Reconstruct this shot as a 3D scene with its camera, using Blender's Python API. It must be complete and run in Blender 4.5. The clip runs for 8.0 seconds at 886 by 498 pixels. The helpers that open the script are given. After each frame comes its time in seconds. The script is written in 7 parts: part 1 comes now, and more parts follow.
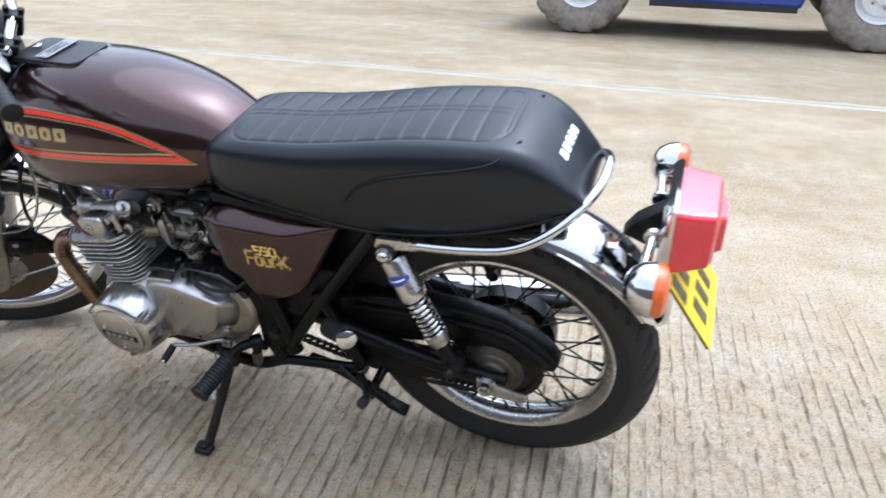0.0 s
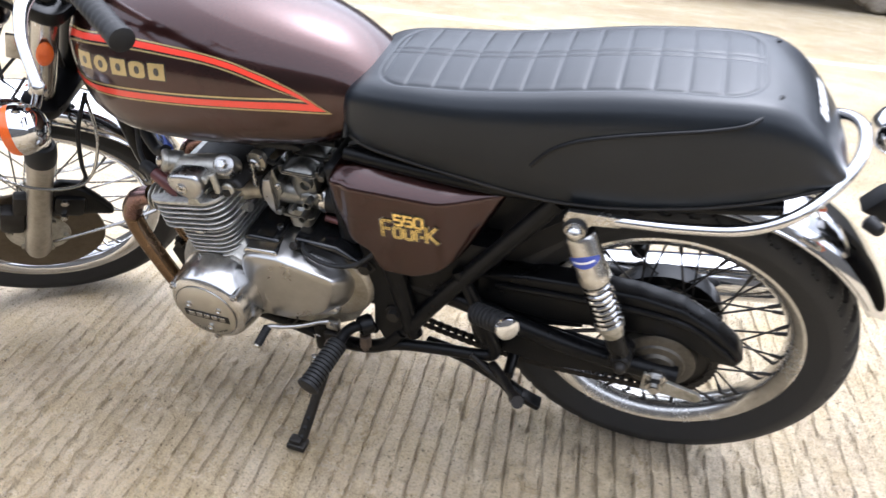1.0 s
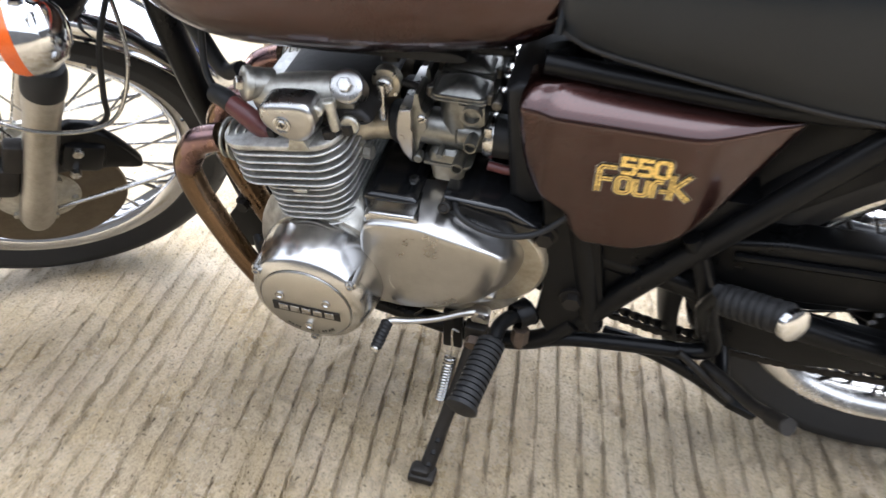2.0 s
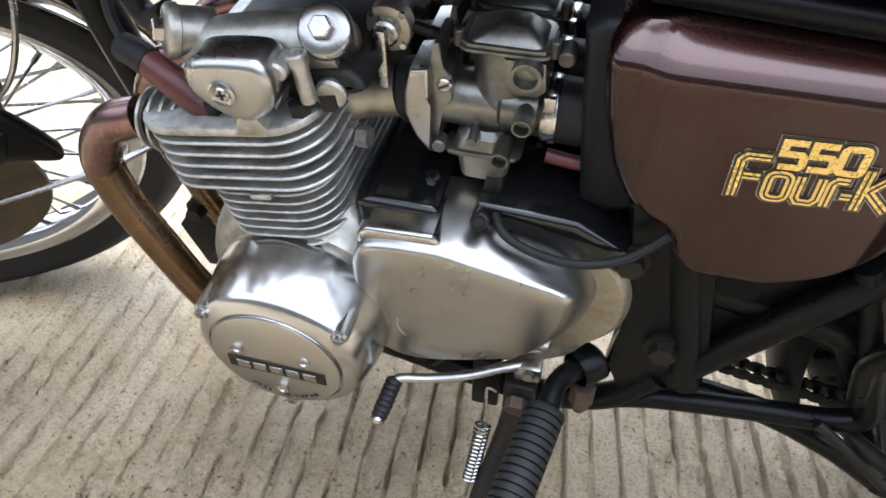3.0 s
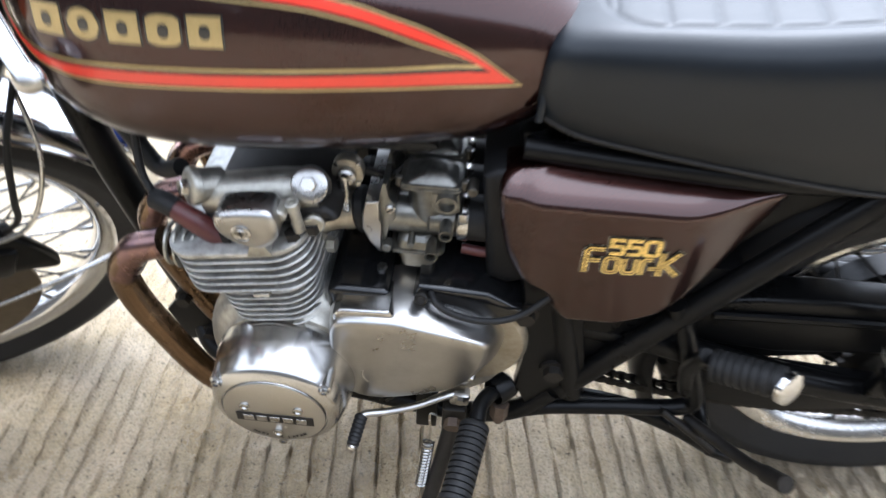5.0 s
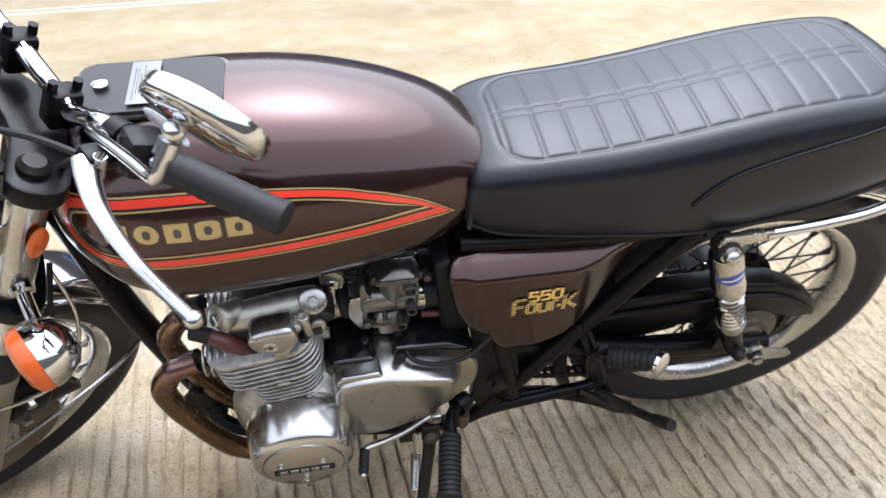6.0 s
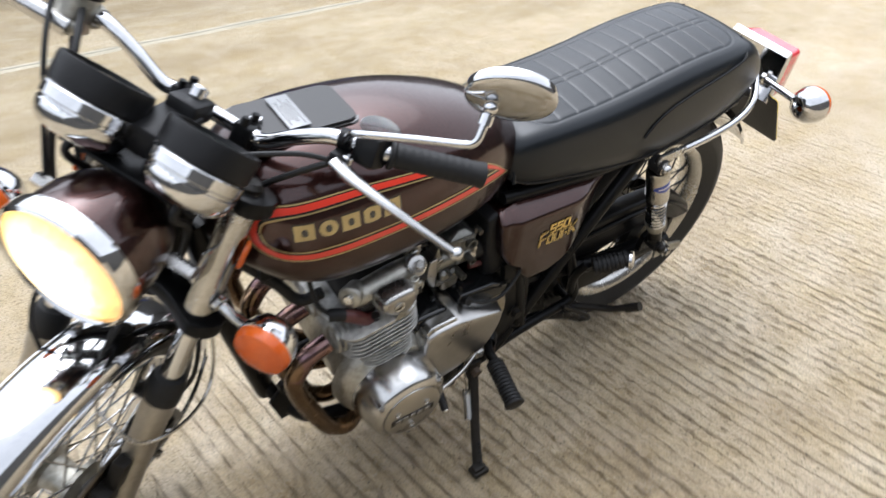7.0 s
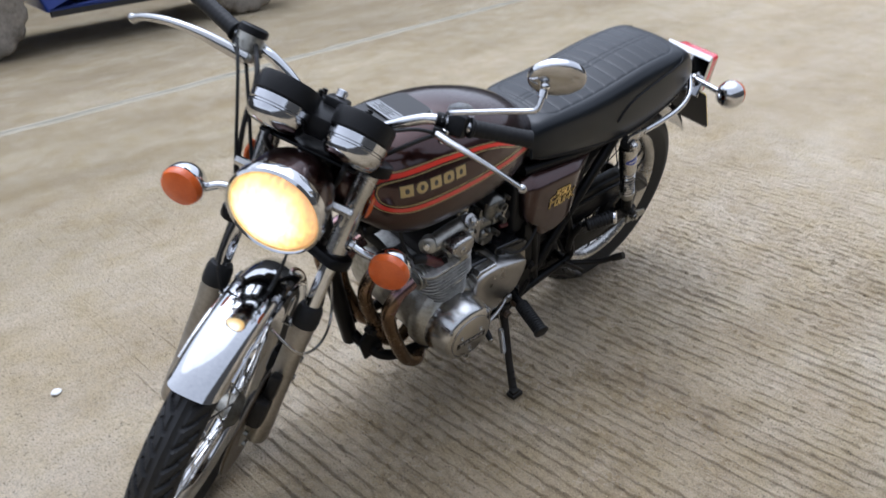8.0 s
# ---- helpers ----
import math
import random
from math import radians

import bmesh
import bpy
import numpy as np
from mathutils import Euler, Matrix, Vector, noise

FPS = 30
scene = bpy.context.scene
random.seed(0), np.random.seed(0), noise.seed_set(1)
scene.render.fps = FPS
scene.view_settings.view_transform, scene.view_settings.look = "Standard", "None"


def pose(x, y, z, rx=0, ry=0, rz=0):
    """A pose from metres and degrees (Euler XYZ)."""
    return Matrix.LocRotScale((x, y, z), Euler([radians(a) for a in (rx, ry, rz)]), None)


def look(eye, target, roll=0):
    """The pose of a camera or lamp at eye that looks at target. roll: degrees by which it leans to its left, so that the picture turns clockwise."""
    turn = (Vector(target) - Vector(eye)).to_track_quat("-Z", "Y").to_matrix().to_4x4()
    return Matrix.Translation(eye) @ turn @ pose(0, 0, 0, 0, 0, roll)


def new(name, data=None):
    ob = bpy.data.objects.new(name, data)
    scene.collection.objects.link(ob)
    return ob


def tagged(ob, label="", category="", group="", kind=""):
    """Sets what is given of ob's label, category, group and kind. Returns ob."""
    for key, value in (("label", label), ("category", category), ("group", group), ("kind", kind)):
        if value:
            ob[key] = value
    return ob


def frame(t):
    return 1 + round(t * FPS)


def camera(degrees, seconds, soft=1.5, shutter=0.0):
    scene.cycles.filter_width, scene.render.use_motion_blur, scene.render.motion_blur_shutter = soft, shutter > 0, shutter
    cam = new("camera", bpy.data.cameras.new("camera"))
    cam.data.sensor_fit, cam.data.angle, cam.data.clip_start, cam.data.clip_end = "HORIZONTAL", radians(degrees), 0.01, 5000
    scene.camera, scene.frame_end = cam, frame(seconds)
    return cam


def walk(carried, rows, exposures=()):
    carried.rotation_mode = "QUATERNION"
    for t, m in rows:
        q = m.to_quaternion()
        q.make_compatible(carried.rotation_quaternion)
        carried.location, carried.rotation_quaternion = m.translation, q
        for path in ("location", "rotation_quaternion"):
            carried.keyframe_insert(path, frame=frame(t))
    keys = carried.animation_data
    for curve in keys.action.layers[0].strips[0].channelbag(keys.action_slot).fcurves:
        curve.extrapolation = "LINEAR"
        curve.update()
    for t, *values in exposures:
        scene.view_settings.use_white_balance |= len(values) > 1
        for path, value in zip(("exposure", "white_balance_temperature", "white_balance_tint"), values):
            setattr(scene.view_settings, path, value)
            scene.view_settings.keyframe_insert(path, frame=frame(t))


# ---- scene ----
cam = camera(63.7, 8.0, 1.5, 0.4)
PATH = [
    (0, (0.3, -1.282, 1.236), (-0.292, 0.366, 0.269), -0.1),
    (0.5, (0.119, -1.256, 1.172), (-0.459, 0.368, 0.158), 1.1),
    (1, (-0.11, -1.197, 1.144), (-0.571, 0.427, 0.071), 3.0),
    (1.5, (-0.355, -1.122, 1.051), (-0.689, 0.495, -0.077), 4.1),
    (1.7, (-0.426, -1.062, 1.005), (-0.766, 0.535, -0.149), 3.8),
    (2.8, (-0.581, -0.708, 0.783), (-0.905, 0.837, -0.445), 3.4),
    (3, (-0.581, -0.698, 0.781), (-0.932, 0.848, -0.439), 2.7),
    (3.5, (-0.581, -0.696, 0.781), (-0.947, 0.853, -0.429), 1.8),
    (4, (-0.579, -0.699, 0.783), (-0.939, 0.858, -0.42), 1.8),
    (4.5, (-0.586, -0.725, 0.815), (-0.942, 0.851, -0.364), 1.2),
    (5, (-0.607, -0.865, 0.971), (-0.678, 0.763, -0.19), 3.8),
    (5.2, (-0.606, -0.936, 1.068), (-0.627, 0.683, -0.105), 1.1),
    (6.3, (-0.865, -1.022, 1.251), (-0.348, 0.495, 0.055), 0.4),
    (6.5, (-0.995, -1.033, 1.255), (-0.272, 0.426, 0.096), 0.3),
    (7, (-1.304, -1.102, 1.325), (-0.369, 0.251, 0.187), 0.0),
    (7.5, (-1.544, -1.261, 1.372), (-0.557, 0.044, 0.223), -3.0),
    (8, (-1.784, -1.331, 1.415), (-0.671, -0.03, 0.381), -2.0),
]
EXPOSURE = [(0.0, 1.64, 5290, 13), (0.5, 1.95, 5490, 13), (1.0, 2.22, 5690, 14), (1.5, 2.5, 5790, 13), (3.0, 2.5, 5590, 11), (4.5, 2.5, 5590, 11), (5.2, 2.34, 5540, 11), (5.8, 1.99, 5690, 12), (6.5, 1.87, 5940, 11), (7.0, 1.49, 5940, 11), (7.5, 0.84, 5840, 13), (8.0, 0.82, 5490, 13)]
walk(cam, [(t, look(eye, target, roll)) for t, eye, target, roll in PATH], EXPOSURE)

# ---- light ----
world = bpy.data.worlds.new("overcast_world")
scene.world = world
world.use_nodes = True
_nt = world.node_tree
_sky = _nt.nodes.new("ShaderNodeTexSky")
_sky.sky_type = "NISHITA"
_sky.sun_disc = False
_sky.sun_elevation, _sky.sun_rotation = radians(70), radians(24)
_sky.air_density, _sky.dust_density, _sky.ozone_density = 1.4, 4.0, 0.6
_grey = _nt.nodes.new("ShaderNodeHueSaturation")
_grey.inputs["Saturation"].default_value = 0.12
_bg = _nt.nodes["Background"]
_nt.links.new(_sky.outputs[0], _grey.inputs["Color"])
_nt.links.new(_grey.outputs[0], _bg.inputs["Color"])
_bg.inputs["Strength"].default_value = 0.15
_sun = bpy.data.lights.new("sun", "SUN")
_sun.energy, _sun.angle, _sun.color = 0.5, radians(75), (1.0, 0.97, 0.93)
sun = new("sun", _sun)
sun.matrix_world = look((0, 0, 10), (-0.7, -1.6, 4.0))


# ---- materials ----
def shader(name):
    m = bpy.data.materials.new(name)
    m.use_nodes = True
    return m, m.node_tree, m.node_tree.nodes["Principled BSDF"]


def ramp(nt, fac, stops):
    r = nt.nodes.new("ShaderNodeValToRGB")
    while len(r.color_ramp.elements) < len(stops):
        r.color_ramp.elements.new(0.5)
    for e, (p, c) in zip(r.color_ramp.elements, stops):
        e.position, e.color = p, (*c, 1.0)
    nt.links.new(fac, r.inputs[0])
    return r.outputs[0]


def noise_tex(nt, scale, detail=5.0, rough=0.6, stretch=None, kind="Object"):
    tc = nt.nodes.new("ShaderNodeTexCoord")
    mp = nt.nodes.new("ShaderNodeMapping")
    if stretch:
        mp.inputs["Scale"].default_value = stretch
    n = nt.nodes.new("ShaderNodeTexNoise")
    n.inputs["Scale"].default_value, n.inputs["Detail"].default_value, n.inputs["Roughness"].default_value = scale, detail, rough
    nt.links.new(tc.outputs[kind], mp.inputs[0])
    nt.links.new(mp.outputs[0], n.inputs["Vector"])
    return n.outputs["Fac"]


def surface(name, dark, light, rough=(0.3, 0.5), metal=0.0, grain=60.0, wear=7.0, bump=0.1, coat=0.0, spec=0.5, depth=0.002, stretch=None):
    """Two colours mixed by grain and by broad wear; roughness follows the same wear, and a fine relief."""
    m, nt, b = shader(name)
    fine = noise_tex(nt, grain, 6, 0.65, stretch)
    broad = noise_tex(nt, wear, 4, 0.55)
    mix = nt.nodes.new("ShaderNodeMath")
    mix.operation = "MULTIPLY_ADD"
    nt.links.new(fine, mix.inputs[0])
    mix.inputs[1].default_value = 0.45
    half = nt.nodes.new("ShaderNodeMath")
    half.operation = "MULTIPLY"
    half.inputs[1].default_value = 0.55
    nt.links.new(broad, half.inputs[0])
    nt.links.new(half.outputs[0], mix.inputs[2])
    nt.links.new(ramp(nt, mix.outputs[0], [(0.32, dark), (0.66, light)]), b.inputs["Base Color"])
    rr = nt.nodes.new("ShaderNodeMapRange")
    rr.inputs["From Min"].default_value, rr.inputs["From Max"].default_value = 0.3, 0.7
    rr.inputs["To Min"].default_value, rr.inputs["To Max"].default_value = rough
    nt.links.new(mix.outputs[0], rr.inputs["Value"])
    nt.links.new(rr.outputs[0], b.inputs["Roughness"])
    b.inputs["Metallic"].default_value = metal
    b.inputs["Coat Weight"].default_value = coat
    b.inputs["Coat Roughness"].default_value = 0.04
    b.inputs["Specular IOR Level"].default_value = spec
    if bump:
        bp = nt.nodes.new("ShaderNodeBump")
        bp.inputs["Strength"].default_value, bp.inputs["Distance"].default_value = bump, depth
        nt.links.new(fine, bp.inputs["Height"])
        nt.links.new(bp.outputs[0], b.inputs["Normal"])
    return m


PAINT = surface("brown_metallic_paint", (0.0320, 0.0116, 0.0094), (0.0385, 0.0142, 0.0116), (0.25, 0.30), 0.94, 900, 5, 0.0, coat=0.72, spec=0.1)
_pb = PAINT.node_tree.nodes["Principled BSDF"]
_pb.inputs["Coat Roughness"].default_value, _pb.inputs["Coat IOR"].default_value = 0.10, 1.55
VINYL = surface("black_vinyl", (0.0036, 0.0052, 0.0072), (0.0064, 0.0088, 0.0118), (0.27, 0.38), 0, 420, 6, 0.22, spec=0.33, depth=0.0006)
CHROME = surface("chrome", (0.50, 0.50, 0.51), (0.60, 0.60, 0.60), (0.03, 0.12), 1.0, 120, 9, 0.0)
OLDCHROME = surface("dull_chrome", (0.32, 0.31, 0.29), (0.54, 0.53, 0.51), (0.12, 0.34), 1.0, 160, 14, 0.05)
POLISHED = surface("polished_aluminium", (0.42, 0.415, 0.405), (0.52, 0.515, 0.505), (0.17, 0.27), 1.0, 140, 10, 0.03, stretch=(1, 1, 3), depth=0.0004)
BRUSHED = surface("brushed_aluminium", (0.40, 0.385, 0.355), (0.50, 0.485, 0.45), (0.28, 0.40), 1.0, 220, 8, 0.05, stretch=(4, 1, 1))
CAST = surface("cast_aluminium", (0.20, 0.19, 0.155), (0.54, 0.525, 0.475), (0.30, 0.55), 0.9, 95, 26, 0.40, depth=0.0012)
FINMAT = surface("grey_fin_aluminium", (0.26, 0.255, 0.235), (0.60, 0.595, 0.57), (0.36, 0.60), 0.8, 120, 30, 0.4, depth=0.001)
SATIN = surface("satin_aluminium", (0.34, 0.332, 0.318), (0.44, 0.432, 0.418), (0.25, 0.33), 1.0, 45, 12, 0.0)
CARBMAT = surface("carburettor_alloy", (0.10, 0.098, 0.087), (0.25, 0.245, 0.222), (0.26, 0.42), 0.9, 110, 24, 0.2, depth=0.0006)
ENAMEL = surface("black_enamel", (0.0026, 0.0027, 0.0030), (0.0052, 0.0052, 0.0054), (0.22, 0.42), 0, 90, 9, 0.08, spec=0.15)
GLOSSBLACK = surface("glossy_black_enamel", (0.0040, 0.0042, 0.0046), (0.0065, 0.0066, 0.0070), (0.10, 0.20), 0, 90, 9, 0.04, spec=0.5)
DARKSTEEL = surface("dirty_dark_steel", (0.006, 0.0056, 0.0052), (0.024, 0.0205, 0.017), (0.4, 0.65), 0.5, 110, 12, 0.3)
RUBBER = surface("black_rubber", (0.0070, 0.0070, 0.0074), (0.0140, 0.0138, 0.0136), (0.45, 0.65), 0, 160, 8, 0.2, spec=0.25)
TYREMAT = surface("tyre_rubber", (0.009, 0.009, 0.0095), (0.017, 0.0167, 0.0164), (0.5, 0.7), 0, 130, 6, 0.2, spec=0.38)
PIPE = surface("heat_browned_chrome", (0.125, 0.082, 0.052), (0.215, 0.145, 0.088), (0.2, 0.32), 1.0, 70, 9, 0.04)
BLUED = surface("heat_blued_chrome", (0.10, 0.07, 0.10), (0.27, 0.16, 0.12), (0.2, 0.32), 1.0, 60, 26, 0.03)
RED = surface("red_stripe_film", (0.62, 0.03, 0.012), (0.70, 0.042, 0.018), (0.25, 0.35), 0, 300, 6, 0.0, coat=0.6)
GOLD = surface("gold_film", (0.36, 0.26, 0.10), (0.46, 0.35, 0.15), (0.28, 0.4), 0.4, 300, 12, 0.0, coat=0.5)
BADGE = surface("gold_badge", (0.72, 0.47, 0.11), (0.86, 0.62, 0.2), (0.2, 0.34), 0.6, 300, 12, 0.0)
BLACKFILM = surface("black_film", (0.010, 0.009, 0.009), (0.014, 0.013, 0.012), (0.2, 0.3), 0, 300, 9, 0.0, coat=0.6)
AMBER = surface("amber_lens", (0.46, 0.070, 0.006), (0.66, 0.12, 0.012), (0.15, 0.28), 0, 500, 30, 0.25, coat=0.12, depth=0.001)
REDLENS = surface("red_lens", (0.55, 0.018, 0.03), (0.66, 0.03, 0.045), (0.1, 0.22), 0, 350, 30, 0.1, coat=0.6)
YELLOW = surface("yellow_plate", (0.86, 0.60, 0.01), (0.92, 0.68, 0.02), (0.3, 0.4), 0, 200, 6, 0.0)
PLASTIC = surface("black_plastic", (0.0060, 0.0060, 0.0064), (0.0110, 0.0110, 0.0114), (0.32, 0.48), 0, 260, 9, 0.1, spec=0.16)
LIDMAT = surface("dark_filler_lid", (0.010, 0.010, 0.010), (0.018, 0.017, 0.017), (0.3, 0.42), 0.0, 300, 9, 0.05, spec=0.3)
SILVERTAPE = surface("silver_label_film", (0.16, 0.165, 0.17), (0.23, 0.235, 0.24), (0.35, 0.5), 0.2, 300, 12, 0.0)
WHITE = surface("white_print", (0.7, 0.7, 0.69), (0.8, 0.8, 0.79), (0.4, 0.5), 0, 300, 12, 0.0)
BLUEFILM = surface("blue_print", (0.02, 0.045, 0.28), (0.04, 0.07, 0.36), (0.3, 0.4), 0, 300, 12, 0.0)
MAROON = surface("aged_red_rubber", (0.055, 0.012, 0.012), (0.09, 0.022, 0.02), (0.3, 0.5), 0, 200, 14, 0.1)
TANSTEEL = surface("stained_brake_disc", (0.085, 0.070, 0.052), (0.15, 0.125, 0.095), (0.3, 0.46), 1.0, 90, 16, 0.05)
RUST = surface("rusty_steel", (0.045, 0.032, 0.023), (0.13, 0.095, 0.070), (0.5, 0.7), 0.5, 120, 20, 0.2)
FORKALLOY = surface("weathered_fork_alloy", (0.24, 0.22, 0.185), (0.43, 0.40, 0.35), (0.3, 0.5), 0.9, 90, 9, 0.15)
DARKALLOY = surface("oily_dark_alloy", (0.03, 0.027, 0.023), (0.12, 0.11, 0.092), (0.35, 0.6), 0.85, 110, 24, 0.3)
TANALLOY = surface("stained_tan_alloy", (0.26, 0.225, 0.165), (0.46, 0.42, 0.34), (0.32, 0.5), 0.85, 120, 20, 0.2, depth=0.0006)
MIRRORGLASS = surface("mirror_glass", (0.82, 0.83, 0.83), (0.84, 0.85, 0.85), (0.01, 0.03), 1.0, 50, 3, 0.0)
DIALGLASS = surface("dial_glass", (0.01, 0.03, 0.026), (0.014, 0.04, 0.034), (0.03, 0.06), 0, 60, 9, 0.0, coat=1.0)
CARBLUE = surface("blue_car_paint", (0.008, 0.035, 0.24), (0.012, 0.05, 0.30), (0.3, 0.45), 0, 60, 3, 0.0, coat=0.7)
WHEELWHITE = surface("white_steel_wheel", (0.62, 0.62, 0.60), (0.78, 0.78, 0.77), (0.35, 0.5), 0, 60, 9, 0.05)
MUDDY = surface("mud_caked_tyre", (0.10, 0.085, 0.065), (0.32, 0.285, 0.235), (0.75, 0.95), 0, 30, 6, 0.5, depth=0.006)
CHASSIS = surface("dark_chassis", (0.012, 0.012, 0.012), (0.03, 0.028, 0.026), (0.6, 0.8), 0, 40, 6, 0.2)
JOINTMAT = surface("pale_joint_filler", (0.18, 0.168, 0.132), (0.26, 0.244, 0.20), (0.7, 0.9), 0, 60, 5, 0.4, spec=0.0)
ALGAEMAT = surface("algae_stained_concrete", (0.24, 0.22, 0.16), (0.36, 0.325, 0.25), (0.6, 0.85), 0, 60, 4, 0.5, spec=0.1, depth=0.006)
WALLMAT = surface("sky_block_grey", (0.045, 0.045, 0.044), (0.09, 0.088, 0.084), (0.7, 0.9), 0, 20, 1.5, 0.3, depth=0.01)
GLASSDARK = surface("dark_window_glass", (0.02, 0.024, 0.026), (0.025, 0.03, 0.032), (0.03, 0.06), 0, 10, 2, 0.0, coat=1.0)


def lit_glass(name, centre, radius):
    """Lamp glass lit from behind: brightest round the bulb, with fluted streaks."""
    m, nt, b = shader(name)
    b.inputs["Base Color"].default_value = (0.9, 0.75, 0.5, 1)
    b.inputs["Roughness"].default_value = 0.1
    tc = nt.nodes.new("ShaderNodeTexCoord")
    mp = nt.nodes.new("ShaderNodeMapping")
    mp.vector_type = "TEXTURE"
    mp.inputs["Location"].default_value, mp.inputs["Scale"].default_value = centre, (radius, radius, radius)
    g = nt.nodes.new("ShaderNodeTexGradient")
    g.gradient_type = "SPHERICAL"
    nt.links.new(tc.outputs["Object"], mp.inputs[0])
    nt.links.new(mp.outputs[0], g.inputs[0])
    flute = noise_tex(nt, 55.0, 2, 0.5, (1, 2.5, 1))
    add = nt.nodes.new("ShaderNodeMath")
    add.operation = "MULTIPLY_ADD"
    nt.links.new(flute, add.inputs[0])
    add.inputs[1].default_value = 0.35
    nt.links.new(g.outputs["Fac"], add.inputs[2])
    nt.links.new(ramp(nt, add.outputs[0], [(0.40, (0.34, 0.13, 0.015)), (0.57, (0.78, 0.42, 0.075)), (0.76, (1.0, 0.78, 0.34)), (0.97, (1.3, 1.2, 0.95))]), b.inputs["Emission Color"])
    b.inputs["Emission Strength"].default_value = 0.95
    return m


CLEAR, _nt2, _b2 = shader("clear_plastic")
_b2.inputs["Base Color"].default_value = (0.9, 0.92, 0.94, 1)
_b2.inputs["Transmission Weight"].default_value, _b2.inputs["Roughness"].default_value, _b2.inputs["IOR"].default_value = 0.75, 0.12, 1.3
LAMP = lit_glass("lit_headlight_glass", (-0.25, 0.012, 0.868), 0.12)


def shifted(nt, value, lo, hi):
    """A value mapped from lo..hi to 0..1."""
    r = nt.nodes.new("ShaderNodeMapRange")
    r.inputs["From Min"].default_value, r.inputs["From Max"].default_value = lo, hi
    nt.links.new(value, r.inputs["Value"])
    return r.outputs[0]


def concrete_material():
    m, nt, b = shader("tamped_concrete")
    grain = noise_tex(nt, 210, 8, 0.8)
    lumps = noise_tex(nt, 62, 7, 0.78)
    stain = noise_tex(nt, 1.7, 7, 0.66, (0.55, 1.25, 1))
    patch = noise_tex(nt, 0.4, 5, 0.6, (0.5, 1.3, 1))
    damp = noise_tex(nt, 5.5, 5, 0.6)
    c1 = ramp(nt, stain, [(0.3, (0.515, 0.425, 0.301)), (0.48, (0.590, 0.497, 0.359)), (0.68, (0.668, 0.586, 0.460))])
    c2 = ramp(nt, patch, [(0.35, (0.85, 0.84, 0.82)), (0.62, (1.04, 1.03, 1.01))])
    c3 = ramp(nt, grain, [(0.40, (0.60, 0.575, 0.54)), (0.48, (0.97, 0.97, 0.97)), (0.60, (1.20, 1.20, 1.19))])
    c4 = ramp(nt, damp, [(0.32, (0.92, 0.91, 0.89)), (0.60, (1.0, 1.0, 1.0))])

    def times(a, c):
        mx = nt.nodes.new("ShaderNodeMix")
        mx.data_type, mx.blend_type = "RGBA", "MULTIPLY"
        mx.inputs[0].default_value = 1.0
        nt.links.new(a, mx.inputs[6])
        nt.links.new(c, mx.inputs[7])
        return mx.outputs[2]

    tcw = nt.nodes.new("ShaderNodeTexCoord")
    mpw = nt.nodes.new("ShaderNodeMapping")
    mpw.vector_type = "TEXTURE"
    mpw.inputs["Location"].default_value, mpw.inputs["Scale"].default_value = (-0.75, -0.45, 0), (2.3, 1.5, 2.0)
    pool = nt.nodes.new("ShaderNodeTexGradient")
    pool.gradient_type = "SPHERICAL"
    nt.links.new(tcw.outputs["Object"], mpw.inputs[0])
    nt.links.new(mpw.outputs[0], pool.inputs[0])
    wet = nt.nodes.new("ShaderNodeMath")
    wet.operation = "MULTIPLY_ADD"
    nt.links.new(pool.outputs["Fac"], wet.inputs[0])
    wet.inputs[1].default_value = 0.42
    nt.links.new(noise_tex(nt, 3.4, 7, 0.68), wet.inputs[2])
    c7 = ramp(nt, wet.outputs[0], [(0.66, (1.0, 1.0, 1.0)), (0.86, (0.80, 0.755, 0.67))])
    speck = noise_tex(nt, 140, 2, 0.4)
    c5 = ramp(nt, speck, [(0.30, (0.34, 0.32, 0.29)), (0.335, (1.0, 1.0, 1.0))])
    moss = noise_tex(nt, 7.5, 5, 0.6)
    c6 = ramp(nt, moss, [(0.34, (0.93, 0.90, 0.80)), (0.58, (1.0, 1.0, 1.0)), (0.68, (1.06, 1.05, 1.05))])
    # ground behind the bike darkened in colour for lower light, plus faint green stain
    sep = nt.nodes.new("ShaderNodeSeparateXYZ")
    nt.links.new(tcw.outputs["Object"], sep.inputs[0])
    far_dim = nt.nodes.new("ShaderNodeMath")
    far_dim.operation = "MULTIPLY_ADD"
    nt.links.new(noise_tex(nt, 1.1, 8, 0.62, (0.5, 1.6, 1)), far_dim.inputs[0])
    far_dim.inputs[1].default_value = 3.2
    nt.links.new(sep.outputs["Y"], far_dim.inputs[2])
    c8 = ramp(nt, shifted(nt, far_dim.outputs[0], 2.4, 5.4), [(0.0, (1.0, 1.0, 1.0)), (0.5, (0.74, 0.735, 0.695)), (1.0, (0.635, 0.63, 0.60))])
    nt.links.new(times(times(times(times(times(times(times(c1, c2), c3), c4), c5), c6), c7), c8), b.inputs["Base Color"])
    rr = nt.nodes.new("ShaderNodeMapRange")
    rr.inputs["From Min"].default_value, rr.inputs["From Max"].default_value = 0.62, 0.92
    rr.inputs["To Min"].default_value, rr.inputs["To Max"].default_value = 0.46, 0.24
    nt.links.new(wet.outputs[0], rr.inputs["Value"])
    nt.links.new(rr.outputs[0], b.inputs["Roughness"])
    gloss = nt.nodes.new("ShaderNodeMapRange")
    gloss.inputs["From Min"].default_value, gloss.inputs["From Max"].default_value = 0.52, 0.82
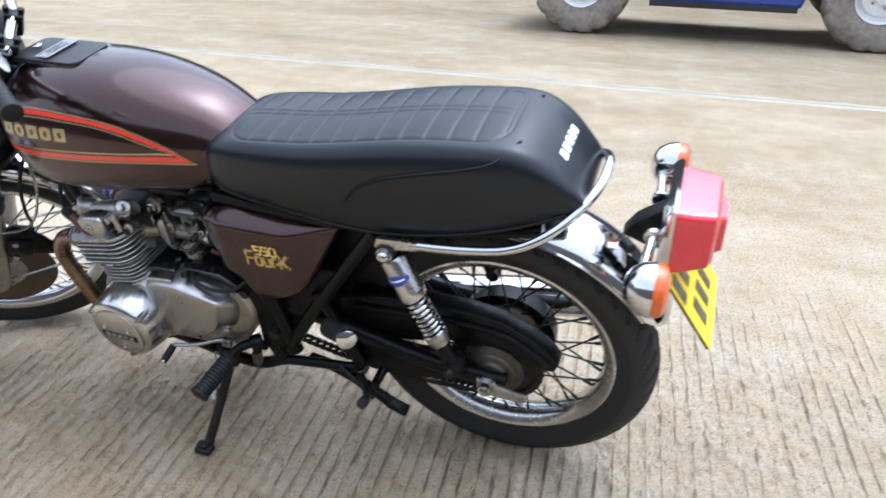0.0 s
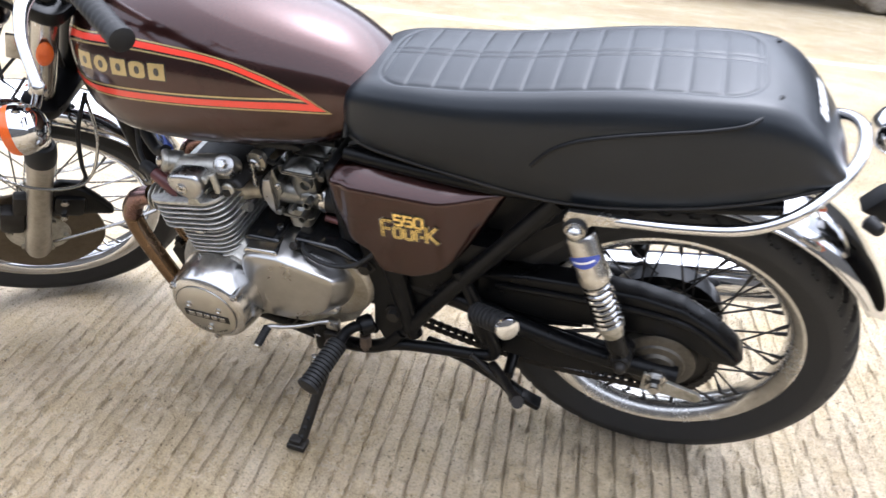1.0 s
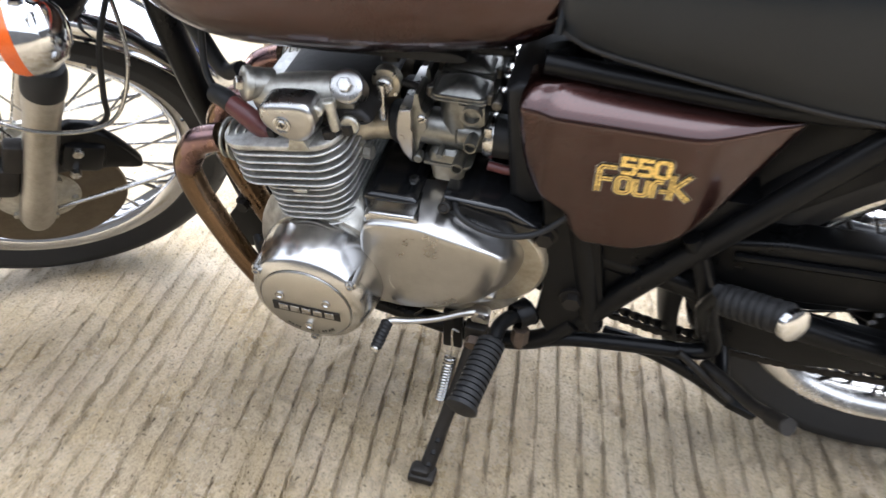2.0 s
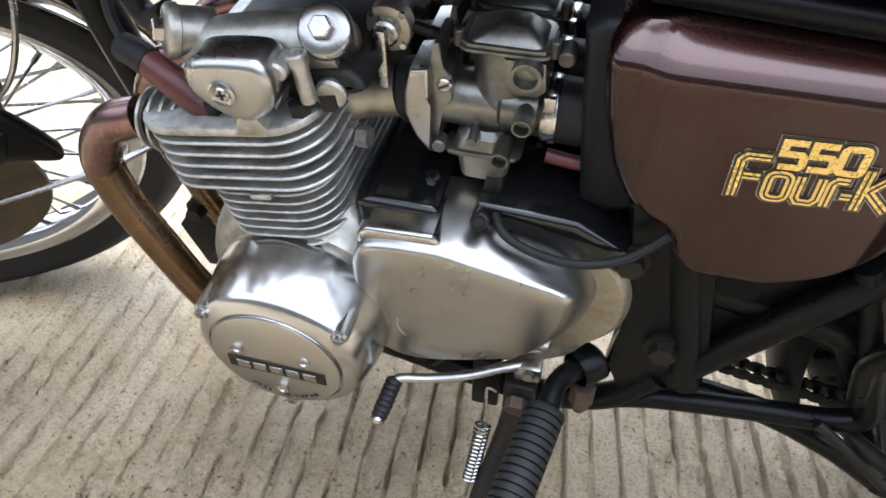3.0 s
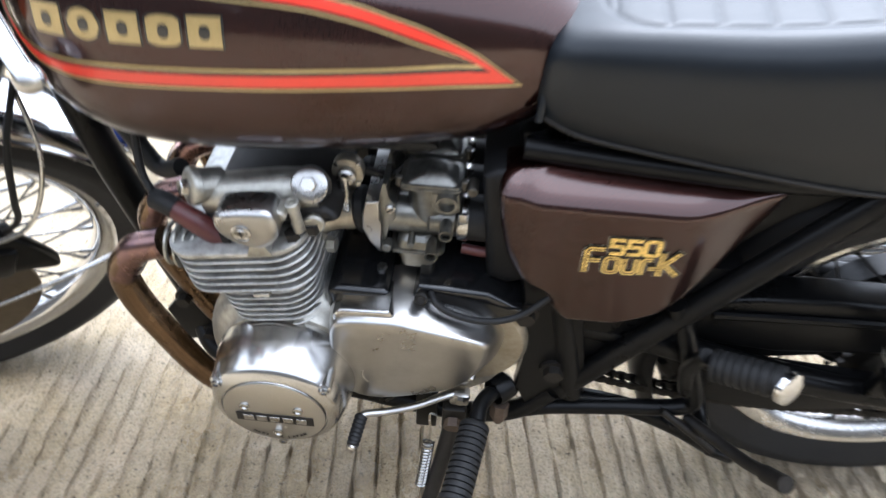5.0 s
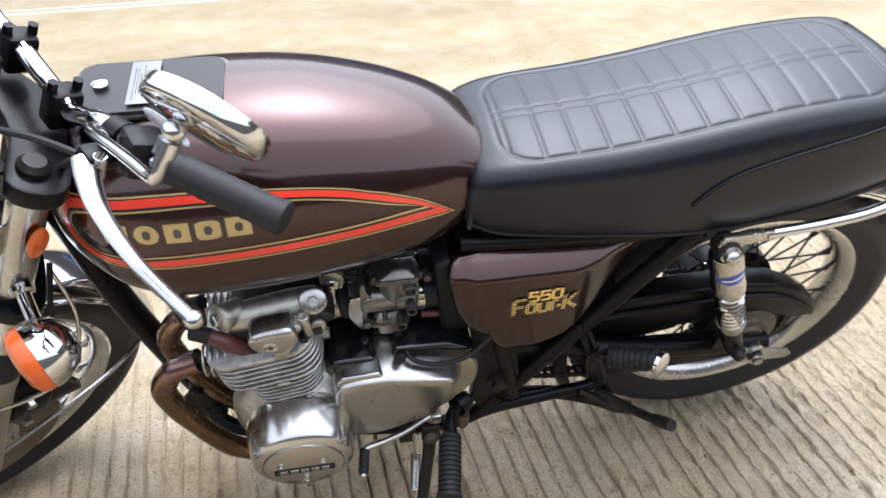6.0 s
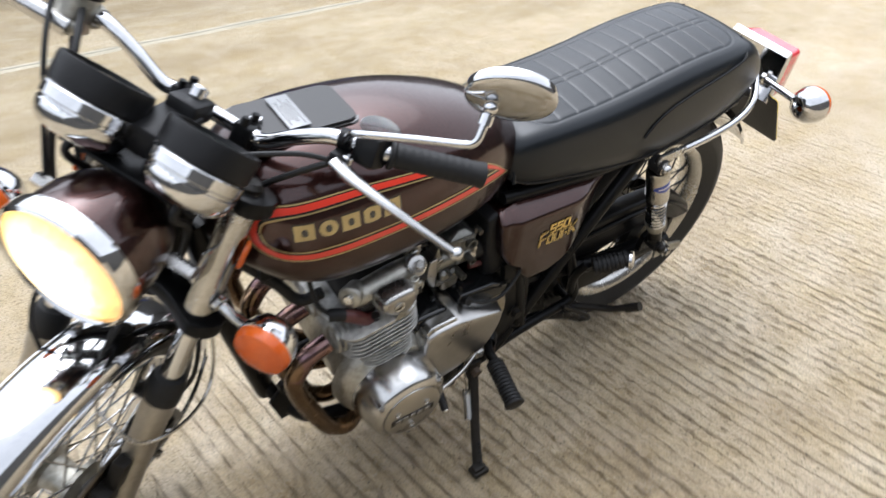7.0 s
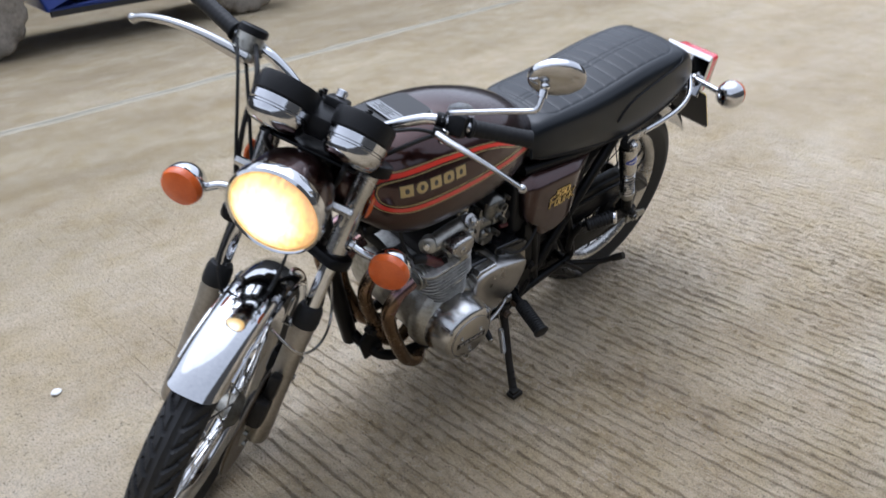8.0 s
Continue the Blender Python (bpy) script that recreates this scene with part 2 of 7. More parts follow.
    gloss.inputs["To Min"].default_value, gloss.inputs["To Max"].default_value = 0.08, 0.75
    nt.links.new(wet.outputs[0], gloss.inputs["Value"])
    nt.links.new(gloss.outputs[0], b.inputs["Specular IOR Level"])
    # brushed ripple that carries the ribs on past the modelled ones
    tc = nt.nodes.new("ShaderNodeTexCoord")
    wv = nt.nodes.new("ShaderNodeTexWave")
    wv.wave_type, wv.bands_direction = "BANDS", "X"
    wv.inputs["Scale"].default_value, wv.inputs["Distortion"].default_value = 8.6, 1.6
    wv.inputs["Detail"].default_value, wv.inputs["Detail Scale"].default_value = 3.0, 2.5
    nt.links.new(tc.outputs["Object"], wv.inputs["Vector"])
    hold = nt.nodes.new("ShaderNodeMath")
    hold.operation = "MULTIPLY"
    nt.links.new(wv.outputs["Fac"], hold.inputs[0])
    nt.links.new(stain, hold.inputs[1])
    b1 = nt.nodes.new("ShaderNodeBump")
    b1.inputs["Strength"].default_value, b1.inputs["Distance"].default_value = 0.05, 0.003
    nt.links.new(hold.outputs[0], b1.inputs["Height"])
    b3 = nt.nodes.new("ShaderNodeBump")
    b3.inputs["Strength"].default_value, b3.inputs["Distance"].default_value = 0.8, 0.011
    nt.links.new(lumps, b3.inputs["Height"])
    nt.links.new(b1.outputs[0], b3.inputs["Normal"])
    b2 = nt.nodes.new("ShaderNodeBump")
    b2.inputs["Strength"].default_value, b2.inputs["Distance"].default_value = 0.9, 0.009
    nt.links.new(grain, b2.inputs["Height"])
    nt.links.new(b3.outputs[0], b2.inputs["Normal"])
    nt.links.new(b2.outputs[0], b.inputs["Normal"])
    return m


CONCRETE = concrete_material()


# ---- building helpers ----
def part(name, bm, material, parent=None, label="", m=None, angle=38):
    """One bmesh as one mesh object under a thing or a part."""
    me = bpy.data.meshes.new(name)
    bmesh.ops.recalc_face_normals(bm, faces=bm.faces[:])
    bm.to_mesh(me)
    bm.free()
    me.polygons.foreach_set("use_smooth", [True] * len(me.polygons))
    me.set_sharp_from_angle(angle=radians(angle))
    me.materials.append(material)
    ob = new(name, me)
    if parent:
        ob.parent = parent
    if m is not None:
        ob.matrix_basis = m
    if label:
        tagged(ob, label)
    return ob


def again(ob, m):
    """The same mesh once more, under the same parent."""
    o = new(ob.name.split(".")[0], ob.data)
    o.parent, o.matrix_basis = ob.parent, m
    return o


def frame_to(axis):
    z = Vector(axis).normalized()
    x = z.orthogonal().normalized()
    if abs(z.x) < 0.9:
        x = (Vector((1, 0, 0)) - z * z.x).normalized()
    return x, z.cross(x)


def lathe(bm, profile, origin, axis, n=32, start=0.0, sweep=2 * math.pi, closed=True):
    """Turns a profile of (radius, height) round an axis."""
    o, z = Vector(origin), Vector(axis).normalized()
    x, y = frame_to(z)
    full = abs(sweep - 2 * math.pi) < 1e-6
    rings = []
    for i in range(n if full else n + 1):
        a = start + sweep * i / n
        d = x * math.cos(a) + y * math.sin(a)
        rings.append([bm.verts.new(o + d * r + z * h) for r, h in profile])
    for i in range(n if full else n):
        A, B = rings[i], rings[(i + 1) % len(rings)]
        for j in range(len(profile) - 1):
            bm.faces.new((A[j], A[j + 1], B[j + 1], B[j]))
    return rings


def cyl(bm, p0, p1, r0, r1=None, n=20, edge=0.0):
    p0, p1 = Vector(p0), Vector(p1)
    r1 = r0 if r1 is None else r1
    h = (p1 - p0).length
    e = min(edge, r0 * 0.8, r1 * 0.8, h / 2.2)
    prof = [(1e-5, 0), (r0 - e, 0)] + ([(r0, e)] if e else []) + ([(r1, h - e)] if e else []) + [(r1 - e, h), (1e-5, h)]
    lathe(bm, prof, p0, p1 - p0, n)


def hexhead(bm, p0, p1, r):
    cyl(bm, p0, p1, r, r, 6)


def box(bm, c, s, edge=0.0, m=None, seg=2):
    made = bmesh.ops.create_cube(bm, size=1.0)["verts"]
    for v in made:
        v.co = Vector((v.co.x * s[0], v.co.y * s[1], v.co.z * s[2]))
        if m is not None:
            v.co = m.to_3x3() @ v.co
        v.co += Vector(c)
    if edge:
        es = {e for v in made for e in v.link_edges}
        bmesh.ops.bevel(bm, geom=list(es), offset=edge, segments=seg, profile=0.5, affect="EDGES")


def spline(pts, k=8, closed=False):
    """A smooth line through points."""
    P = [Vector(p) for p in pts]
    out = []
    n = len(P)
    for i in range(n if closed else n - 1):
        a, b, c, d = (P[(i - 1) % n], P[i], P[(i + 1) % n], P[(i + 2) % n]) if closed else (P[max(i - 1, 0)], P[i], P[i + 1], P[min(i + 2, n - 1)])
        for j in range(k):
            t = j / k
            out.append(0.5 * ((2 * b) + (c - a) * t + (2 * a - 5 * b + 4 * c - d) * t * t + (3 * b - a - 3 * c + d) * t ** 3))
    if not closed:
        out.append(P[-1])
    return out


def tube(bm, pts, r, n=12, k=8, smooth=True, caps=True, flat=1.0):
    """A round bar along a line; r may be a list of radii, flat squeezes it."""
    P = spline(pts, k) if smooth else [Vector(p) for p in pts]
    rs = r if isinstance(r, (list, tuple)) else None
    up = None
    rings = []
    for i, p in enumerate(P):
        t = (P[min(i + 1, len(P) - 1)] - P[max(i - 1, 0)]).normalized()
        if up is None:
            up = frame_to(t)[0]
        up = (up - t * up.dot(t)).normalized()
        side = t.cross(up)
        f = i / (len(P) - 1)
        rad = r if rs is None else rs[0] + (rs[-1] - rs[0]) * f if len(rs) == 2 else float(np.interp(f, np.linspace(0, 1, len(rs)), rs))
        rings.append([bm.verts.new(p + (up * math.cos(2 * math.pi * j / n) + side * flat * math.sin(2 * math.pi * j / n)) * rad) for j in range(n)])
    for A, B in zip(rings, rings[1:]):
        for j in range(n):
            bm.faces.new((A[j], A[(j + 1) % n], B[(j + 1) % n], B[j]))
    if caps:
        bm.faces.new(rings[0][::-1])
        bm.faces.new(rings[-1])


def even(outline, step=0.006):
    """The same closed outline with points at even steps."""
    P = [Vector((a, b)) for a, b in outline]
    total = sum((P[(i + 1) % len(P)] - P[i]).length for i in range(len(P)))
    n = max(16, int(total / step))
    out, i, run = [], 0, 0.0
    for k in range(n):
        want = total * k / n
        while run + (P[(i + 1) % len(P)] - P[i % len(P)]).length < want:
            run += (P[(i + 1) % len(P)] - P[i % len(P)]).length
            i += 1
        p, q = P[i % len(P)], P[(i + 1) % len(P)]
        out.append(p + (q - p) * ((want - run) / max((q - p).length, 1e-9)))
    return out


def inset(P, d):
    """A closed outline drawn in by d."""
    n = len(P)
    area = sum(P[i].x * P[(i + 1) % n].y - P[(i + 1) % n].x * P[i].y for i in range(n))
    sgn = 1 if area > 0 else -1
    out = []
    for i in range(n):
        t = (P[(i + 2) % n] - P[i - 2]).normalized()
        out.append(P[i] + Vector((-t.y, t.x)) * sgn * d)
    return out


def prism(bm, outline, y0, y1, edge=0.0, seg=2, plane="xz"):
    """A flat outline drawn out between y0 and y1, with softened rims."""
    put = (lambda a, b, y: Vector((a, y, b))) if plane == "xz" else (lambda a, b, y: Vector((a, b, y)))
    if edge and len(outline) > 13:
        P = even(outline, min(0.006, edge * 1.5) if edge > 0.002 else 0.006)
        sg = 1 if y1 > y0 else -1
        levels = [(edge * (1 - math.sin(math.pi / 2 * k / seg)), y0 + sg * edge * (1 - math.cos(math.pi / 2 * k / seg))) for k in range(seg + 1)]
        levels += [(edge * (1 - math.cos(math.pi / 2 * k / seg)), y1 - sg * edge * (1 - math.sin(math.pi / 2 * k / seg))) for k in range(seg + 1)]
        loft(bm, [[put(p.x, p.y, y) for p in inset(P, d)] for d, y in levels])
        return
    A = [bm.verts.new(put(a, b, y0)) for a, b in outline]
    B = [bm.verts.new(put(a, b, y1)) for a, b in outline]
    n = len(A)
    fa, fb = bm.faces.new(A), bm.faces.new(B[::-1])
    for i in range(n):
        bm.faces.new((A[i], B[i], B[(i + 1) % n], A[(i + 1) % n]))
    if edge:
        bmesh.ops.bevel(bm, geom=list(fa.edges) + list(fb.edges), offset=edge, segments=seg, profile=0.6, affect="EDGES")


def loft(bm, rings, caps=True, closed=True):
    V = [[bm.verts.new(p) for p in ring] for ring in rings]
    n = len(V[0])
    for A, B in zip(V, V[1:]):
        for j in range(n if closed else n - 1):
            bm.faces.new((A[j], A[(j + 1) % n], B[(j + 1) % n], B[j]))
    if caps:
        bm.faces.new(V[0][::-1])
        bm.faces.new(V[-1])


def smooth2d(pts, k=6):
    return [(p.x, p.z) for p in spline([(a, 0, b) for a, b in pts], k, closed=True)]


def soft(x, xs, ys):
    """Value at x on a smooth curve through points."""
    x = min(max(x, xs[0]), xs[-1])
    i = max(0, min(len(xs) - 2, int(np.searchsorted(xs, x)) - 1))
    def slope(j):
        if j == 0:
            return (ys[1] - ys[0]) / (xs[1] - xs[0])
        if j == len(xs) - 1:
            return (ys[-1] - ys[-2]) / (xs[-1] - xs[-2])
        return (ys[j + 1] - ys[j - 1]) / (xs[j + 1] - xs[j - 1])
    h = xs[i + 1] - xs[i]
    t = (x - xs[i]) / h
    return (2 * t ** 3 - 3 * t * t + 1) * ys[i] + (t ** 3 - 2 * t * t + t) * h * slope(i) + (-2 * t ** 3 + 3 * t * t) * ys[i + 1] + (t ** 3 - t * t) * h * slope(i + 1)


def lettering(text, size, material, name, parent, m, depth=0.0006, bold=0.0, spacing=1.0, shear=0.0, label=""):
    """Raised letters in the built-in font, standing on m's plane."""
    cu = bpy.data.curves.new(name, "FONT")
    cu.body, cu.size, cu.extrude, cu.offset, cu.space_character, cu.shear = text, size, depth, bold, spacing, shear
    cu.resolution_u = 2
    tmp = bpy.data.objects.new(name + "_curve", cu)
    scene.collection.objects.link(tmp)
    bpy.context.view_layer.update()
    me = bpy.data.meshes.new_from_object(tmp.evaluated_get(bpy.context.evaluated_depsgraph_get()))
    bpy.data.objects.remove(tmp)
    bpy.data.curves.remove(cu)
    me.materials.clear()
    me.materials.append(material)
    ob = new(name, me)
    ob.parent, ob.matrix_basis = parent, m
    if label:
        tagged(ob, label)
    return ob


def rounded_rect(x0, x1, y0, y1, r, n=5):
    out = []
    for cx, cy, a0 in ((x1 - r, y1 - r, 0), (x0 + r, y1 - r, 90), (x0 + r, y0 + r, 180), (x1 - r, y0 + r, 270)):
        for i in range(n + 1):
            a = radians(a0 + 90 * i / n)
            out.append((cx + r * math.cos(a), cy + r * math.sin(a)))
    return out


# ---- motorcycle: pose, wheels, frame ----
LEAN = 10.5
bike = new("motorcycle")
bike.empty_display_size = 0.2
bike.matrix_basis = pose(0, 0, 0, LEAN, 0, 0)
tagged(bike, "brown vintage motorcycle with black quilted seat leaning on its side stand", "motorcycle")
MF = Matrix.Translation((-1.51, 0, 0)) @ pose(0, 0, 0, 0, 26.5, 0) @ pose(0, 0, 0, 0, 0, 36.5)   # steered front end


def tyre_mesh(R, Rr, hw, blocks, front):
    bm = bmesh.new()
    Rc = Rr + 0.45 * (R - Rr)
    prof = []
    n = 34
    for i in range(n + 1):
        f = -100 + 200 * i / n
        a = radians(f)
        s = math.copysign(abs(math.sin(a)) ** 0.9, math.sin(a))
        prof.append((hw * s, Rc + (R - Rc) * math.cos(a) if math.cos(a) > 0 else Rc + (R - Rc) * 0.6 * math.cos(a), f))
    prof = [(-hw * 0.64, Rr - 0.002, -120)] + prof + [(hw * 0.64, Rr - 0.002, 120)]
    seg = blocks * 8
    rings = []
    for i in range(seg):
        th = 2 * math.pi * i / seg
        ring = []
        for y, r, f in prof:
            d = 0.0
            if abs(f) < 66:
                u = (th * blocks / (2 * math.pi) + (abs(f) / 40.0 if front else abs(f) / 55.0) + (0.5 if f > 0 else 0)) % 1.0
                if 12 < abs(f) < 60 and u < 0.3:
                    d = 0.006
                if abs(abs(f) - 9) < 3.2:
                    d = 0.0035
            r -= d
            ring.append(bm.verts.new((r * math.cos(th), y, r * math.sin(th))))
        rings.append(ring)
    for i in range(seg):
        A, B = rings[i], rings[(i + 1) % seg]
        for j in range(len(prof) - 1):
            bm.faces.new((A[j], A[j + 1], B[j + 1], B[j]))
    return bm


def wheel(name, m, R, Rr, hw, wr, flange, blocks, front, label):
    bm = bmesh.new()
    o = [(Rr - 0.022, -wr * 0.5), (Rr - 0.012, -wr * 0.85), (Rr + 0.001, -wr), (Rr + 0.003, -wr - 0.003), (Rr - 0.004, -wr - 0.005), (Rr - 0.018, -wr + 0.002), (Rr - 0.028, -wr * 0.45),
         (Rr - 0.03, 0), (Rr - 0.028, wr * 0.45), (Rr - 0.018, wr - 0.002), (Rr - 0.004, wr + 0.005), (Rr + 0.003, wr + 0.003), (Rr + 0.001, wr), (Rr - 0.012, wr * 0.85), (Rr - 0.022, wr * 0.5), (Rr - 0.022, -wr * 0.5)]
    lathe(bm, o, (0, 0, 0), (0, 1, 0), 96)
    rim = part(name, bm, CHROME if front else OLDCHROME, bike, label, m)
    part("tyre", tyre_mesh(R, Rr, hw, blocks, front), TYREMAT, rim, "black treaded rubber tyre", angle=30)
    # hub with two spoke flanges
    bm = bmesh.new()
    fr, fy = flange
    lathe(bm, [(0.012, -fy - 0.02), (0.03, -fy - 0.016), (fr * 0.8, -fy - 0.006), (fr, -fy), (fr, -fy + 0.008), (fr * 0.62, -fy + 0.014), (fr * 0.55, 0), (fr * 0.62, fy - 0.014), (fr, fy - 0.008), (fr, fy), (fr * 0.8, fy + 0.006), (0.03, fy + 0.016), (0.012, fy + 0.02)], (0, 0, 0), (0, 1, 0), 40)
    part("hub", bm, CAST, rim, "grey cast aluminium hub")
    # spokes: ten of each of four lays, crossing
    k = 0
    for side in (-1, 1):
        for way in (-1, 1):
            bm = bmesh.new()
            a0, a1 = 0.0, radians(38) * way
            p0 = Vector((fr * 0.92 * math.cos(a0), side * (fy - 0.004 + 0.004 * way), fr * 0.92 * math.sin(a0)))
            p1 = Vector(((Rr - 0.03) * math.cos(a1), side * wr * 0.22, (Rr - 0.03) * math.sin(a1)))
            cyl(bm, p0, p1, 0.0021, n=6)
            d = (p1 - p0).normalized()
            cyl(bm, p1 - d * 0.019, p1 + d * 0.002, 0.0034, 0.004, n=6)
            first = part("spoke", bm, DARKSTEEL if not front else OLDCHROME, rim)
            off = (0 if side < 0 else 9) + (0 if way < 0 else 18)
            first.matrix_basis = pose(0, 0, 0, 0, off, 0)
            for i in range(1, 10):
                again(first, pose(0, 0, 0, 0, off + 36 * i, 0))
    bm = bmesh.new()
    cyl(bm, (0.0, -0.10, 0), (0.0, 0.10, 0), 0.008, n=12)
    part("axle", bm, OLDCHROME, rim)
    return rim


rear = wheel("rear_wheel", pose(0, 0, 0.327), 0.325, 0.2425, 0.052, 0.031, (0.068, 0.04), 44, False, "chrome wire-spoked rear rim, slightly dulled")
front = wheel("front_wheel", MF @ pose(-0.051, 0, 0.338), 0.325, 0.2555, 0.044, 0.026, (0.05, 0.035), 48, True, "chrome wire-spoked front rim with worn chrome")

# rear sprocket and cush-drive carrier
bm = bmesh.new()
N = 37
prof = []
for i in range(N * 4):
    a = 2 * math.pi * i / (N * 4)
    r = 0.098 if i % 4 in (0, 1) else 0.092
    prof.append((r * math.cos(a), r * math.sin(a)))
prism(bm, prof, -0.068, -0.061)
part("sprocket", bm, DARKSTEEL, rear, "dirty dark steel chain sprocket")
bm = bmesh.new()
lathe(bm, [(0.018, -0.105), (0.024, -0.1), (0.03, -0.085), (0.06, -0.078), (0.068, -0.07), (0.07, -0.06)], (0, 0, 0), (0, 1, 0), 36)
for i in range(4):
    a = radians(45 + 90 * i)
    hexhead(bm, (0.052 * math.cos(a), -0.078, 0.052 * math.sin(a)), (0.052 * math.cos(a), -0.087, 0.052 * math.sin(a)), 0.009)
part("sprocket_carrier", bm, DARKSTEEL, rear, "oily cast sprocket carrier with four bolts")
bm = bmesh.new()
lathe(bm, [(0.02, 0.075), (0.09, 0.07), (0.105, 0.06), (0.108, 0.045), (0.108, 0.02)], (0, 0, 0), (0, 1, 0), 40)
part("brake_drum", bm, ENAMEL, rear, "black rear brake drum plate")
bm = bmesh.new()
tube(bm, [(-0.23, -0.004, 0.02), (-0.19, -0.012, 0.012)], 0.003, 8)
part("tyre_valve", bm, RUBBER, rear)

bm = bmesh.new()
lathe(bm, [(0.014, -0.108), (0.030, -0.106), (0.034, -0.100), (0.046, -0.098), (0.049, -0.094), (0.060, -0.092), (0.066, -0.088), (0.068, -0.070)], (0, 0, 0), (0, 1, 0), 48)
part("drive_flange", bm, DARKALLOY, rear, "oily grey final drive flange")

# front disc
bm = bmesh.new()
lathe(bm, [(0.062, -0.083), (0.134, -0.083), (0.136, -0.081), (0.136, -0.078), (0.134, -0.076), (0.062, -0.076), (0.062, -0.083)], (0, 0, 0), (0, 1, 0), 64)
part("brake_disc", bm, TANSTEEL, front, "stained steel front brake disc")
bm = bmesh.new()
lathe(bm, [(0.02, -0.094), (0.034, -0.09), (0.05, -0.086), (0.064, -0.0845), (0.068, -0.078)], (0, 0, 0), (0, 1, 0), 36)
for i in range(6):
    a = radians(60 * i)
    hexhead(bm, (0.055 * math.cos(a), -0.085, 0.055 * math.sin(a)), (0.055 * math.cos(a), -0.093, 0.055 * math.sin(a)), 0.006)
part("disc_carrier", bm, CAST, front, "grey bolted disc carrier")

# frame
def frame_tube(pts, r=0.0145, name="frame_tube", k=8):
    bm = bmesh.new()
    tube(bm, pts, r, 14, k)
    return part(name, bm, ENAMEL, bike)


frame_tube([(-1.10, 0, 0.76), (-1.078, 0, 0.56), (-1.05, 0, 0.42), (-1.015, 0, 0.27)], 0.021, "down_tube")
frame_tube([(-1.04, 0, 0.80), (-0.85, 0, 0.77), (-0.6, 0, 0.70), (-0.5, 0, 0.66)], 0.02, "backbone_tube")
for s in (-1, 1):
    frame_tube([(-1.018, 0, 0.30), (-0.995, s * 0.04, 0.265), (-0.94, s * 0.085, 0.232), (-0.75, s * 0.105, 0.215), (-0.60, s * 0.12, 0.208), (-0.52, s * 0.122, 0.23), (-0.475, s * 0.12, 0.285)], 0.0145, "cradle_tube")
    frame_tube([(-0.450, s * 0.12, 0.285), (-0.474, s * 0.118, 0.39), (-0.507, s * 0.110, 0.52), (-0.55, s * 0.07, 0.68)], 0.0168, "pivot_tube")
    frame_tube([(-0.465, s * 0.12, 0.29), (-0.40, s * 0.122, 0.395), (-0.315, s * 0.12, 0.515), (-0.205, s * 0.118, 0.67)], 0.0150, "diagonal_tube")
    frame_tube([(-0.56, s * 0.10, 0.675), (-0.30, s * 0.115, 0.672), (-0.08, s * 0.11, 0.69), (0.10, s * 0.10, 0.715)], 0.012, "seat_tube")
frame_tube([(-0.53, -0.122, 0.222), (-0.475, -0.125, 0.250), (-0.385, -0.125, 0.266), (-0.31, -0.125, 0.277), (-0.288, -0.125, 0.296), (-0.303, -0.125, 0.345), (-0.335, -0.124, 0.43), (-0.362, -0.122, 0.485)], 0.0118, "bracket_tube", 10)
bm = bmesh.new()
prism(bm, [(-0.545, 0.51), (-0.50, 0.535), (-0.465, 0.46), (-0.44, 0.33), (-0.452, 0.275), (-0.51, 0.255), (-0.53, 0.30), (-0.52, 0.40)], -0.128, -0.112, 0.004)
part("pivot_plate", bm, ENAMEL, bike, "black pressed steel swingarm pivot plate")
bm = bmesh.new()
prism(bm, [(-1.03, 0.30), (-0.985, 0.36), (-0.945, 0.31), (-0.97, 0.24), (-1.01, 0.235)], -0.06, -0.05, 0.003)
part("engine_mount", bm, ENAMEL, bike, "black front engine mount plate")
for px, pz, py, r in ((-0.484, 0.345, -0.13, 0.0125), (-0.532, 0.452, -0.128, 0.0115), (-0.995, 0.335, -0.06, 0.010), (-0.972, 0.26, -0.06, 0.010)):
    bm = bmesh.new()
    cyl(bm, (px, py + 0.012, pz), (px, py - 0.003, pz), r * 1.4, n=18)
    hexhead(bm, (px, py - 0.003, pz), (px, py - 0.014, pz), r)
    part("frame_bolt", bm, DARKSTEEL, bike, "dark steel hexagon bolt")

# swingarm, chain, chain guard
for s in (-1, 1):
    bm = bmesh.new()
    tube(bm, [(-0.475, s * 0.095, 0.405), (-0.36, s * 0.100, 0.388), (-0.25, s * 0.106, 0.362), (-0.12, s * 0.108, 0.337), (0.035, s * 0.108, 0.324)], 0.0185, 16)
    part("swingarm", bm, ENAMEL, bike, "black steel swingarm tube")
bm = bmesh.new()
prism(bm, [(-0.02, 0.342), (0.075, 0.318), (0.085, 0.306), (0.075, 0.296), (-0.02, 0.300)], -0.135, -0.127, 0.002)
part("chain_adjuster", bm, CAST, bike, "dull steel chain adjuster plate")
bm = bmesh.new()
cyl(bm, (0, -0.12, 0.327), (0, -0.135, 0.327), 0.021, n=24, edge=0.003)
hexhead(bm, (0, -0.135, 0.327), (0, -0.149, 0.327), 0.0155)
cyl(bm, (0, -0.149, 0.327), (0, -0.156, 0.327), 0.009, n=14)
part("axle_nut", bm, OLDCHROME, bike, "dull chrome rear axle nut")
bm = bmesh.new()
outline = [(-0.34, 0.452), (-0.25, 0.468), (-0.15, 0.474), (-0.05, 0.474), (0.02, 0.462), (0.08, 0.43), (0.122, 0.395), (0.136, 0.374), (0.128, 0.352), (0.09, 0.352), (0.045, 0.375), (-0.01, 0.388), (-0.08, 0.382), (-0.2, 0.368), (-0.34, 0.378)]
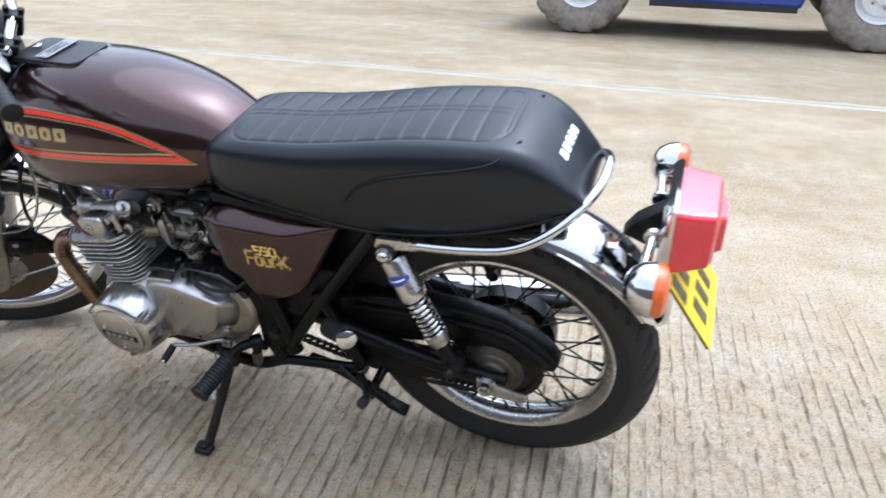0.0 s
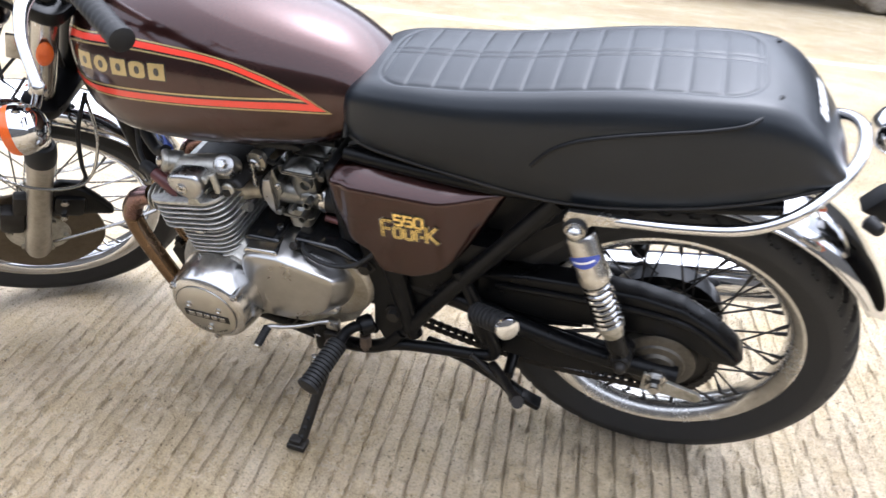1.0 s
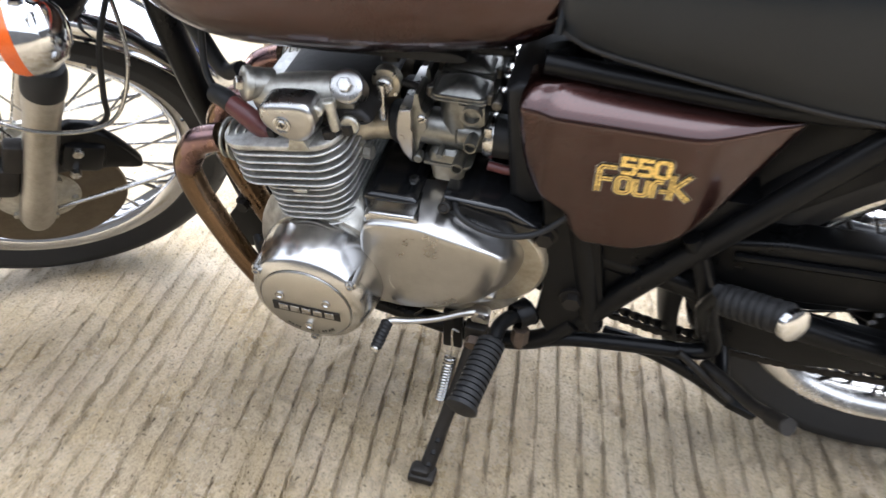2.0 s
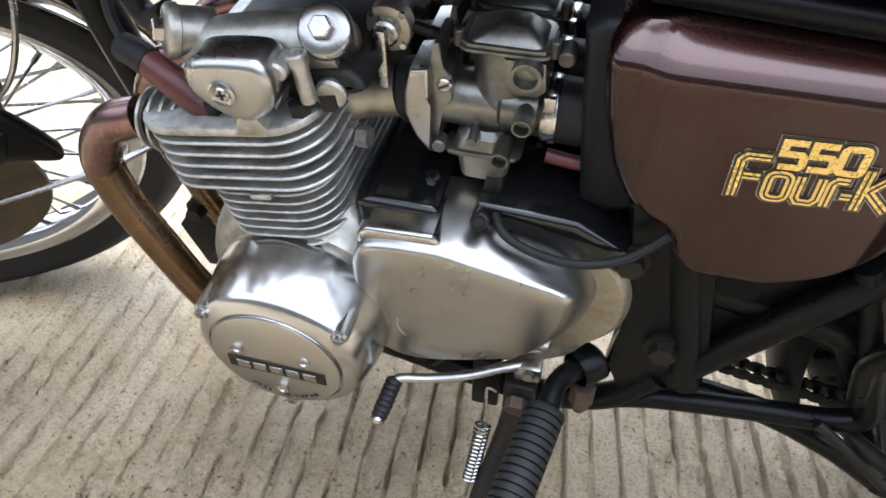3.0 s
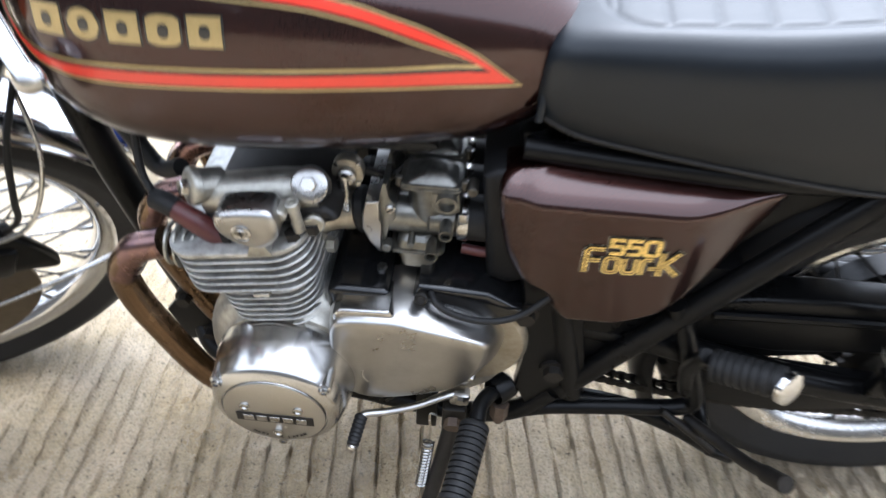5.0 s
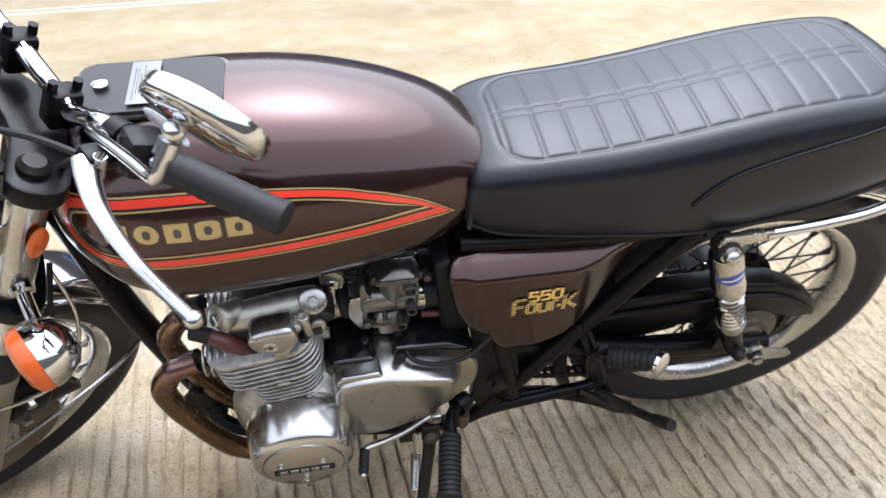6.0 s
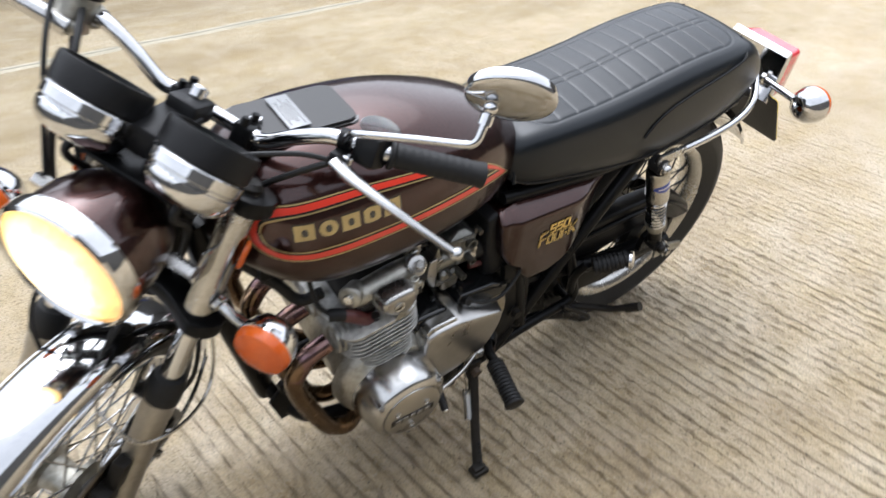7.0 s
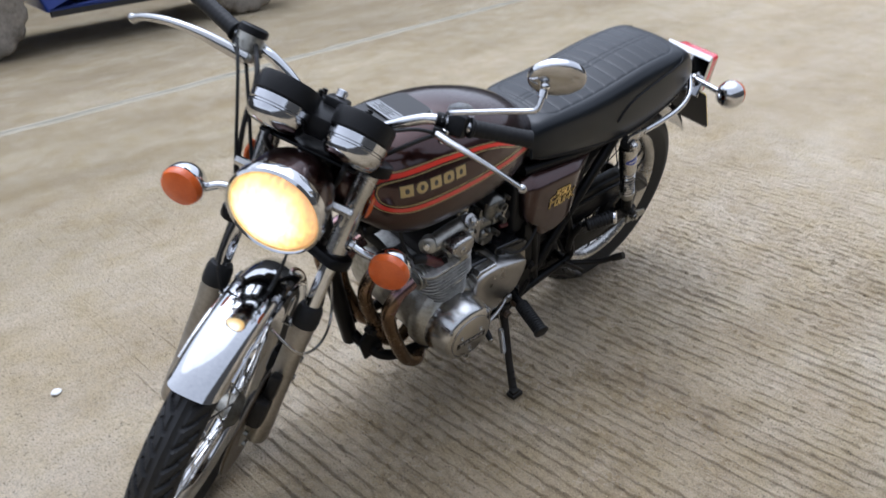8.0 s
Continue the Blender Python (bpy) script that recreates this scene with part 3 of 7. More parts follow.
prism(bm, outline, -0.088, -0.04, 0.009, 3)
part("chain_guard", bm, ENAMEL, bike, "long black pressed steel chain guard")
bm = bmesh.new()
tube(bm, [(-0.3, -0.091, 0.437), (-0.1, -0.092, 0.447), (0.02, -0.091, 0.437), (0.09, -0.091, 0.398), (0.12, -0.090, 0.372)], 0.006, 8)
part("chain_guard_rib", bm, ENAMEL, bike)
# drive chain: one link built, repeated along both runs and round the sprocket
bm = bmesh.new()
for y in (-0.0075, 0.0075):
    prism(bm, [(-0.0115, 0.0), (-0.0085, 0.0072), (-0.004, 0.0072), (0.0, 0.0046), (0.004, 0.0072), (0.0085, 0.0072), (0.0115, 0), (0.0085, -0.0072), (0.004, -0.0072), (0, -0.0046), (-0.004, -0.0072), (-0.0085, -0.0072)], y - 0.0016, y + 0.0016)
cyl(bm, (-0.0065, -0.01, 0), (-0.0065, 0.01, 0), 0.0042, n=8)
link = part("chain_link", bm, DARKSTEEL, bike)
path = []
for i in range(34):
    f = i / 33
    path.append((-0.60 + 0.60 * f, 0.442 - 0.018 * f, math.degrees(math.atan2(0.018, 0.60))))
for i in range(16):
    a = radians(86 - 176 * i / 15)
    path.append((0.097 * math.cos(a), 0.327 + 0.097 * math.sin(a), 4 + 176 * i / 15))
for i in range(38):
    f = i / 37
    path.append((-0.01 - 0.59 * f, 0.230 + 0.082 * f - 0.038 * math.sin(math.pi * f), math.degrees(math.atan2(0.082 - 0.038 * math.pi * math.cos(math.pi * f), 0.59))))
link.matrix_basis = pose(path[0][0], -0.0645, path[0][1], 0, path[0][2], 0)
for x, z, a in path[1:]:
    again(link, pose(x, -0.0645, z, 0, a, 0))

# shock absorbers
def shock(s):
    top, bot = Vector((-0.172, s * 0.145, 0.655)), Vector((-0.064, s * 0.145, 0.382))
    d = (bot - top).normalized()
    L = (bot - top).length
    bm = bmesh.new()
    lathe(bm, [(0.004, 0.012), (0.022, 0.014), (0.0255, 0.02), (0.0255, 0.088), (0.0265, 0.09), (0.0265, 0.108), (0.02, 0.112), (0.012, 0.112)], top, d, 28)
    body = part("shock_absorber", bm, OLDCHROME, bike, "chrome rear shock absorber with exposed spring and blue sticker")
    bm = bmesh.new()
    n, turns = 140, 8.5
    x, y = frame_to(d)
    pts = [top + d * (0.108 + (L - 0.108 - 0.088) * i / n) + (x * math.cos(2 * math.pi * turns * i / n) + y * math.sin(2 * math.pi * turns * i / n)) * 0.0195 for i in range(n + 1)]
    tube(bm, pts, 0.0043, 8, smooth=False)
    part("coil_spring", bm, CHROME, body, "chrome coil spring")
    bm = bmesh.new()
    lathe(bm, [(0.012, L - 0.092), (0.024, L - 0.090), (0.024, L - 0.080), (0.020, L - 0.077), (0.019, L - 0.062), (0.012, L - 0.060)], top, d, 24)
    part("shock_lower", bm, CAST, body, "grey alloy lower shock body")
    bm = bmesh.new()
    lathe(bm, [(0.010, L - 0.064), (0.017, L - 0.062), (0.0165, L - 0.014), (0.010, L - 0.012)], top, d, 22)
    part("shock_clevis", bm, ENAMEL, body, "black lower shock clevis")
    bm = bmesh.new()
    cyl(bm, top + d * 0.1, bot - d * 0.04, 0.007, n=12)
    part("damper_rod", bm, OLDCHROME, body)
    for p, r in ((top, 0.018), (bot, 0.016)):
        bm = bmesh.new()
        cyl(bm, p + Vector((0, 0.016, 0)), p - Vector((0, 0.016, 0)), r, n=20, edge=0.002)
        part("shock_eye", bm, RUBBER, body)
        bm = bmesh.new()
        r *= 0.68
        lathe(bm, [(r * 1.25, -0.004), (r * 1.25, 0), (r, 0), (r, 0.006), (r * 0.8, 0.011), (r * 0.3, 0.014), (1e-5, 0.0145)], p + Vector((0, s * 0.019, 0)), (0, s, 0), 16)
        part("acorn_nut", bm, OLDCHROME if p == top else DARKSTEEL, body, "domed nut")
    if s < 0:
        bm = bmesh.new()
        c = top + d * 0.056
        rings = []
        for i in range(9):
            a = radians(-62 + 124 * i / 8)
            h = 0.010 * math.cos(radians(-80 + 160 * i / 8)) + 0.002
            dirv = Vector((0, -1, 0)) * math.cos(a) + d.cross(Vector((0, -1, 0))) * math.sin(a)
            rings.append([c + dirv * 0.0259 + d * (h * (2 * j / 4 - 1)) for j in range(5)])
        loft(bm, rings, caps=False, closed=False)
        part("sticker", bm, BLUEFILM, body, "blue and white maker sticker")
        bm = bmesh.new()
        rings = []
        for i in range(7):
            a = radians(-40 + 80 * i / 6)
            dirv = Vector((0, -1, 0)) * math.cos(a) + d.cross(Vector((0, -1, 0))) * math.sin(a)
            rings.append([c + dirv * 0.0263 + d * h for h in (-0.002, 0.002)])
        loft(bm, rings, caps=False, closed=False)
        part("sticker_bar", bm, WHITE, body)


shock(-1)
shock(1)
bm = bmesh.new()
prism(bm, [(-0.085, 0.345), (-0.045, 0.345), (-0.045, 0.39), (-0.064, 0.405), (-0.083, 0.39)], -0.127, -0.112, 0.003)
part("shock_bracket", bm, ENAMEL, bike)

for name, pts, y0, y1 in (("inner_side_panel", [(-0.505, 0.54), (-0.30, 0.54), (-0.318, 0.515), (-0.402, 0.393), (-0.465, 0.295), (-0.49, 0.31)], -0.112, 0.112),
                         ("swingarm_plate", [(-0.345, 0.370), (-0.05, 0.348), (-0.03, 0.302), (-0.18, 0.274), (-0.292, 0.288)], -0.112, -0.086),
                         ("inner_guard", [(-0.475, 0.41), (-0.43, 0.47), (-0.34, 0.475), (-0.30, 0.385)], -0.052, 0.052),
                         ("chain_guard_front", [(-0.40, 0.462), (-0.14, 0.44), (-0.14, 0.365), (-0.24, 0.345), (-0.30, 0.325), (-0.31, 0.375), (-0.39, 0.41)], -0.082, -0.05)):
    bm = bmesh.new()
    prism(bm, pts, y0, y1, 0.003)
    part(name, bm, ENAMEL, bike, "black pressed steel panel")

# grab rail
bm = bmesh.new()
side = [(-0.118, -0.150, 0.678), (-0.03, -0.150, 0.686), (0.05, -0.148, 0.701), (0.105, -0.138, 0.728), (0.15, -0.10, 0.757), (0.178, -0.055, 0.782), (0.186, 0, 0.792)]
tube(bm, side + [(x, -y, z) for x, y, z in side[-2::-1]], 0.0085, 14, 8)
rail = part("grab_rail", bm, CHROME, bike, "chrome tubular passenger grab rail round the seat tail")
for s in (-1, 1):
    bm = bmesh.new()
    prism(bm, [(-0.192, 0.668), (-0.186, 0.684), (-0.15, 0.686), (-0.11, 0.687), (-0.11, 0.669), (-0.15, 0.668), (-0.165, 0.648), (-0.182, 0.648)], s * 0.146, s * 0.156, 0.002)
    part("rail_end", bm, OLDCHROME, rail, "flattened rail end")

# rear mudguard
def mudguard(bm, c, R, hw, a0, a1, n=40, lip=0.006, m=9):
    rings = []
    for i in range(n + 1):
        ring = []
        for j in range(m):
            t = -1 + 2 * j / (m - 1)
            cut = 6.0 * abs(t) ** 4          # rounded corners at both ends
            a = radians(a0 + cut + (a1 - a0 - 2 * cut) * i / n)
            drop = 0.030 * abs(t) ** 2.6
            ring.append(Vector((c[0] + (R - drop) * math.cos(a), hw * math.sin(t * 1.45) / math.sin(1.45), c[2] + (R - drop) * math.sin(a))))
        inner = [Vector((c[0] + (p.x - c[0]) * (1 - 0.004), p.y * 0.97, c[2] + (p.z - c[2]) * (1 - 0.006))) for p in ring[::-1]]
        rings.append(ring + inner)
    loft(bm, rings)


bm = bmesh.new()
mudguard(bm, (0, 0, 0.327), 0.372, 0.072, 29, 118)
guard = part("rear_mudguard", bm, CHROME, bike, "chrome rear mudguard with rolled edge")
bm = bmesh.new()
for s in (-1, 1):
    tube(bm, [(0.342 * math.cos(radians(a)), s * 0.073, 0.327 + 0.342 * math.sin(radians(a))) for a in range(35, 105, 6)], 0.003, 8, 2)
part("rolled_edge", bm, CHROME, guard)


bm = bmesh.new()
mudguard(bm, (0, 0, 0.327), 0.366, 0.076, 100, 206)
part("front_fender", bm, PLASTIC, guard, "black plastic fender ahead of the wheel")


# ---- motorcycle: tank, seat, side cover ----
TX = [-1.085, -1.072, -1.04, -1.00, -0.94, -0.85, -0.75, -0.66, -0.60, -0.56, -0.52, -0.50]
TOP = [0.79, 0.825, 0.865, 0.888, 0.901, 0.905, 0.898, 0.878, 0.858, 0.838, 0.808, 0.785]
BOT = [0.745, 0.725, 0.70, 0.675, 0.655, 0.652, 0.658, 0.668, 0.675, 0.690, 0.715, 0.735]
WID = [0.03, 0.07, 0.11, 0.140, 0.155, 0.158, 0.152, 0.138, 0.120, 0.103, 0.085, 0.06]


def tank_y(x, z):
    """Half width of the tank at a place along it and a height."""
    zt, zb, w = soft(x, TX, TOP), soft(x, TX, BOT), soft(x, TX, WID)
    zc = zb + 0.42 * (zt - zb)
    u, n = ((z - zc) / (zt - zc), 2.3) if z >= zc else ((zc - z) / (zc - zb), 4.0)
    return w * max(0.0, 1 - min(u, 1.0) ** n) ** (1 / n)


def tank_ring(x, n=28):
    zt, zb, w = soft(x, TX, TOP), soft(x, TX, BOT), soft(x, TX, WID)
    zc = zb + 0.42 * (zt - zb)
    ring = []
    for i in range(2 * n):
        a = 2 * math.pi * i / (2 * n)
        ca, sa = math.cos(a), math.sin(a)
        k = 2.3 if sa >= 0 else 4.0
        r = (abs(ca) ** k + abs(sa) ** k) ** (-1 / k)
        ring.append(Vector((x, w * r * ca, zc + ((zt - zc) if sa >= 0 else (zc - zb)) * r * sa)))
    return ring


bm = bmesh.new()
xs = [TX[0] + (TX[-1] - TX[0]) * (0.5 - 0.5 * math.cos(math.pi * i / 56)) for i in range(57)]
loft(bm, [tank_ring(x) for x in xs])
tank = part("fuel_tank", bm, PAINT, bike, "dark brown metallic fuel tank with red and gold pinstripes", angle=60)


def tank_band(name, edge_a, edge_b, material, off, label="", k=5):
    """A band of film lying on the tank's flanks between two drawn edges."""
    A, B = spline([(a, 0, b) for a, b in edge_a], k), spline([(a, 0, b) for a, b in edge_b], k)
    for s in (-1, 1):
        bm = bmesh.new()
        rows = []
        for p, q in zip(A, B):
            row = []
            for j in range(4):
                x, z = p.x + (q.x - p.x) * j / 3, p.z + (q.z - p.z) * j / 3
                row.append(Vector((x, s * (tank_y(x, z) + off), z)))
            rows.append(row)
        loft(bm, rows, caps=False, closed=False)
        part(name, bm, material, tank, label)


UO = [(-1.050, 0.800), (-1.044, 0.826), (-1.02, 0.838), (-0.985, 0.842), (-0.935, 0.846), (-0.88, 0.847), (-0.81, 0.843), (-0.762, 0.838), (-0.719, 0.830), (-0.687, 0.820), (-0.654, 0.808), (-0.612, 0.785), (-0.572, 0.751)]
UI = [(-1.036, 0.798), (-1.03, 0.813), (-1.01, 0.822), (-0.985, 0.826), (-0.935, 0.830), (-0.88, 0.832), (-0.81, 0.829), (-0.762, 0.825), (-0.722, 0.817), (-0.695, 0.809), (-0.665, 0.798), (-0.635, 0.787), (-0.612, 0.776)]
LI = [(-1.036, 0.798), (-1.030, 0.780), (-1.012, 0.770), (-0.98, 0.766), (-0.935, 0.768), (-0.893, 0.770), (-0.824, 0.773), (-0.779, 0.775), (-0.735, 0.777), (-0.70, 0.778), (-0.665, 0.779), (-0.638, 0.779), (-0.612, 0.776)]
LO = [(-1.050, 0.800), (-1.047, 0.776), (-1.025, 0.756), (-0.98, 0.748), (-0.935, 0.748), (-0.893, 0.750), (-0.828, 0.753), (-0.78, 0.755), (-0.735, 0.757), (-0.69, 0.758), (-0.645, 0.758), (-0.608, 0.755), (-0.572, 0.751)]


def blend(A, B, f):
    return [(a[0] + (b[0] - a[0]) * f, a[1] + (b[1] - a[1]) * f) for a, b in zip(A, B)]


for O, N in ((UO, UI), (LO, LI)):
    tank_band("black_stripe", O, N, BLACKFILM, 0.0003)
    tank_band("gold_pinstripe", blend(O, N, -0.03), blend(O, N, 0.09), GOLD, 0.0007)
    tank_band("red_stripe", blend(O, N, 0.17), blend(O, N, 0.72), RED, 0.0008, "bright red tank stripe")
    tank_band("gold_pinstripe", blend(O, N, 0.90), blend(O, N, 1.04), GOLD, 0.0007)
# five plain gold blocks stand for the maker's mark
def tank_block(name, x0, x1, z0, z1, material, off, s, rnd=0.0):
    bm = bmesh.new()
    rows = []
    for u in range(9):
        f = u / 8
        x = x0 + (x1 - x0) * f
        k = rnd * (1 - math.sqrt(max(0.0, 1 - (2 * f - 1) ** 2)))
        up = 0.028 * (x + 0.9)
        rows.append([Vector((x, s * (tank_y(x, z) + off), z)) for z in (z0 + k + up, (z0 + z1) / 2 + up, z1 - k + up)])
    loft(bm, rows, caps=False, closed=False)
    part(name, bm, material, tank)


for s in (-1, 1):
    for i, rnd in enumerate((0.0, 0.011, 0.0, 0.004, 0.0)):
        x0 = -0.998 + 0.0352 * i
        tank_block("mark_edge", x0, x0 + 0.0325, 0.789, 0.817, BLACKFILM, 0.0004, s, rnd)
        tank_block("mark_block", x0 + 0.002, x0 + 0.0305, 0.7905, 0.8155, GOLD, 0.0009, s, rnd)
        tank_block("mark_slot", x0 + 0.0115, x0 + 0.021, 0.797, 0.809, BLACKFILM, 0.0013, s, 0.004)
# filler lid: dark flush plate with lock and silver label
def on_top(x, y, h=0.0):
    zt, zb, w = soft(x, TX, TOP), soft(x, TX, BOT), soft(x, TX, WID)
    zc = zb + 0.42 * (zt - zb)
    return Vector((x, y, zc + (zt - zc) * max(0, 1 - (abs(y) / w) ** 2.3) ** (1 / 2.3) + h))


def lid_patch(x0, x1, y0, y1, h, bend, r=0.0, thick=0.004):
    bm = bmesh.new()
    out = []
    n = 8
    for cx, cy, a0 in ((x1 - r, y1 - r, 0), (x0 + r, y1 - r, 90), (x0 + r, y0 + r, 180), (x1 - r, y0 + r, 270)):
        for i in range(n + 1):
            a = radians(a0 + 90 * i / n)
            out.append((cx + r * math.cos(a), cy + r * math.sin(a)))
    zf = soft((x0 + x1) / 2, TX, TOP) + h
    top = [Vector((a, b, on_top(a, b).z * bend + zf * (1 - bend) + h * bend)) for a, b in out]
    V = [bm.verts.new(p) for p in top]
    W = [bm.verts.new(p - Vector((0, 0, thick))) for p in top]
    f = bm.faces.new(V)
    for i in range(len(V)):
        bm.faces.new((V[i], V[(i + 1) % len(V)], W[(i + 1) % len(V)], W[i]))
    bmesh.ops.bevel(bm, geom=list(f.edges), offset=0.0015, segments=2, affect="EDGES")
    return bm


part("lid_recess", lid_patch(-1.018, -0.838, -0.057, 0.057, -0.0005, 0.0, 0.018), BLACKFILM, tank)
lid = part("filler_lid", lid_patch(-1.013, -0.843, -0.052, 0.052, 0.0035, 0.0, 0.016, 0.006), LIDMAT, tank, "dark flush filler lid with silver label")
bm = bmesh.new()
lathe(bm, [(0.0095, 0), (0.0095, 0.003), (0.007, 0.0042), (1e-5, 0.0044)], (-0.985, 0, 0.909), (0, 0, 1), 20)
part("lid_lock", bm, CHROME, lid, "round chrome lid lock")
bm = bmesh.new()
box(bm, (-0.935, 0, 0.9094), (0.034, 0.088, 0.0008), 0.0003)
lab = part("caution_label", bm, SILVERTAPE, lid, "silver printed caution label")
for i in range(7):
    bm = bmesh.new()
    box(bm, (-0.946 + 0.0036 * i, -0.004 + 0.006 * (i % 2), 0.91), (0.0014, 0.066 - 0.012 * (i % 3), 0.0004))
    part("label_line", bm, BLACKFILM, lab)

# fuel tap under the tank
bm = bmesh.new()
outline = smooth2d([(-0.764, 0.598), (-0.766, 0.614), (-0.757, 0.625), (-0.742, 0.625), (-0.733, 0.616), (-0.732, 0.600), (-0.741, 0.590), (-0.756, 0.590)], 4)
prism(bm, outline, -0.084, -0.07, 0.001)
MT = Matrix.Translation((0.004, -0.004, 0.002))
tap = part("fuel_tap", bm, TANALLOY, bike, "cast fuel tap with steel lever", MT)
bm = bmesh.new()
cyl(bm, (-0.749, -0.083, 0.608), (-0.749, -0.094, 0.608), 0.0105, n=20, edge=0.002)
box(bm, (-0.750, -0.098, 0.590), (0.008, 0.005, 0.050), 0.002)
part("tap_lever", bm, OLDCHROME, tap)
bm = bmesh.new()
cyl(bm, (-0.749, -0.06, 0.625), (-0.749, -0.05, 0.66), 0.012, n=14)
tube(bm, [(-0.73, -0.075, 0.608), (-0.715, -0.077, 0.606), (-0.70, -0.07, 0.60), (-0.68, -0.05, 0.615)], 0.005, 8)
part("tap_outlet", bm, DARKSTEEL, tap)
for dx, dz in ((-0.012, 0.012), (0.012, -0.012), (0.012, 0.013), (-0.012, -0.012)):
    bm = bmesh.new()
    cyl(bm, (-0.749 + dx, -0.083, 0.608 + dz), (-0.749 + dx, -0.0865, 0.608 + dz), 0.0026, n=10)
    part("tap_screw", bm, OLDCHROME, tap)

# seat
SX = [-0.565, -0.55, -0.52, -0.46, -0.36, -0.27, -0.20, -0.12, -0.02, 0.045, 0.080, 0.112, 0.143, 0.166]
STOP = [0.755, 0.79, 0.807, 0.816, 0.824, 0.837, 0.850, 0.863, 0.872, 0.872, 0.860, 0.836, 0.803, 0.774]
SBOT = [0.722, 0.712, 0.704, 0.697, 0.686, 0.677, 0.676, 0.684, 0.706, 0.724, 0.735, 0.746, 0.755, 0.760]
SWID = [0.085, 0.108, 0.122, 0.131, 0.137, 0.140, 0.142, 0.142, 0.140, 0.134, 0.128, 0.119, 0.106, 0.09]


def seat_half(x, t):
    """Half outline of the seat at x; t from 0 (lower edge) to 1 (middle of the top)."""
    zt, zb, w = soft(x, SX, STOP), soft(x, SX, SBOT), soft(x, SX, SWID)
    h = zt - zb
    P = [(w * 0.93, zb), (w * 0.99, zb + 0.25 * h), (w * 0.985, zb + 0.55 * h), (w * 0.93, zb + 0.82 * h), (w * 0.80, zb + 0.955 * h), (w * 0.55, zb + 0.995 * h), (w * 0.25, zt + 0.003), (0, zt + 0.004)]
    u = t * (len(P) - 1)
    i = min(int(u), len(P) - 2)
    f = u - i
    a, b, c, d = P[max(i - 1, 0)], P[i], P[i + 1], (P[i + 2] if i + 2 < len(P) else (-P[i][0], P[i][1]))
    cr = lambda k: 0.5 * (2 * b[k] + (c[k] - a[k]) * f + (2 * a[k] - 5 * b[k] + 4 * c[k] - d[k]) * f * f + (3 * b[k] - a[k] - 3 * c[k] + d[k]) * f ** 3)
    return cr(0), cr(1)


def quilt(x, y):
    """Depth of the stitched grooves on the seat's top."""
    x0, x1, b = -0.505, 0.035, 0.096
    r = 0.05
    ax, ay = abs(x - (x0 + x1) / 2) - ((x1 - x0) / 2 - r), abs(y) - (b - r)
    sd = math.hypot(max(ax, 0), max(ay, 0)) + min(max(ax, ay), 0) - r
    g = math.exp(-(sd / 0.0024) ** 2) * 0.0016
    if sd < 0:
        c = (x - x0 - 0.01) / 0.0435
        dist = abs(c - round(c)) * 0.0435
        g = max(g, 0.0013 * math.exp(-(dist / 0.0022) ** 2))
        for q in (-0.0075, 0.0075):
            g = max(g, 0.0014 * math.exp(-((y - q) / 0.0022) ** 2))
        g -= 0.0006 * min(1.0, dist / 0.012) * min(1.0, -sd / 0.01)
    return g


bm = bmesh.new()
rings = []
nx, nt = 300, 110
for i in range(nx + 1):
    x = SX[0] + (SX[-1] - SX[0]) * i / nx
    half = [seat_half(x, 0.02 + 0.98 * (j / nt) ** 0.85) for j in range(nt + 1)]
    ring = [Vector((x, -y, z - (quilt(x, y) if j > nt * 0.45 else 0))) for j, (y, z) in enumerate(half)]
    ring += [Vector((x, y, z - (quilt(x, y) if nt - j > nt * 0.45 else 0))) for j, (y, z) in enumerate(half[-2::-1], 1)]
    rings.append(ring)
loft(bm, rings)
seat = part("seat", bm, VINYL, bike, "black vinyl dual seat with stitched quilted top", angle=70)


def seat_skin(x, z, off):
    """A place on the seat's flank."""
    best = min((seat_half(x, k / 80) for k in range(60)), key=lambda q: abs(q[1] - z))
    return best[0] + off


for s in (-1, 1):
    bm = bmesh.new()
    pts = [(-0.248, 0.742), (-0.225, 0.770), (-0.19, 0.792), (-0.14, 0.809), (-0.08, 0.824), (-0.02, 0.838), (0.025, 0.853), (0.055, 0.869)]
    tube(bm, [(x, s * seat_skin(x, z, 0.0014), z) for x, z in pts], 0.003, 8, 6)
    part("piping", bm, PLASTIC, seat, "raised vinyl piping seam")
    bm = bmesh.new()
    tube(bm, [(x, s * (soft(x, SX, SWID) * 0.93 + 0.002), soft(x, SX, SBOT) + 0.004) for x in [-0.55 + 0.685 * k / 24 for k in range(25)]], 0.003, 8, 2)
    part("seat_edge", bm, DARKSTEEL, seat)
bm = bmesh.new()
tube(bm, [(-0.556, -0.06, 0.775), (-0.55, -0.098, 0.745), (-0.552, -0.112, 0.715)], 0.004, 8)
part("seat_front_welt", bm, VINYL, seat)
for i in range(5):
    bm = bmesh.new()
    y = -0.042 + 0.021 * i
    rows = []
    for a in range(4):
        fx = 0.112 + 0.013 * a / 3
        half = [seat_half(fx, 0.6 + 0.4 * k / 30) for k in range(31)]
        rows.append([Vector((fx, yy, min(half, key=lambda q: abs(q[0] - abs(yy)))[1] + 0.0015)) for yy in (y - 0.0075, y, y + 0.0075)])
    loft(bm, rows, caps=False, closed=False)
    part("tail_mark_block", bm, WHITE, seat)

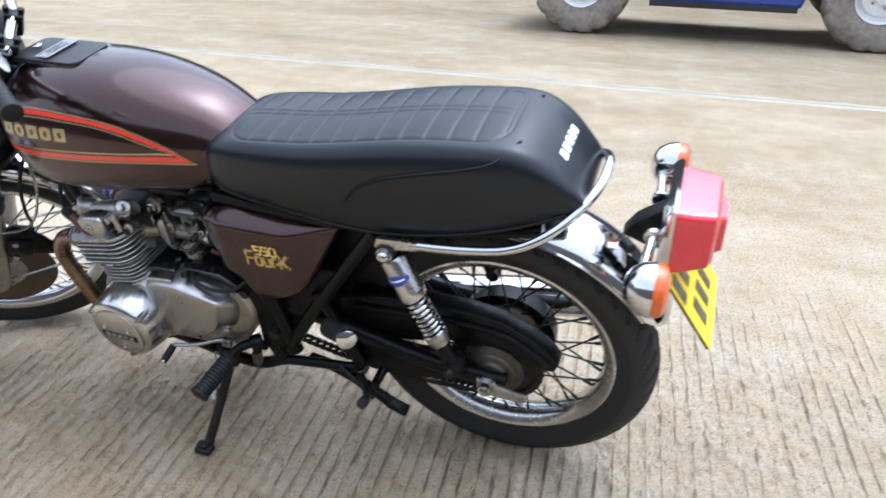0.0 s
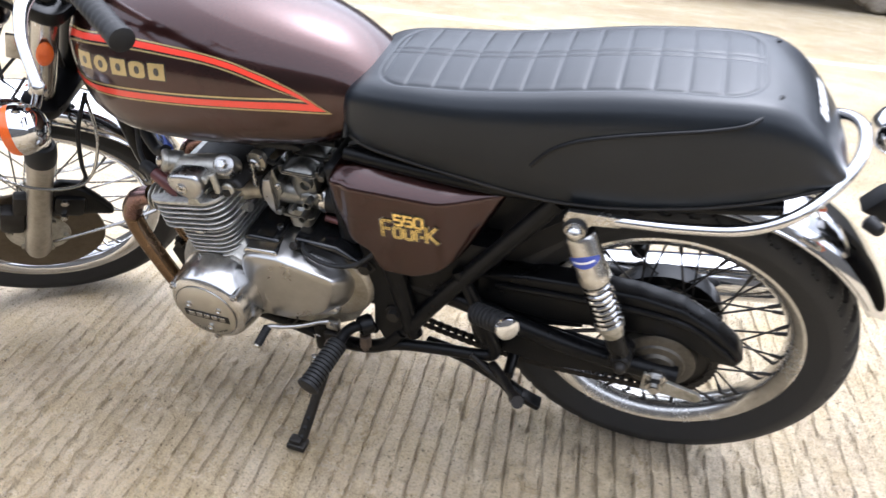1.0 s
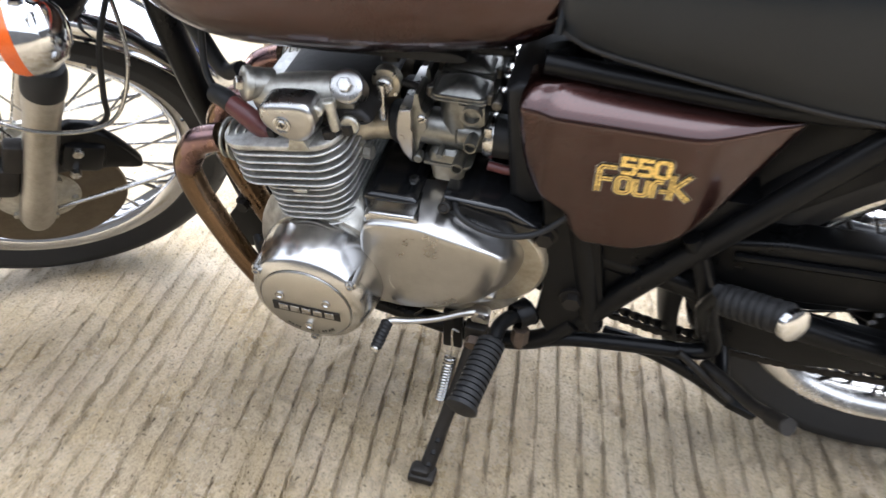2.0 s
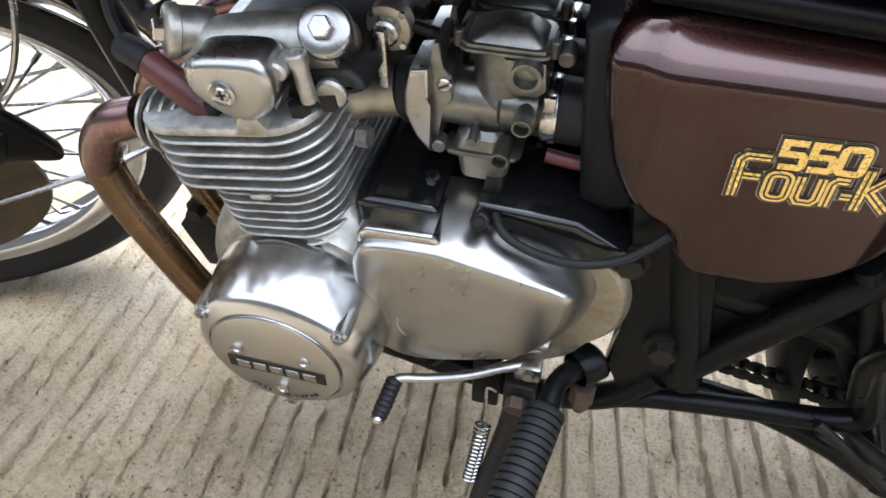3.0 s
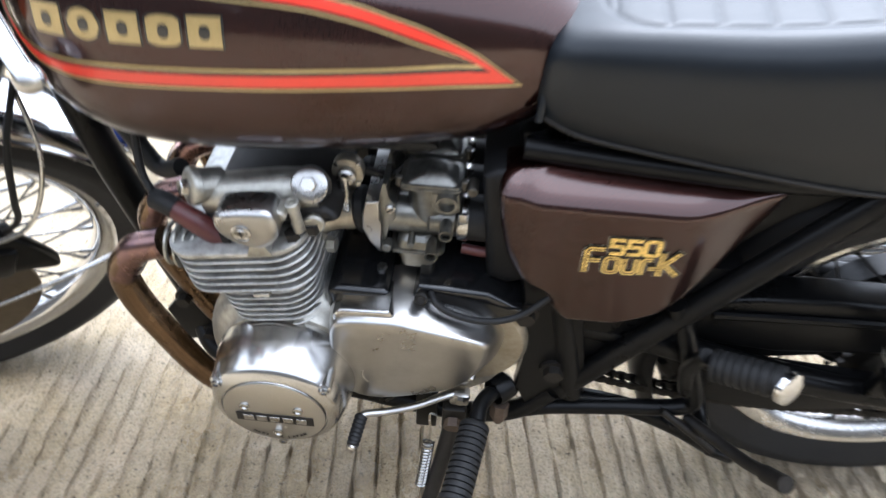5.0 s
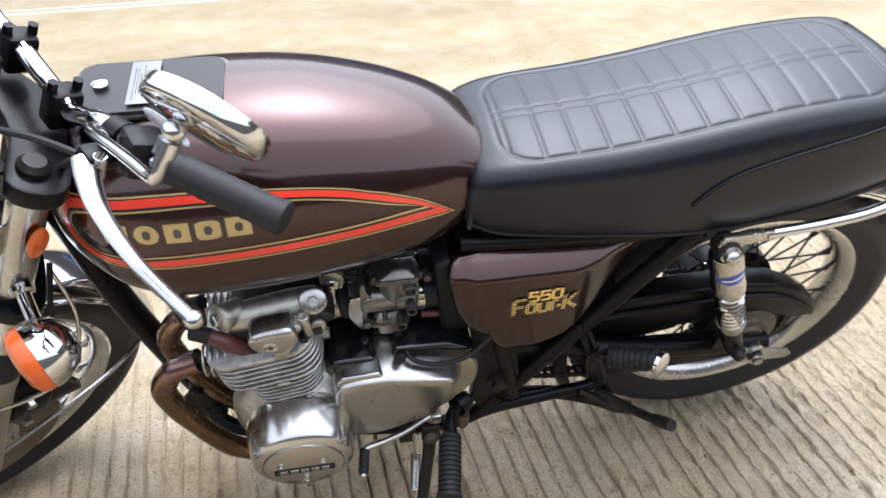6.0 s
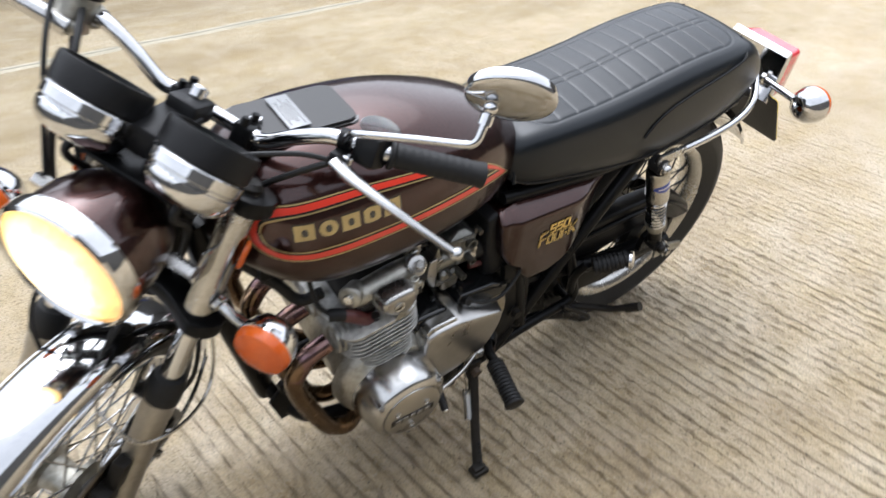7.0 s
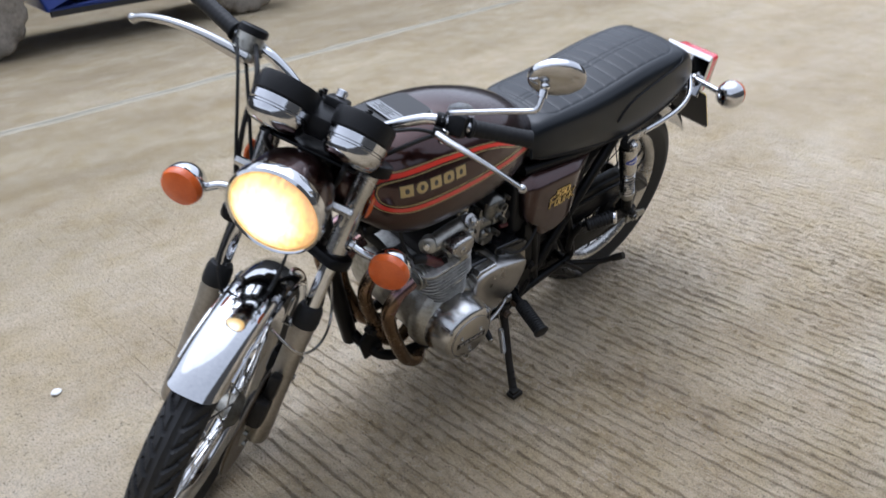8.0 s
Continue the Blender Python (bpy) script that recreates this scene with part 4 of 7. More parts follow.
# side cover with badge
def cover_in(x, z):
    """How far the side cover's face draws in towards its tail and over its shoulder."""
    f = min(max((x + 0.40) / 0.12, 0), 1)
    fold = z - (0.646 + 0.012 * f)
    over = 0.0 if fold < -0.008 else 1.35 * (fold + 0.008) ** 2 / (fold + 0.022)
    g = min(max((-0.540 - x) / 0.022, 0), 1)      # set-back strip along the front edge
    return 0.040 * f * f * (3 - 2 * f) + 1.85 * over + 0.0075 * g * g * (3 - 2 * g)


COVER = [(-0.581, 0.630), (-0.580, 0.648), (-0.574, 0.657), (-0.556, 0.6595), (-0.538, 0.665), (-0.518, 0.6695), (-0.46, 0.669), (-0.38, 0.666), (-0.305, 0.662), (-0.288, 0.652), (-0.306, 0.610), (-0.342, 0.545), (-0.372, 0.505), (-0.41, 0.480), (-0.450, 0.468), (-0.488, 0.468), (-0.508, 0.486), (-0.520, 0.512), (-0.545, 0.527), (-0.562, 0.548), (-0.574, 0.590)]


def side_cover(s):
    """A pressed cover: face, rolled rim and folded shoulder."""
    P = even(smooth2d(COVER, 5), 0.003)
    z0, z1 = min(p.y for p in P), max(p.y for p in P)
    bm = bmesh.new()
    rows = []
    n, m, roll = 52, 34, 0.012
    for i in range(n + 1):
        z = z0 + 0.0006 + (z1 - z0 - 0.0012) * (0.5 - 0.5 * math.cos(math.pi * i / n))
        cut = []
        for j in range(len(P)):
            a, b = P[j], P[(j + 1) % len(P)]
            if (a.y - z) * (b.y - z) <= 0 and a.y != b.y:
                cut.append(a.x + (b.x - a.x) * (z - a.y) / (b.y - a.y))
        xl, xr = min(cut), max(cut)
        row = [Vector((xl, s * 0.078, z))]
        for k in range(m + 1):
            x = xl + (xr - xl) * (0.5 - 0.5 * math.cos(math.pi * k / m))
            d = min(x - xl, xr - x, (z - z0) * 1.3)
            e = roll * (1 - math.sqrt(max(0.0, 1 - (1 - min(d, roll) / roll) ** 2)))
            row.append(Vector((x, s * (0.149 - cover_in(x, z) - e), z)))
        row.append(Vector((xr, s * 0.078, z)))
        rows.append(row)
    loft(bm, rows, caps=True, closed=True)
    return part("side_cover", bm, PAINT, bike, "brown metallic side cover with gold badge", angle=50)


cover = side_cover(-1)
side_cover(1)


def ribbon(bm, pts, w, closed, y):
    """A flat mitred stroke of width w along a drawn line, laid on the cover."""
    n = len(pts)
    P = [Vector(p) for p in pts]
    L, R = [], []
    for i in range(n):
        a = P[i - 1] if closed or i else P[i] * 2 - P[i + 1]
        c = P[(i + 1) % n] if closed or i < n - 1 else P[i] * 2 - P[i - 1]
        d0, d1 = (P[i] - a).normalized(), (c - P[i]).normalized()
        t = (d0 + d1).normalized()
        k = w / 2 / max(0.35, t.dot(d0))
        q = P[i].copy()
        if not closed and i in (0, n - 1):      # square ends reach past the line as far as its sides
            q += (t if i else -t) * y[1]
        L.append(q + Vector((-t.y, t.x)) * k)
        R.append(q - Vector((-t.y, t.x)) * k)

    def put(p):
        px, pz = -0.4855 + p.x - 0.03 * p.y, 0.5560 + p.y + 0.05 * p.x
        return bm.verts.new((px, -0.149 + cover_in(px, pz) - y[0], pz))

    A, B = [put(p) for p in L], [put(p) for p in R]
    for i in range(n if closed else n - 1):
        j = (i + 1) % n
        bm.faces.new((A[i], A[j], B[j], B[i]))


def ring_of(x0, x1, z0, z1, r):
    return rounded_rect(x0, x1, z0, z1, r, 3), True


def badge():
    """Number over name, gold strokes on a dark edge; the name has a dark line down each stroke."""
    number, name = [], []
    for i, x in enumerate((0.0245, 0.0420, 0.0595)):
        if i < 2:
            number.append(([(x + 0.0135, 0.0495), (x + 0.0005, 0.0495), (x + 0.0005, 0.0405), (x + 0.0115, 0.0405), (x + 0.0135, 0.0385), (x + 0.0135, 0.0315), (x + 0.0120, 0.0300), (x, 0.0300)], False))
        else:
            number.append(ring_of(x, x + 0.0135, 0.0300, 0.0495, 0.003))
    name.append(([(0.002, 0.0005), (0.002, 0.0320), (0.005, 0.0355), (0.0195, 0.0355)], False))
    name.append(([(0.0056, 0.0190), (0.0165, 0.0190)], False))
    name.append(ring_of(0.0225, 0.0355, 0.002, 0.0235, 0.0045))
    name.append(([(0.0415, 0.0235), (0.0415, 0.0055), (0.0440, 0.002), (0.0520, 0.002), (0.0545, 0.0055), (0.0545, 0.0235)], False))
    name.append(([(0.0605, 0.0005), (0.0605, 0.0200), (0.0630, 0.0235), (0.0700, 0.0235)], False))
    name.append(([(0.0680, 0.0110), (0.0745, 0.0110)], False))
    name.append(([(0.0790, 0.0005), (0.0790, 0.0345)], False))
    name.append(([(0.0962, 0.0345), (0.0826, 0.0175), (0.0985, 0.0005)], False))
    for nm, mat, lift, grow, sets in (("badge_backing", OLDCHROME, 0.0006, 0.0044, (number, name)), ("badge_outline", BLACKFILM, 0.0012, 0.0030, (number, name)),
                                      ("badge_letters", BADGE, 0.0020, 0.0, (number, name)), ("badge_line", BLACKFILM, 0.0023, -0.0041, (name,))):
        for group in sets:
            w = (0.0050 if group is number else 0.0054) + grow
            for k, (pts, closed) in enumerate(group):
                bm = bmesh.new()
                ribbon(bm, pts, w, closed, (lift + 0.00008 * k, max(grow, 0) / 2))
                part(nm, bm, mat, cover)


badge()


# ---- motorcycle: engine ----
ME = Matrix.Translation((-0.83, 0, 0.43)) @ pose(0, 0, 0, 0, -10, 0)     # cylinders lean forward


bm = bmesh.new()
prism(bm, rounded_rect(-0.042, 0.05, -0.158, 0.158, 0.03), -0.012, 0.135, 0.0, plane="xy")
block = part("cylinder_block", bm, CAST, bike, "grey finned aluminium cylinder block", m=ME)
# fins, each its own plate
for i in range(7):
    bm = bmesh.new()
    g = 0.004 * (i / 6)
    prism(bm, rounded_rect(-0.050 - g, 0.061 + g, -0.172 - g * 0.5, 0.172 + g * 0.5, 0.034), 0.006 + 0.0098 * i, 0.0085 + 0.0098 * i, 0.0008, 1, plane="xy")
    part("cooling_fin", bm, FINMAT, block)
for i in range(5):
    bm = bmesh.new()
    prism(bm, rounded_rect(-0.080, 0.076, -0.181, 0.181, 0.038), 0.0765 + 0.0112 * i, 0.0796 + 0.0112 * i, 0.001, 1, plane="xy")
    part("cooling_fin", bm, FINMAT, block)
bm = bmesh.new()
prism(bm, rounded_rect(-0.081, 0.077, -0.181, 0.181, 0.036), 0.130, 0.1375, 0.002, 2, plane="xy")
part("head_deck", bm, FINMAT, block, "pitted grey cylinder head deck")
for z, h in ((0.070, 0.006),):
    bm = bmesh.new()
    box(bm, (0.012, -0.175, z), (0.020, 0.013, h), 0.0025)
    part("fin_boss", bm, CAST, block)

# cam cover above the deck
bm = bmesh.new()
outline = smooth2d([(-0.068, 0.134), (-0.072, 0.150), (-0.064, 0.156), (-0.040, 0.160), (0.02, 0.161), (0.055, 0.158), (0.068, 0.152), (0.066, 0.134)], 5)
prism(bm, outline, -0.146, 0.148, 0.010, 3)
# near-black colour here paints in the shade below the tank
camc = part("cam_cover", bm, DARKSTEEL, bike, "cast aluminium cam cover coloured dark for the tank's shade", m=ME @ Matrix.Translation((0.036, 0, 0.006)))
bm = bmesh.new()
tube(bm, [(-0.066, -0.122, 0.164), (-0.03, -0.123, 0.167), (0.02, -0.123, 0.168), (0.058, -0.122, 0.166)], [0.021, 0.023, 0.0235, 0.021], 28, 6)
part("cam_housing", bm, CAST, camc, "pale weathered cast cam housing", angle=60)
bm = bmesh.new()
prism(bm, [(-0.030, 0.128), (-0.040, 0.160), (-0.015, 0.172), (0.012, 0.168), (0.018, 0.145), (0.006, 0.128)], -0.160, -0.12, 0.006, 2)
part("head_side", bm, CAST, camc)
# rocker end cap, a chunky polished box with a screw
bm = bmesh.new()
outline = smooth2d([(-0.038, 0.168), (-0.036, 0.184), (-0.024, 0.191), (0.012, 0.190), (0.026, 0.184), (0.028, 0.163), (0.018, 0.147), (0.002, 0.139), (-0.016, 0.144), (-0.029, 0.154)], 3)
prism(bm, outline, -0.146, -0.186, 0.0085, 4)
cap = part("rocker_cap", bm, SATIN, camc, "satin aluminium rocker end cap")
bm = bmesh.new()
lathe(bm, [(0.0105, 0), (0.0105, 0.0025), (0.0085, 0.0035), (0.0065, 0.002), (1e-5, 0.002)], (-0.010, -0.1855, 0.166), (0, -1, 0), 20)
cyl(bm, (-0.010, -0.186, 0.166), (-0.010, -0.1885, 0.166), 0.006, n=14, edge=0.001)
part("cap_screw", bm, OLDCHROME, cap)
bm = bmesh.new()
box(bm, (-0.010, -0.1886, 0.166), (0.007, 0.0006, 0.0016))
box(bm, (-0.010, -0.1887, 0.166), (0.0016, 0.0006, 0.007))
part("screw_cross", bm, DARKSTEEL, cap)
bm = bmesh.new()
prism(bm, [(-0.020, 0.126), (-0.012, 0.142), (0.004, 0.146), (0.010, 0.126)], -0.182, -0.15, 0.003)
part("cap_foot", bm, CAST, cap)
# round tappet inspection caps with hexagons
for x, z, y, r in ((0.056, 0.184, -0.150, 0.0192), (-0.072, 0.186, -0.145, 0.020)):
    bm = bmesh.new()
    d = Vector((0.16 if x > 0 else -0.8, -0.72, 0.66 if x > 0 else 0.5)).normalized()
    c = Vector((x, y + 0.012, z))
    lathe(bm, [(r * 0.92, -0.03), (r * 0.95, -0.004), (r * 1.04, -0.003), (r * 1.04, 0.001), (r * 1.0, 0.0042), (r * 0.90, 0.0058), (r * 0.5, 0.0066), (1e-5, 0.0066)], c, d, 30)
    t = part("tappet_cap", bm, SATIN if x > 0 else CAST, camc, "round screw-in tappet cap")
    bm = bmesh.new()
    cyl(bm, c + d * 0.006, c + d * 0.015, r * 0.46, r * 0.44, 6, 0.001)
    part("cap_hexagon", bm, OLDCHROME, t)
bm = bmesh.new()
cyl(bm, (0.037, -0.158, 0.140), (0.039, -0.158, 0.172), 0.0062, n=14, edge=0.001)
lathe(bm, [(0.0078, 0.0), (0.0078, 0.008), (0.006, 0.009), (0.0045, 0.0085), (0.004, 0.005), (1e-5, 0.005)], (0.039, -0.158, 0.171), (0.05, 0, 1), 16)
part("head_bolt", bm, CAST, camc)
bm = bmesh.new()
cyl(bm, (0.027, -0.172, 0.172), (0.027, -0.150, 0.172), 0.0075, n=16, edge=0.002)
cyl(bm, (0.0, -0.166, 0.180), (0.027, -0.166, 0.174), 0.006, n=12)
part("head_bolt", bm, CAST, camc)
for x, y in ((-0.045, -0.158), (0.028, -0.160), (0.048, -0.15)):
    bm = bmesh.new()
    hexhead(bm, (x, y, 0.13), (x, y, 0.141), 0.008)
    part("head_nut", bm, DARKSTEEL, camc)
bm = bmesh.new()
lathe(bm, [(0.012, -0.02), (0.012, 0.002), (0.010, 0.004), (1e-5, 0.0045)], (0.050, -0.148, 0.140), (0.1, -1, 0.05), 20)
part("head_plug", bm, CAST, camc)
# plug cap and lead
bm = bmesh.new()
tube(bm, [(-0.040, -0.152, 0.122), (-0.060, -0.152, 0.134), (-0.078, -0.150, 0.153), (-0.098, -0.146, 0.170)], [0.012, 0.0125, 0.0125, 0.011], 14)
part("plug_cap", bm, MAROON, camc, "aged dark red spark plug cap")
bm = bmesh.new()
tube(bm, [(-0.094, -0.147, 0.168), (-0.106, -0.143, 0.174), (-0.118, -0.138, 0.176)], 0.0118, 14)
tube(bm, [(-0.115, -0.138, 0.176), (-0.128, -0.12, 0.21), (-0.11, -0.08, 0.30), (-0.06, -0.05, 0.36)], 0.0045, 8)
part("plug_lead", bm, RUBBER, camc)

# crankcase
bm = bmesh.new()
outline = smooth2d([(-0.905, 0.34), (-0.90, 0.40), (-0.875, 0.432), (-0.80, 0.44), (-0.72, 0.445), (-0.66, 0.47), (-0.58, 0.465), (-0.54, 0.43), (-0.54, 0.36), (-0.57, 0.295), (-0.65, 0.262), (-0.75, 0.252), (-0.86, 0.262)], 4)
prism(bm, outline, -0.135, 0.16, 0.012, 2)
case = part("crankcase", bm, CAST, bike, "grey cast aluminium crankcase")
bm = bmesh.new()
prism(bm, smooth2d([(-0.84, 0.265), (-0.72, 0.258), (-0.62, 0.262), (-0.63, 0.215), (-0.70, 0.195), (-0.80, 0.20)], 4), -0.085, 0.085, 0.008, 2)
part("oil_pan", bm, CAST, case)
bm = bmesh.new()
lathe(bm, [(0.112, 0.0), (0.110, 0.014), (0.105, 0.026), (0.098, 0.034), (0.0915, 0.040), (0.0885, 0.046), (0.080, 0.047)], (-0.816, -0.12, 0.362), (0, -1, 0), 56)
part("alternator_flange", bm, CAST, case, "smooth bright crankcase shoulder", angle=50)
# alternator cover: turned drum with rounded shoulder
bm = bmesh.new()
lathe(bm, [(0.084, 0.0), (0.0885, 0.001), (0.0890, 0.004), (0.0878, 0.018), (0.0855, 0.034), (0.0822, 0.050), (0.0785, 0.0628), (0.0770, 0.0662), (0.0750, 0.0688), (0.0720, 0.0708), (0.0660, 0.0740), (0.0640, 0.0748), (0.0632, 0.0730), (0.0622, 0.0730), (0.0615, 0.0752), (1e-5, 0.0755)], (-0.820, -0.163, 0.356), (0, -1, 0), 80)
alt = part("alternator_cover", bm, POLISHED, bike, "polished round aluminium alternator cover", angle=28)
bm = bmesh.new()
lathe(bm, [(0.0612, 0.0716), (0.0612, 0.0735), (0.0605, 0.074), (1e-5, 0.074)], (-0.820, -0.1668, 0.356), (0, -1, 0), 64)
disc = part("cover_plate", bm, BRUSHED, alt, "brushed round centre plate with dark name bar")
for a in (148, 36, 270):
    bm = bmesh.new()
    p = Vector((-0.820 + 0.0770 * math.cos(radians(a)), -0.2125, 0.356 + 0.0770 * math.sin(radians(a))))
    cyl(bm, p + Vector((0, 0.04, 0)), p + Vector((0, -0.019, 0)), 0.0082, n=16, edge=0.002)
    lug = part("cover_lug", bm, POLISHED, alt)
    bm = bmesh.new()
    lathe(bm, [(0.0055, 0), (0.0055, 0.004), (0.0032, 0.004), (0.003, 0.0015), (1e-5, 0.0015)], p + Vector((0, -0.019, 0)), (0, -1, 0), 14)
    part("socket_screw", bm, OLDCHROME, alt)
for dx, dz in ((-0.034, 0.012), (0.03, 0.012), (0.0, -0.042)):
    bm = bmesh.new()
    lathe(bm, [(0.0062, 0.074), (0.0062, 0.0765), (0.004, 0.0768), (0.003, 0.0752), (1e-5, 0.0752)], (-0.820 + dx, -0.1668, 0.356 + dz), (0, -1, 0), 16)
    part("plate_screw", bm, OLDCHROME, disc)
bm = bmesh.new()
box(bm, (-0.820, -0.2413, 0.345), (0.094, 0.0012, 0.017), 0.0004)
part("name_bar", bm, DARKSTEEL, disc, "dark recessed name bar")
for i in range(5):
    bm = bmesh.new()
    box(bm, (-0.852 + 0.016 * i, -0.2424, 0.345), (0.0125, 0.0012, 0.0105), 0.0004)
    part("name_block", bm, SATIN, disc)
for i, ch in enumerate("MADE IN JAPAN"):
    if ch != " ":
        a = radians(-126 + 6.0 * i)
        lettering(ch, 0.0062, DARKSTEEL, "print_letter", disc, Matrix.Translation((-0.820 + 0.0555 * math.cos(a), -0.2409, 0.356 + 0.0555 * math.sin(a))) @ pose(0, 0, 0, 0, -math.degrees(a) - 90, 0) @ pose(0, 0, 0, 90, 0, 0), 0.0003)

# sprocket cover, starter cover, rear case
BASE = [(-0.757, 0.470), (-0.765, 0.400), (-0.752, 0.322), (-0.716, 0.300), (-0.655, 0.308), (-0.602, 0.328), (-0.568, 0.358), (-0.551, 0.405), (-0.561, 0.440), (-0.604, 0.464), (-0.646, 0.477), (-0.692, 0.484)]
FACE = [(-0.752, 0.461), (-0.759, 0.400), (-0.746, 0.334), (-0.708, 0.318), (-0.652, 0.334), (-0.607, 0.358), (-0.586, 0.392), (-0.576, 0.430), (-0.581, 0.450), (-0.620, 0.460), (-0.655, 0.467), (-0.694, 0.473)]
bm = bmesh.new()
A, B = (spline([(x, 0, z) for x, z in q], 8, closed=True) for q in (BASE, FACE))
mid = sum(B, Vector()) / len(B)
# (depth, share of the way from base to face, share of the face's size)
levels = [(-0.100, 0.0, 1), (-0.125, 0.0, 1), (-0.148, 0.22, 1), (-0.168, 0.66, 1), (-0.1735, 0.80, 1), (-0.1775, 0.92, 1), (-0.1800, 1.0, 0.992), (-0.1815, 1.0, 0.975), (-0.1823, 1.0, 0.945), (-0.1826, 1.0, 0.7), (-0.1828, 1.0, 0.35), (-0.1829, 1.0, 0.02)]
loft(bm, [[Vector((mid.x + (p.x + (q.x - p.x) * f - mid.x) * k, y, mid.z + (p.z + (q.z - p.z) * f - mid.z) * k)) for p, q in zip(A, B)] for y, f, k in levels])
spc = part("sprocket_cover", bm, SATIN, bike, "polished aluminium drive sprocket cover", angle=40)
bm = bmesh.new()
prism(bm, [(-0.755, 0.452), (-0.755, 0.470), (-0.746, 0.481), (-0.690, 0.484), (-0.684, 0.476), (-0.685, 0.462), (-0.72, 0.455)], -0.12, -0.1745, 0.005, 3)
part("cover_step", bm, POLISHED, spc)
bm = bmesh.new()
tube(bm, [(-0.752, -0.176, 0.459), (-0.72, -0.177, 0.4625), (-0.688, -0.176, 0.467)], 0.002, 8)
part("cover_bead", bm, POLISHED, spc)
bm = bmesh.new()
tube(bm, [(-0.722, -0.181, 0.378), (-0.7235, -0.181, 0.368), (-0.719, -0.181, 0.358), (-0.712, -0.180, 0.352)], 0.0022, 8)
part("cover_seam", bm, CAST, spc)
bm = bmesh.new()
prism(bm, smooth2d([(-0.735, 0.328), (-0.68, 0.312), (-0.60, 0.335), (-0.585, 0.352), (-0.64, 0.355), (-0.73, 0.350)], 4), -0.12, -0.163, 0.006, 2)
part("cover_foot", bm, SATIN, spc)
bm = bmesh.new()
prism(bm, rounded_rect(-0.766, -0.690, 0.440, 0.489, 0.012), -0.150, 0.06, 0.009, 4)
stc = part("starter_cover", bm, GLOSSBLACK, bike, "glossy black starter motor cover")
bm = bmesh.new()
hexhead(bm, (-0.706, -0.112, 0.486), (-0.706, -0.112, 0.4935), 0.0065)
part("cover_screw", bm, OLDCHROME, stc)
bm = bmesh.new()
cyl(bm, (-0.603, -0.10, 0.394), (-0.603, -0.140, 0.394), 0.084, 0.080, n=44, edge=0.006)
part("clutch_case", bm, TANALLOY, case, "tan-stained aluminium case behind the cover")
bm = bmesh.new()
lathe(bm, [(0.0075, -0.02), (0.0075, 0.004), (0.0052, 0.006), (0.0038, 0.0045), (1e-5, 0.0045)], (-0.655, -0.158, 0.495), (0, -0.8, 0.6), 16)
part("case_screw", bm, DARKSTEEL, case)
bm = bmesh.new()
prism(bm, [(-0.672, 0.462), (-0.66, 0.500), (-0.58, 0.496), (-0.538, 0.472), (-0.545, 0.452), (-0.60, 0.452)], -0.145, 0.05, 0.008, 3)
part("case_top_cover", bm, GLOSSBLACK, case, "glossy black case cover")
bm = bmesh.new()
tube(bm, [(-0.650, -0.10, 0.492), (-0.643, -0.150, 0.490), (-0.620, -0.162, 0.479), (-0.58, -0.162, 0.470), (-0.54, -0.152, 0.475), (-0.505, -0.14, 0.505)], 0.0040, 10)
part("breather_hose", bm, RUBBER, bike, "black rubber breather hose")

